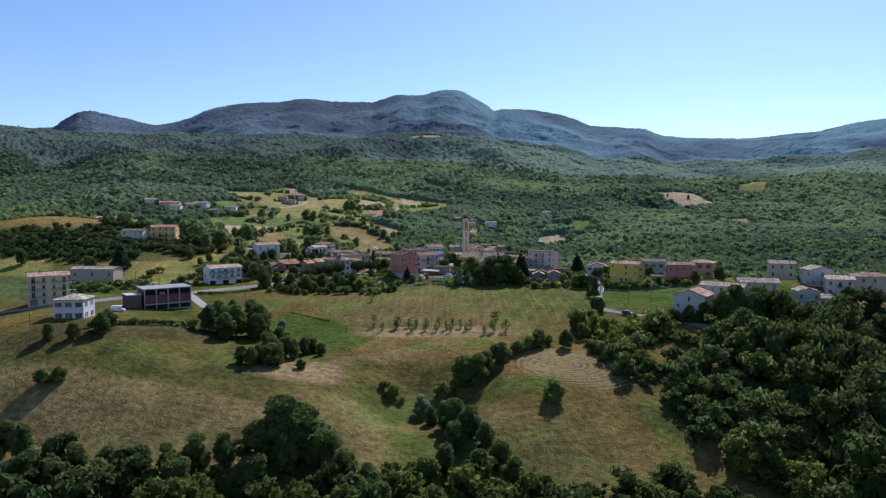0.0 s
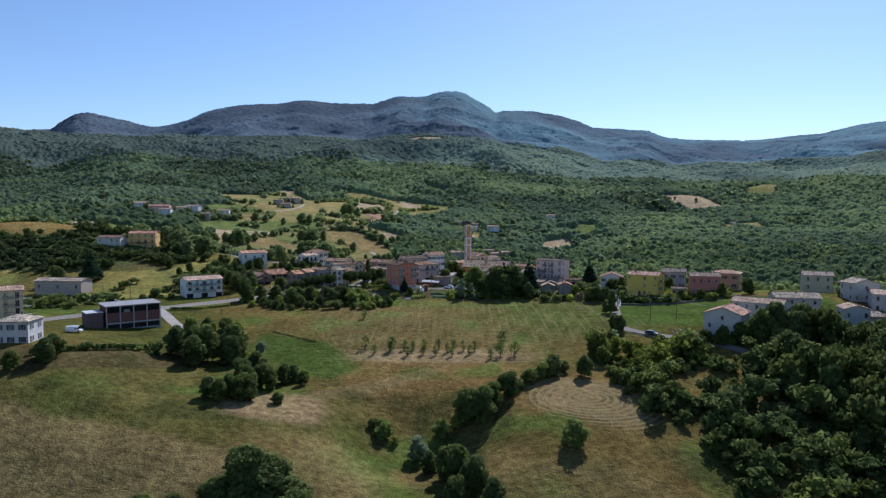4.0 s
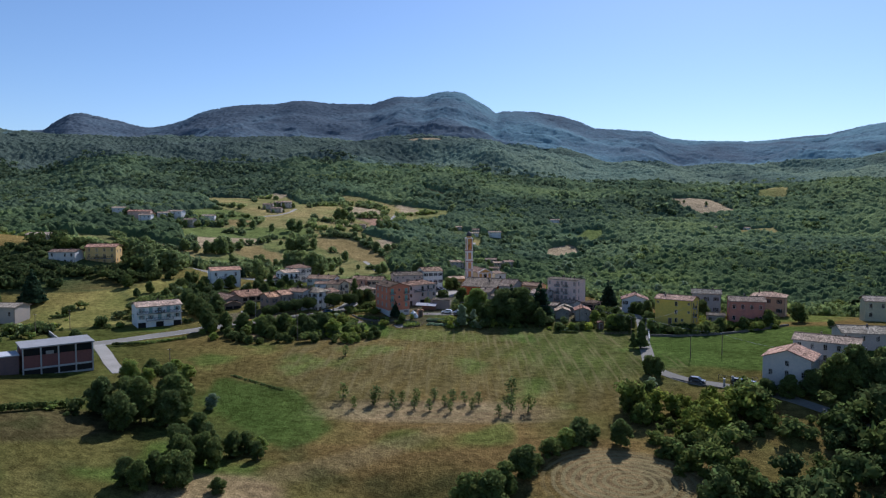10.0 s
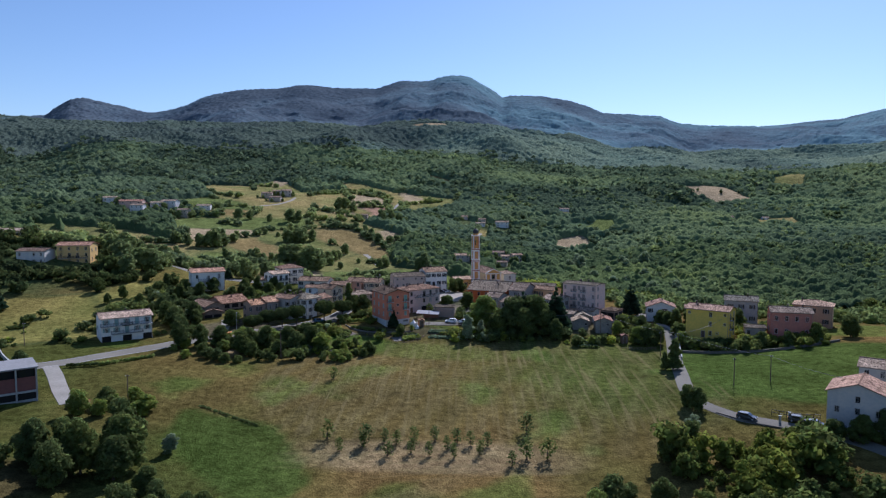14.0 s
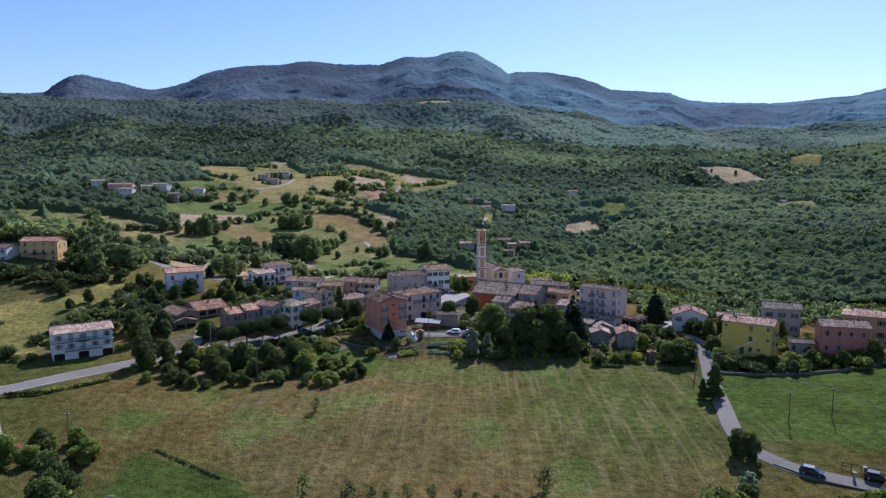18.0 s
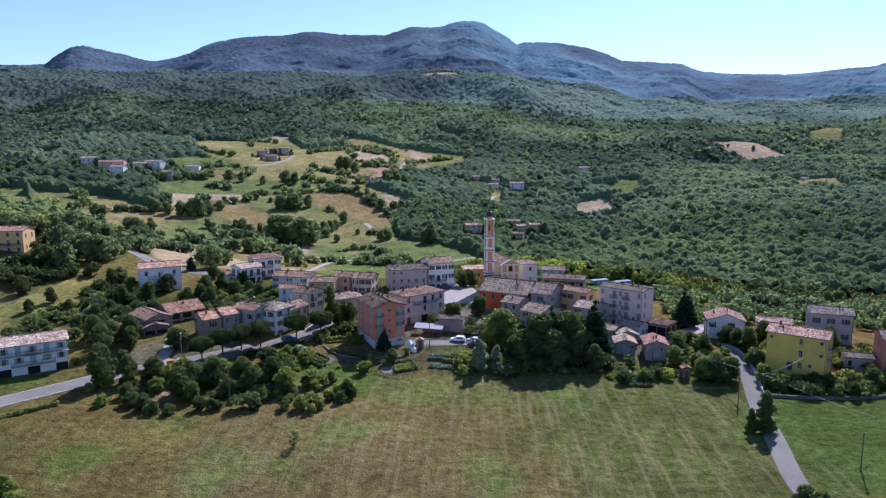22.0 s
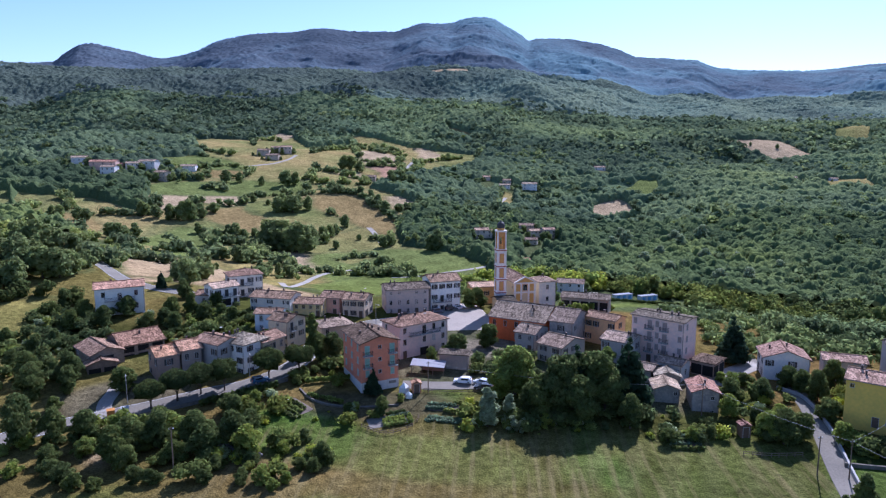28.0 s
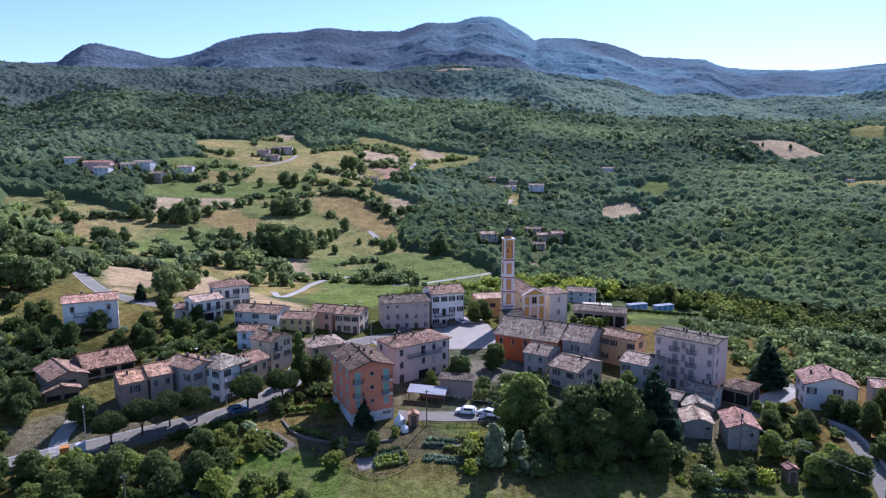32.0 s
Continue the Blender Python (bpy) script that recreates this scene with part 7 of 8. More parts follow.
EAST_GARDENS = [(95, -158, 6.0), (96, -168, 12.5), (91, -169, 11), (102, -168, 12), (107, -165, 10), (84, -168, 7), (78, -169, 6), (73, -168, 5), (99, -172, 11), (111, -164, 8), (108, -166, 7.7), (121, -150, 4.4), (113, -170, 6.8), (117, -168, 6.4), (118, -172, 6.8), (123, -169, 6.0), (131, -162, 5.3), (138, -158, 5.9), (140, -160, 5.4), (128, -174, 5.5), (131, -152, 3.9), (169, -115, 6.3), (191, -86, 8.2), (152, -156, 5.5), (89, -168, 5.7), (87, -164, 4.5), (84, -95, 3.9), (120, -110, 2.7), (142, -119, 3.3), (114, -135, 4.0), (106, -139, 3.5)]
VILLAGE_EDGE = [(-128, -85, 4), (-124, -80, 5), (-140, -58, 4), (-138, -50, 5), (-150, -45, 6), (-104, -84, 8), (-98, -80, 6), (84, -66, 6), (92, -68, 7), (100, -80, 6), (88, -96, 5), (96, -97, 5), (106, -95, 6), (82, -100, 4), (118, -92, 7), (58, -88, 6), (52, -82, 4)]

HEDGE_WEST = [(-96, -88, 5), (-92, -103, 5), (-80, -104, 6), (-76, -97, 5), (-70, -93, 5.5), (-64, -90, 5), (-58, -86, 4), (-62, -104, 5), (-57, -102, 5), (-50, -100, 5), (-46, -97, 4), (-52, -92, 4), (-66, -96, 6), (-84, -96, 5), (-70, -108, 4), (-48, -104, 4), (-43, -100, 3), (-40, -95, 3)]


PASTURE_A = [(-269, 180, 7.1), (-263, 179, 8.2), (-272, 202, 6.2), (-251, 179, 8.1), (-248, 183, 7), (-226, 209, 9.5), (-216, 208, 8.2), (-207, 207, 10.5), (-201, 210, 11.7), (-196, 214, 13), (-193, 222, 9.5), (-191, 238, 6.8), (-206, 134, 8.1), (-202, 134, 8.4), (-200, 139, 7.1), (-200, 149, 7.8), (-180, 187, 6.6), (-165, 82, 5.9), (-157, 82, 3), (-156, 88, 3), (-134, 78, 5.6), (-132, 83, 4), (-130, 87, 3.3), (-115, 16, 7), (-114, 19, 6.4), (-118, 32, 5.4), (-117, 6, 3.1), (-140, 124, 6.4), (-132, 121, 9), (-132, 130, 8.3)]
PASTURE_B = [(-115, 106, 5.1), (-109, 100, 5.8), (-103, 94, 5.7), (-98, 91, 5.6), (-95, 90, 5.6), (-160, 184, 8.6), (-157, 187, 9.7), (-152, 188, 6.4), (-149, 198, 5.5), (-153, 261, 11.2), (-150, 265, 12.5), (-144, 267, 12.5), (-143, 275, 11.5), (-136, 279, 10.2), (-178, 282, 5.3), (-166, 279, 3.9), (-108, 208, 8.7), (-105, 217, 7.8), (-103, 225, 6.8), (-102, 247, 8.5), (-95, 186, 5.1), (-86, 213, 3.9), (-68, 197, 7.3), (-65, 202, 7.4), (-63, 206, 5.3), (-54, 208, 5.3), (-49, 209, 7.4), (-61, 133, 7.1), (-57, 134, 7.9), (-55, 137, 6.3)]
PASTURE_C = [(-48, 120, 5.1), (-40, 113, 5), (-66, 123, 2), (-220, 338, 10.4), (-210, 343, 8.9), (-191, 342, 7.3), (-172, 346, 13), (-166, 351, 10.3), (-153, 375, 3.7), (-142, 435, 13), (-135, 441, 13), (-125, 431, 9.9), (-87, 382, 13), (-78, 389, 13), (-70, 382, 12), (-96, 323, 8.2), (-89, 311, 8.5), (-81, 293, 9), (-107, 335, 7), (-34, 196, 12.4), (-38, 196, 9.3), (-34, 672, 8.9), (-49, 570, 7.9), (-257, 322, 6.5), (-250, 327, 6), (-241, 334, 5.4), (-267, 325, 7.2), (-292, 324, 7.6), (351, 657, 5.6), (322, 667, 4.3)]
PASTURE_D = [(-107, 6, 9.4), (-179, 24, 9.8), (-174, 24, 11), (-172, 28, 10.3), (-169, 32, 9.4), (-165, 35, 8.4), (-157, -6, 10.8), (-150, -8, 10.6), (-146, -5, 9.8), (-145, 0, 8.6), (-147, 12, 6.7), (-153, 27, 6.2), (-150, -21, 10.2), (-161, 57, 5.8), (-165, 2, 9.9)]
TALL_CLUMP = [(-134, 174, 15.7), (-127, 169, 16.4), (-122, 171, 16.4), (-114, 167, 17.5), (-110, 170, 14.8), (-110, 182, 13.4)]


def make_tree(kind, seed):
    """One tree of each kind, ten metres high before scaling."""
    spec = {"broad": ("broadleaf_tree", "dark green broadleaf tree with an uneven crown", "broad", 4.3, LEAVES, 5200, 0.37),
            "light": ("shrub", "bright yellow-green shrub at the meadow edge", "bush", 5.5, WALNUT, 2200, 0.5),
            "silver": ("willow", "silvery grey-green willow in the grass", "bush", 4.2, SILVER, 2600, 0.5),
            "bush": ("shrub", "dense green shrub in the grass", "bush", 5.8, LEAVES, 2600, 0.5),
            "pine": ("conifer", "tall dark conifer with drooping boughs", "pine", 3.0, NEEDLES, 3600, 0.5),
            "column": ("narrow_tree", "narrow dark tree standing alone", "column", 2.8, LEAVES, 3000, 0.42),
            "cone": ("narrow_tree", "pale silvery green narrow tree at the meadow edge", "column", 2.7, SILVER, 3000, 0.42),
            "bare": ("fruit_tree", "nearly bare old fruit tree in the orchard", "broad", 3.2, LEAVES, 130, 0.6),
            "walnut": ("broadleaf_tree", "light green broadleaf tree with sunlit leaves", "broad", 4.4, WALNUT, 5200, 0.37),
            "field": ("broadleaf_tree", "broadleaf tree standing in the pasture", "broad", 4.6, PASTURE, 1500, 0.6),
            "orchard": ("fruit_tree", "small thin fruit tree in the orchard", "broad", 3.6, LEAVES, 190, 0.6),
            "ball": ("street_tree", "pruned round street tree beside the road", "ball", 4.6, DARK_SHADED, 5200, 0.36)}[kind]
    name, label, form, r, mat, n, leaf = spec
    return tree(name, label, form, r, 10.0, seed, n, leaf, mat, {"orchard": "orchard trees", "ball": "street trees"}.get(kind, "trees"))


TREE_KINDS = {"broad": 5, "silver": 2, "bush": 4, "pine": 2, "column": 1, "cone": 1, "bare": 1, "orchard": 3, "walnut": 2, "field": 3, "ball": 1, "light": 3}
STOCK = {}


def plant(kind, x, y, h, rng):
    if kind == "bush":
        h *= rng.choice((0.65, 0.8, 0.95, 1.2))
        kind = rng.choice(("bush", "bush", "light"))
    k = rng.randrange(TREE_KINDS[kind])
    m = pose(x, y, ground_z(x, y) - 0.1, 0, 0, rng.uniform(0, 360)) @ Matrix.Diagonal((h / 10 * rng.uniform(0.8, 1.25), h / 10 * rng.uniform(0.8, 1.25), h / 10, 1))
    if (kind, k) not in STOCK:
        STOCK[kind, k] = make_tree(kind, 100 + 7 * k + len(kind) * 31)
        STOCK[kind, k].matrix_basis = m
        return STOCK[kind, k]
    first = STOCK[kind, k]
    ob = copy_thing(first, m)
    ob.matrix_basis = m
    return ob


planting = random.Random(8)
for kind, places in (("broad", BROAD_A + BROAD_B + BROAD_C), ("silver", SILVER_A), ("cone", CONE_A), ("bush", BUSH_A + BUSH_B + BUSH_C), ("pine", PINE_A), ("column", COLUMN_A), ("bare", BARE_A), ("orchard", ORCHARD_A), ("ball", BALL_A), ("light", LIGHT_A), ("walnut", WALNUT_A), ("field", PASTURE_A + PASTURE_B + PASTURE_C + PASTURE_D), ("field", TALL_CLUMP), ("silver", POPLARS), ("broad", CLUSTER + NEAR_ROW + GULLY + VILLAGE_EDGE + EAST_GARDENS), ("bush", HEDGE_WEST)):
    for x, y, h in places:
        plant(kind, x, y, h, planting)
for hx, hy, turn, w, tall, c in HAMLET:
    for side in (-0.12, 0.35, 1.1) if c in (2, 3) else (-0.15, 1.12):
        plant("field", hx + w * side + planting.uniform(-1, 1), hy - planting.uniform(2.5, 6) + (8 if side > 1 else 0), tall * planting.uniform(0.7, 1.25), planting)


# ---- woods ----
def behind_village(x, y):
    clear = (x > -128) & (x < 60) & (y < 45)
    clear |= (x > 50) & (x < 170) & (y < -40)
    clear |= (x > 40) & (x < 90) & (y > 78) & (y < 108)
    clear |= (x > 20) & (x < 50) & (y < 60)
    clear |= (x > 34) & (x < 84) & (y > 34) & (y < 108)
    clear |= (x < -128) & (y < -40) & (x > -175)
    clear |= np.abs((y - 18) - (x + 143) * -1.15) < 9
    clear |= (x < -169) & (x > -204) & (y < 4) & (y > -25)
    clear |= (x < -216) & (x > -244) & (y < 36) & (y > 8)
    return ~clear


def east_wood(x, y):
    top = np.where(x < 70, -167, np.where(x < 104, -182, -170))
    ok = (x > 36 + np.maximum(0, -196 - y) * 0.45) & (y > -300) & (y < top) & (x < 175)
    return ok & ~((np.abs(x - 64) < 10) & (np.abs(y + 196) < 6))


P, S = wood_places(-300, -160, 3.9, 7.0, 6, east_wood, 2.2)
few = (np.arange(len(P)) % 5 < 4) | (P[:, 0] < 88)
P, S = P[few], S[few]
S = np.clip(S * np.where(P[:, 0] > 88, 1.45, 0.95) * np.where(P[:, 1] > -188, 0.95, 1.0), 3.0, 15)
near = P[:, 0] < 88
scatter_stuff("wood", "dense dark broadleaf wood on the slope below the houses", P[~near], S[~near], 15, 1, 400, 0.07, DARK_SHADED, 1.25)
scatter_stuff("scrub", "dense scrub of young broadleaf trees below the lane", P[near], S[near], 18, 1, 380, 0.075, SCRUB)
P, S = wood_places(-40, 130, 4.8, 6.6, 1, lambda x, y: behind_village(x, y) & (x > -60), 0.6)
scatter_stuff("wood", "light green wood on the slope behind the village", P[P[:, 0] < 55], S[P[:, 0] < 55], 11, 1, 150, 0.09, WALNUT)
lane_side = (P[:, 0] >= 55) & (P[:, 1] < 35)
scatter_stuff("wood", "mixed green wood beside the lane", P[lane_side], S[lane_side] * 0.85, 19, 1, 150, 0.09, GROVE)
lane_side = (P[:, 0] >= 55) & (P[:, 1] >= 35)
scatter_stuff("wood", "darker green wood on the slope behind the lane", P[lane_side], S[lane_side], 22, 1, 150, 0.09, LEAVES)
P, S = wood_places(-70, 130, 4.6, 6.8, 5, lambda x, y: behind_village(x, y) & (x < -100))
S = np.where((P[:, 1] > -40) & (P[:, 1] < -20), np.minimum(S, 6.6), S)
S = np.where((P[:, 0] < -204) & (P[:, 1] < 0), np.minimum(S, 4.6), S)
front = P[:, 1] < 14
scatter_stuff("wood", "dark broadleaf wood round the upper houses", P[front], S[front], 16, 1, 110, 0.12, DARK_SHADED)
dice = np.random.default_rng(78)
back = ~front & (dice.random(len(P)) < 0.42)
scatter_stuff("wood", "open broadleaf grove between the road and the pastures", P[back], np.minimum(S[back] * 0.8, 6.5), 20, 1, 100, 0.12, PASTURE)
canopy("wood", "closed broadleaf wood behind the village", 128, 330, 1.3, CANOPY_NEAR)
canopy("wood", "closed broadleaf woods between the hay meadows", 329, 640, 1.7, CANOPY_HILL)
P, S = wood_places(130, 330, 5.6, 6.4, 4, spread=0.66)
scatter_stuff("wood", "uneven crowns of the wood behind the village", P, S, 17, 1, 56, 0.15, GROVE, 1.0, 120, True)
P, S = wood_places(330, 640, 8.0, 7.0, 2, spread=0.66)
scatter_stuff("wood", "uneven crowns above the woods between the meadows", P, S, 12, 1, 32, 0.18, FOREST, 1.0, 110, True)
HEDGEROWS = [[(-252, 198), (-227, 209)],
             [(-181, 96), (-172, 112), (-160, 134), (-147, 125)],
             [(-170, 186), (-155, 171)],
             [(-228, 307), (-206, 310)],
             [(-253, 335), (-239, 336)],
             [(-141, 342), (-117, 338), (-95, 317), (-78, 286), (-71, 274)],
             [(-136, 490), (-104, 505), (-96, 522)],
             [(-150, 362), (-108, 372)],
             [(-190, 508), (-166, 650), (-103, 593)],
             [(-164, 612), (-146, 618), (-96, 548)],
             [(-190, 297), (-184, 306)],
             [(-148, 201), (-134, 185), (-121, 168)],
             [(-68, 123), (-50, 118)],
             [(-262, 376), (-240, 398), (-218, 392)],
             [(-313, 482), (-255, 451)],
             [(-284, 177), (-258, 160), (-224, 137)],
             [(-290, 176), (-297, 212)],
             [(-123, 466), (-101, 484)],
             [(-79, 520), (-76, 461)],
             [(-75, 297), (-58, 318), (-38, 304)],
             [(-5, 311), (-14, 346), (-35, 315)],
             [(-112, 81), (-91, 86)],
             [(-148, 318), (-155, 354)],
             [(-189, 138), (-188, 111), (-194, 109)]]
dice = np.random.default_rng(77)
for kind, corners in FIELDS[1:]:
    for a, b in zip(corners, corners[1:] + corners[:1]):
        if 20 < a[1] < 660 and a[0] < 30 and dice.random() < 0.3:
            mid = ((a[0] + b[0]) / 2 + dice.normal(0, 2.0), (a[1] + b[1]) / 2 + dice.normal(0, 2.0))
            HEDGEROWS.append([a, mid, b] if dice.random() < 0.5 else [a, mid])
hedge = np.concatenate([spline(line, 2.1) for line in HEDGEROWS])
hedge = hedge[dice.random(len(hedge)) < 0.85] + 0
hedge = hedge + dice.normal(0, 1.3, hedge.shape)
hedge = np.concatenate([hedge, height(hedge[:, 0], hedge[:, 1])[:, None] - 0.3], 1)
scatter_stuff("hedgerow", "overgrown hedgerows between the pastures", hedge, dice.choice((2.2, 3.2, 4.4, 6.0, 8.0), len(hedge)), 41, 1, 62, 0.14, PASTURE)
canopy("hill_forest", "closed broadleaf forest on the lower hillside", 638, 960, 2.2, CANOPY_HILL)
P, S = wood_places(640, 1000, 9.5, 8.0, 3, spread=0.66)
P[:, 2] += 1.5
scatter_stuff("hill_forest", "uneven crowns above the forest on the hillside", P, S, 13, 1, 14, 0.36, FOREST, 1.0, 150)
canopy("hill_forest", "closed forest on the upper hillside, tinted blue-green for haze", 957, 1440, 2.9, CANOPY_HIGH, east_haze=0.5)
canopy("mountain_forest", "forest covering the mountain, with blue haze put into its colour", 1434, 2470, 4.2, CANOPY_FAR, 10.0, 5.5, 57, 260, deep=1.3, east_haze=0.3)


def built(x, y, margin=1.2):
    """True under and beside buildings and on the roads."""
    m = np.zeros(x.shape, bool)
    for cx, cy, a, b, turn in FOOTPRINTS:
        c, q = math.cos(turn), math.sin(turn)
        u, v = (x - cx) * c + (y - cy) * q, -(x - cx) * q + (y - cy) * c
        m |= (np.abs(u) < a + margin) & (np.abs(v) < b + margin)
    for pts, w in LANES:
        line = spline(pts, 3.0)
        for px, py in line:
            m |= np.hypot(x - px, y - py) < w
    return m


LANES = [([(-117, -125), (-105, -109), (-96, -98), (-88, -91.5), (-77, -84.5), (-68, -78), (-60, -72.5), (-54, -65), (-51, -56), (-50, -46), (-47, -36), (-41, -26), (-34, -19)], 4.6),
         ([(66, -42), (69, -53), (67, -68), (64, -84), (59, -104), (55, -123), (52, -138)], 3.6), ([(-24, -68.5), (-3, -66)], 4.0), ([(-14, 12), (-13, -24)], 12.0), ([(50, -62), (62, -48)], 4.5)]
# gardens: (centre, half sizes, turn, share that is overgrown)
GARDENS = [(-42, 1, 11, 3.5, -12, 0.9), (-97, 24, 13, 4, -35, 0.9), (2, -53, 13, 5, -25, 0.5), (18, -62, 12, 5, -35, 0.55), (-38, -56, 5, 9, 0, 0.5), (-60, -31, 8, 5, 0, 0.4), (-86, -50, 9, 7, 40, 0.5), (-106, -196, 3, 20, -40, 0.35), (40, -66, 8, 6, 0, 0.4), (44, -90, 8, 6, 0, 0.2), (-34, -84, 7, 4, 0, 0.4), (-62, -52, 5, 8, 0, 0.3), (26, -18, 8, 4, -20, 0.5), (-105, -52, 8, 8, 0, 0.5),
           (-95, -38, 34, 14, 20, 0.55), (-120, -62, 16, 30, 0, 0.75), (-72, -94, 26, 9, 24, 0.6), (-50, -104, 16, 6, 10, 0.5), (-70, -45, 14, 10, 0, 0.45), (-42, -62, 9, 9, 0, 0.5), (10, -82, 20, 7, 0, 0.8), (34, -84, 12, 6, 0, 0.35),
           (52, -74, 8, 16, 0, 0.25), (78, -70, 16, 7, -15, 0.5), (84, -95, 24, 5, -5, 0.9), (70, -88, 10, 4, -35, 0.8), (100, -92, 9, 4, -15, 0.9), (100, -76, 16, 10, 0, 0.5), (-4, -52, 12, 9, 0, 0.6), (-140, -90, 20, 8, -30, 0.5), (-160, -120, 18, 16, 0, 0.6), (100, -165, 25, 10, -15, 0.7)]


def garden_places(seed):
    rng = np.random.default_rng(seed)
    out = []
    for cx, cy, a, b, turn, share in GARDENS:
        n = int(a * b * 4 / 7.0)
        u, v = rng.uniform(-a, a, n), rng.uniform(-b, b, n)
        c, q = math.cos(radians(turn)), math.sin(radians(turn))
        x, y = cx + u * c - v * q, cy + u * q + v * c
        ok = (rng.random(n) < share) & (fbm(x, y, 12, 2, 61) > -0.45) & ~built(x, y)
        out.append(np.stack([x[ok], y[ok]], -1))
    p = np.concatenate(out)
    return np.concatenate([p, height(p[:, 0], p[:, 1])[:, None] - 0.2], 1), rng.choice((1.0, 1.5, 2.0, 2.6, 3.4, 4.4), len(p))


P, S = garden_places(9)
scatter_stuff("shrubbery", "overgrown shrubs and hedges in the village gardens", P, S, 21, 1, 190, 0.095, LEAVES)
P, S = garden_places(10)
scatter_stuff("shrubbery", "fresh green bushes in the village gardens", P[::2], S[::2] * 0.7, 22, 1, 150, 0.1, WALNUT)
scatter_stuff("shrubbery", "silvery grey bushes in the village gardens", P[1::7], S[1::7] * 0.7, 24, 1, 110, 0.12, SILVER)
P, S = wood_places(-300, -262, 4.6, 6.5, 31, lambda x, y: (x > -130) & (x < 60) & (y < -264 - 6 * np.sin(x * 0.09)), 2.2)
scatter_stuff("thicket", "dense thicket of young trees in the valley", P, S, 23, 1, 300, 0.09, DARK_SHADED)


# ---- kitchen gardens ----
def plant_row(name, label, a, b, tall, material, seed, group, count=26, leaf=0.4, kind=""):
    """A row of low plants from a to b."""
    rng = np.random.default_rng(seed)
    n = max(2, int(math.dist(a, b) / 0.45))
    u = np.linspace(0, 1, n)
    x, y = a[0] + (b[0] - a[0]) * u + rng.normal(0, 0.06, n), a[1] + (b[1] - a[1]) * u + rng.normal(0, 0.06, n)
    z = height(x, y) + 0.1
    lobes = [(x[k], y[k], z[k] + tall * 0.45, 0.3, 0.3, tall * rng.uniform(0.4, 0.62)) for k in range(n) if rng.random() < 0.92]
    v, f = leaf_cloud(rng, lobes, count * n, leaf)
    return tagged(new(name, fill_mesh(name, v, f, material)), label, "plants" if kind else "hedge", "" if kind else group, kind)


CABBAGE = leaf_surface("cabbage_leaves", (0.19, 0.26, 0.15), (0.11, 0.17, 0.09), 0.3)
VINE = leaf_surface("bean_leaves", (0.24, 0.27, 0.05), (0.15, 0.19, 0.04), 0.3)


def rows_in(bed, kinds, gap, seed):
    """Plant rows along the length of a bed (cx, cy, length, breadth, turn)."""
    cx, cy, a, b, turn = bed
    c, s = math.cos(radians(turn)), math.sin(radians(turn))
    for k, (name, label, u0, u1, tall, mat) in enumerate(kinds):
        w = -b / 2 + gap * (k + 0.7)
        p, q = [(cx + u * a / 2 * c - w * s, cy + u * a / 2 * s + w * c) for u in (u0, u1)]
        plant_row(name, label, p, q, tall, mat, seed + k, "", kind="stuff")


rows_in((-10.5, -79.5, 14, 5, -4), [("vegetables", "tall yellow-green bean row in the kitchen garden", -0.35, 0.98, 0.7, VINE), ("vegetables", "pale grey-green cabbage row in dark soil", -0.95, -0.2, 0.5, CABBAGE), ("vegetables", "yellow-green bean row in dark soil", 0.2, 0.98, 0.6, VINE),
        ("vegetables", "pale grey-green cabbage row in dark soil", -0.9, -0.1, 0.5, CABBAGE), ("vegetables", "tall yellow-green bean row beside the fence", -0.1, 0.98, 0.8, VINE)], 0.9, 300)
rows_in((-11, -84.5, 13, 3.6, -6), [("vegetables", "thin seedling row on dry soil", -0.9, 0.9, 0.2, CABBAGE), ("vegetables", "thin seedling row on dry soil", -0.9, 0.9, 0.2, CABBAGE)], 1.3, 320)
rows_in((-25, -85.5, 10, 6, 22), [("vegetables", "dense green potato row in the fenced garden", -0.2, 0.95, 0.6, WALNUT), ("vegetables", "dense green potato row in the fenced garden", -0.2, 0.95, 0.6, WALNUT), ("vegetables", "dense green potato row in the fenced garden", -0.15, 0.95, 0.6, WALNUT),
        ("vegetables", "grey-green cabbage row in the fenced garden", 0.1, 0.95, 0.5, CABBAGE), ("vegetables", "green vegetable row beside the hedge", -0.6, 0.8, 0.7, LEAVES)], 1.05, 340)
rows_in((-46, -81.5, 9, 7, -40), [("vegetables", "green vegetable row on the terrace", -0.95, 0.9, 0.5, LEAVES), ("vegetables", "green vegetable row on the terrace", -0.95, 0.9, 0.5, LEAVES), ("vegetables", "green vegetable row on the terrace", -0.95, 0.6, 0.5, WALNUT),
        ("vegetables", "staked bean row on the terrace", -0.9, 0.5, 0.8, LEAVES)], 1.2, 360)
rows_in((35, -89, 6, 9, 0), [("vegetables", "green vegetable row below the huts", -0.9, 0.9, 0.45, LEAVES), ("vegetables", "grey-green cabbage row below the huts", -0.9, 0.9, 0.4, CABBAGE), ("vegetables", "green vegetable row below the huts", -0.9, 0.9, 0.45, LEAVES),
        ("vegetables", "grey-green cabbage row below the huts", -0.9, 0.9, 0.4, CABBAGE), ("vegetables", "green vegetable row below the huts", -0.9, 0.9, 0.45, WALNUT)], 1.5, 380)
# clipped hedges
plant_row("hedge", "clipped green hedge beside the orange house", (-46, -70), (-37, -67), 1.2, WALNUT, 400, "hedges", 60, 0.45)
plant_row("hedge", "clipped green hedge along the garden path", (-44, -76.5), (-36, -79), 0.9, WALNUT, 401, "hedges", 50, 0.4)
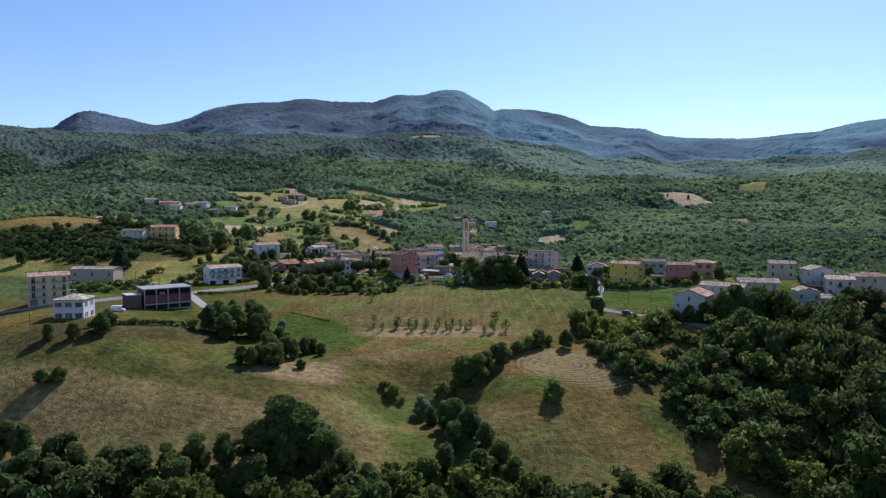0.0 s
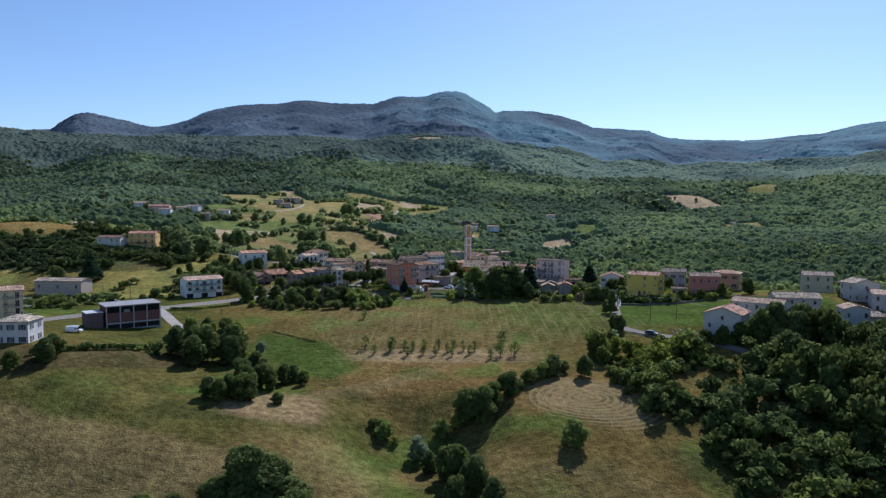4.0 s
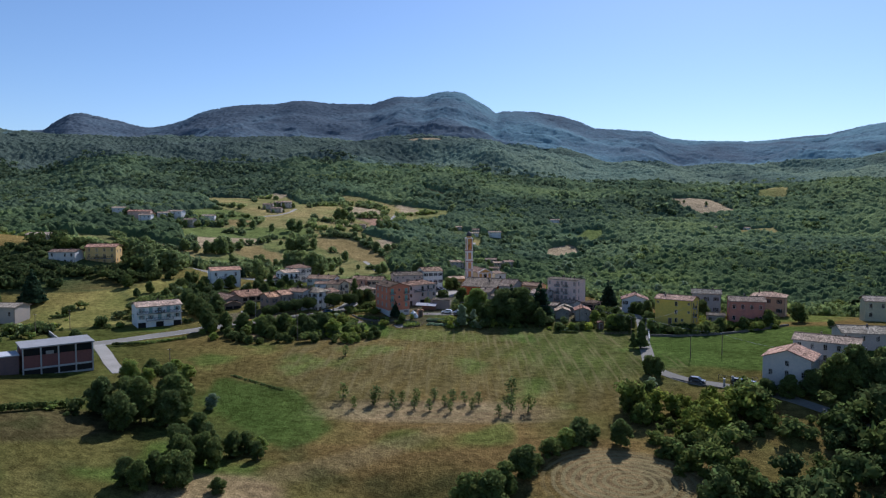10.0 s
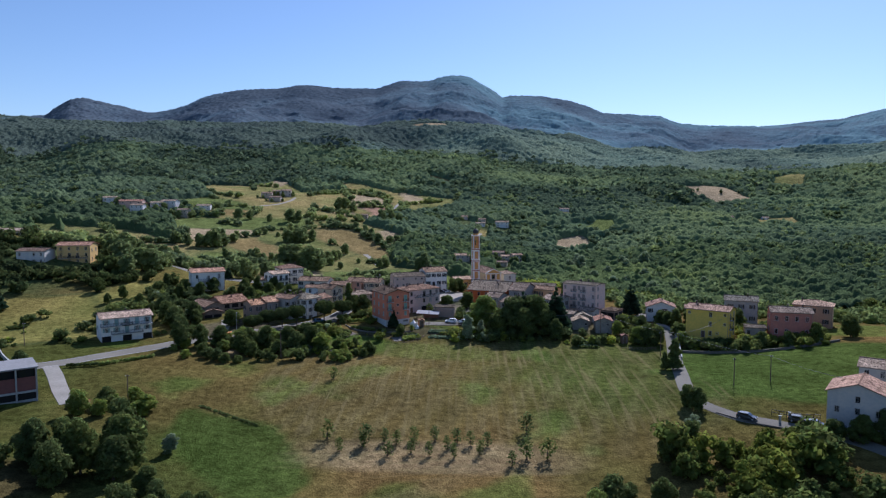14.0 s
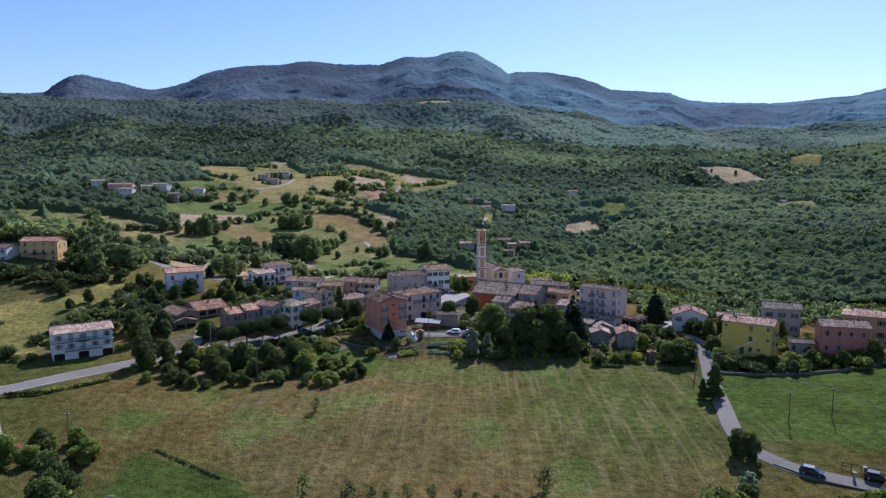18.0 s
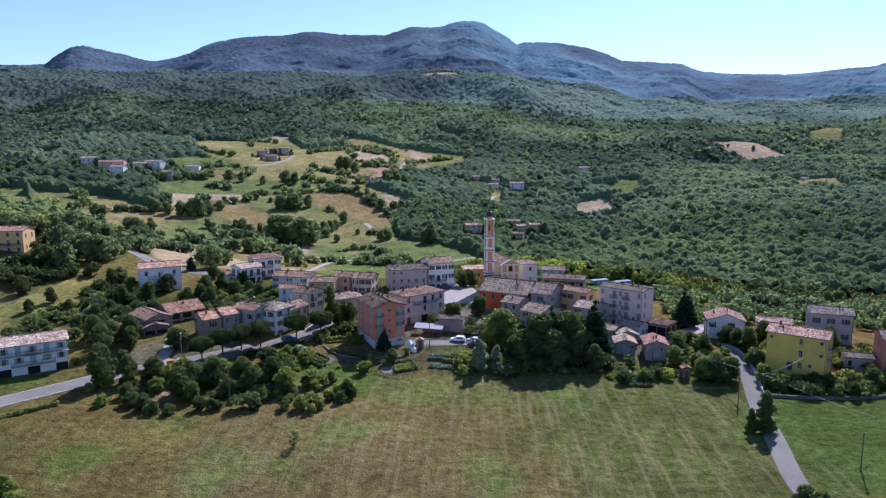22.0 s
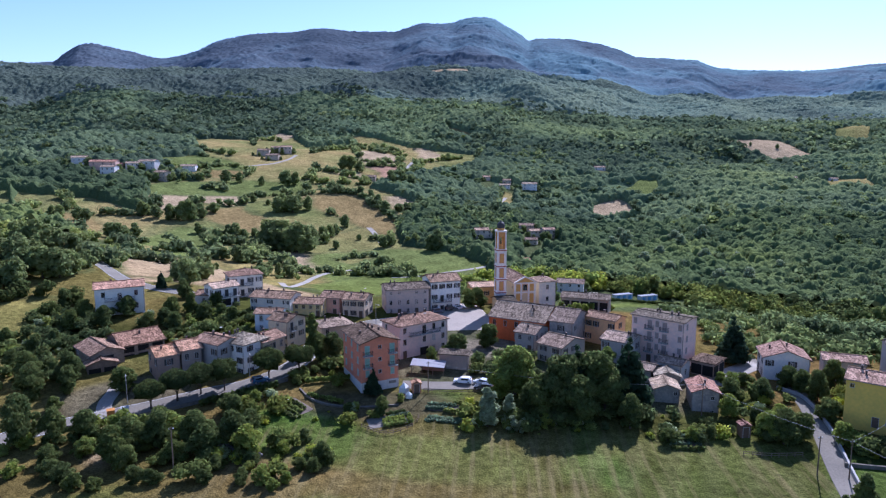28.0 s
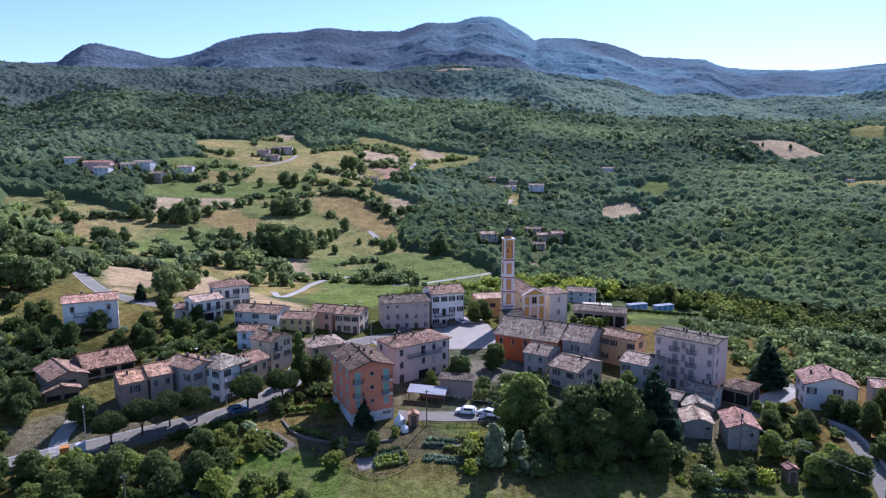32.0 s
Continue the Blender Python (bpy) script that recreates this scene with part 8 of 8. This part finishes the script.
plant_row("hedge", "dense green hedge beside the road wall", (-66, -83), (-52, -73), 1.6, LEAVES, 402, "hedges", 60, 0.5)
plant_row("hedge", "tall green hedge behind the parish house", (22, -19), (34, -24), 2.0, WALNUT, 403, "hedges", 90, 0.5)
plant_row("hedge", "hedge at the edge of the sports ground", (42, 78), (84, 92), 1.4, LEAVES, 404, "hedges", 40, 0.5)

plant_row("ditch_scrub", "dark scrub along a dry ditch in the meadow", (-71.0, -146.6), (-53.9, -155.4), 0.22, LEAVES, 410, "ditches", 10, 0.3)
plant_row("hedge", "rough green verge hedge below the main road", (-114.1, -129.5), (-107.4, -126.4), 0.9, LEAVES, 411, "hedges", 26, 0.45)
plant_row("hedge", "rough green verge hedge below the main road", (-107.4, -126.4), (-97.2, -114.1), 0.7, WALNUT, 412, "hedges", 22, 0.45)


# ---- small things along the lanes ----
def trailer(x, y, yaw):
    ob = thing("trailer", pose(x, y, ground_z0(x, y), 0, 0, yaw), "farm trailer under a red tarpaulin in the yard", "trailer")
    part("bed", Shape().box(0, 0, 0.75, 4.2, 1.9, 0.5), WOOD, ob)
    part("tarpaulin", Shape().slab([(-2.2, -1.0, 1.25), (2.2, -1.0, 1.25), (2.2, 0, 1.6), (-2.2, 0, 1.6)], 0.2).slab([(-2.2, 0, 1.6), (2.2, 0, 1.6), (2.2, 1.0, 1.25), (-2.2, 1.0, 1.25)], 0.2), paint("tarpaulin", (0.36, 0.07, 0.05)), ob, "red tarpaulin")
    for sx in (-1.2, 1.2):
        for sy in (-0.9, 0.9):
            part("wheel", shared("trailer_wheel", lambda: wheel_mesh(0.38, 0.24, IRON)), None, ob, "", (sx, sy, 0.38))


trailer(-97.7, -152.7, 20)
for k, (x, y) in enumerate([(65.9, -158.9), (68.7, -157.3)]):
    p = thing("gate_post", pose(x, y, ground_z0(x, y), 0, 0, -30), "rendered gate post beside the lane", "post", "gate posts")
    part("shaft", shared("gate_shaft", lambda: Shape().box(0, 0, 0.7, 0.45, 0.45, 1.8).mesh("shaft", CONCRETE)), None, p)
    part("cap", shared("gate_cap", lambda: Shape().box(0, 0, 1.65, 0.6, 0.6, 0.12).mesh("cap", CONCRETE)), None, p)
house("garage", "low garage with a dark grey flat-pitched roof", (88.0, -83.2), -15, 7, 6, 1.4, -1.8, "gx", 12, (0.34, 0.3, 0.27), (0.16, 0.145, 0.135), ("w.w",), (), (), chimneys=0, category="garage", group="sheds")


# ---- lamps and dishes ----
def street_lamp(x, y, yaw, tall=6.5):
    ob = thing("street_lamp", pose(x, y, ground_z0(x, y), 0, 0, yaw), "slim grey street lamp beside the road", "lamp", "street lamps")
    part("pole", shared(("lamp_pole", tall), lambda: Shape().tube([(0, 0, -0.5), (0, 0, tall)], [0.08, 0.05], 8).mesh("pole", CONCRETE)), None, ob)
    part("arm", shared("lamp_arm", lambda: Shape().box(0.5, 0, 0, 1.1, 0.06, 0.06).mesh("arm", CONCRETE)), None, ob, "", (0, 0, tall - 0.1))
    part("head", shared("lamp_head", lambda: Shape().box(1.1, 0, -0.02, 0.55, 0.26, 0.12).mesh("head", CONCRETE)), None, ob, "", (0, 0, tall - 0.1))


for x, y, yaw in ((-60, -69, -60), (-82.5, -83, -60), (-37, -25, -40), (70.5, -56, 180)):
    street_lamp(x, y, yaw)
for x, y, z in ((-20.5, -46.5, 10.2), (-70, -60, 9.2), (-42, -14, 9.6)):
    d = thing("satellite_dish", pose(x, y, z, 0, 0, -60), "small pale satellite dish on the roof", "dish", "satellite dishes")
    part("reflector", shared("dish", lambda: Shape().tube([(0, 0, 0.75), (0, 0, 0.82), (0, 0, 0.9)], [0.12, 0.3, 0.42], 12).mesh("reflector", CONCRETE)), None, d)
    part("mast", shared("dish_mast", lambda: Shape().tube([(0, 0, -0.8), (0, 0, 0.76)], [0.03, 0.03], 6).mesh("mast", IRON)), None, d)


def stone_heap(x, y, r, count, seed):
    """A heap of loose rubble."""
    rng = np.random.default_rng(seed)
    V, F = ICO[1]
    vs, fs = [], []
    for k in range(count):
        a, q = rng.uniform(0, 6.28), r * math.sqrt(rng.random())
        px, py = x + q * math.cos(a) * 1.5, y + q * math.sin(a)
        s = rng.uniform(0.16, 0.42)
        z = ground_z0(px, py) + max(0.0, 1 - q / r) * 0.8 * rng.random()
        vs.append(V * s * rng.uniform(0.6, 1.2, 3) + (px, py, z + s * 0.3))
        fs.append(F + k * len(V))
    ob = new("stone_heap", fill_mesh("stone_heap", np.concatenate(vs), np.concatenate(fs), paint("rubble", (0.3, 0.28, 0.26))))
    return tagged(ob, "loose heap of grey rubble stones in the garden", "stones", kind="stuff")


stone_heap(-53.3, -97.3, 2.4, 160, 5)
stone_heap(-49.7, -101.0, 1.8, 110, 6)
plant_row("hedge", "rough hedge along the terrace edge in the meadow", (-117, -211), (-107, -197), 1.3, LEAVES, 413, "hedges", 34, 0.55)
plant_row("hedge", "rough hedge along the terrace edge in the meadow", (-107, -197), (-97, -179), 1.6, LEAVES, 414, "hedges", 34, 0.55)
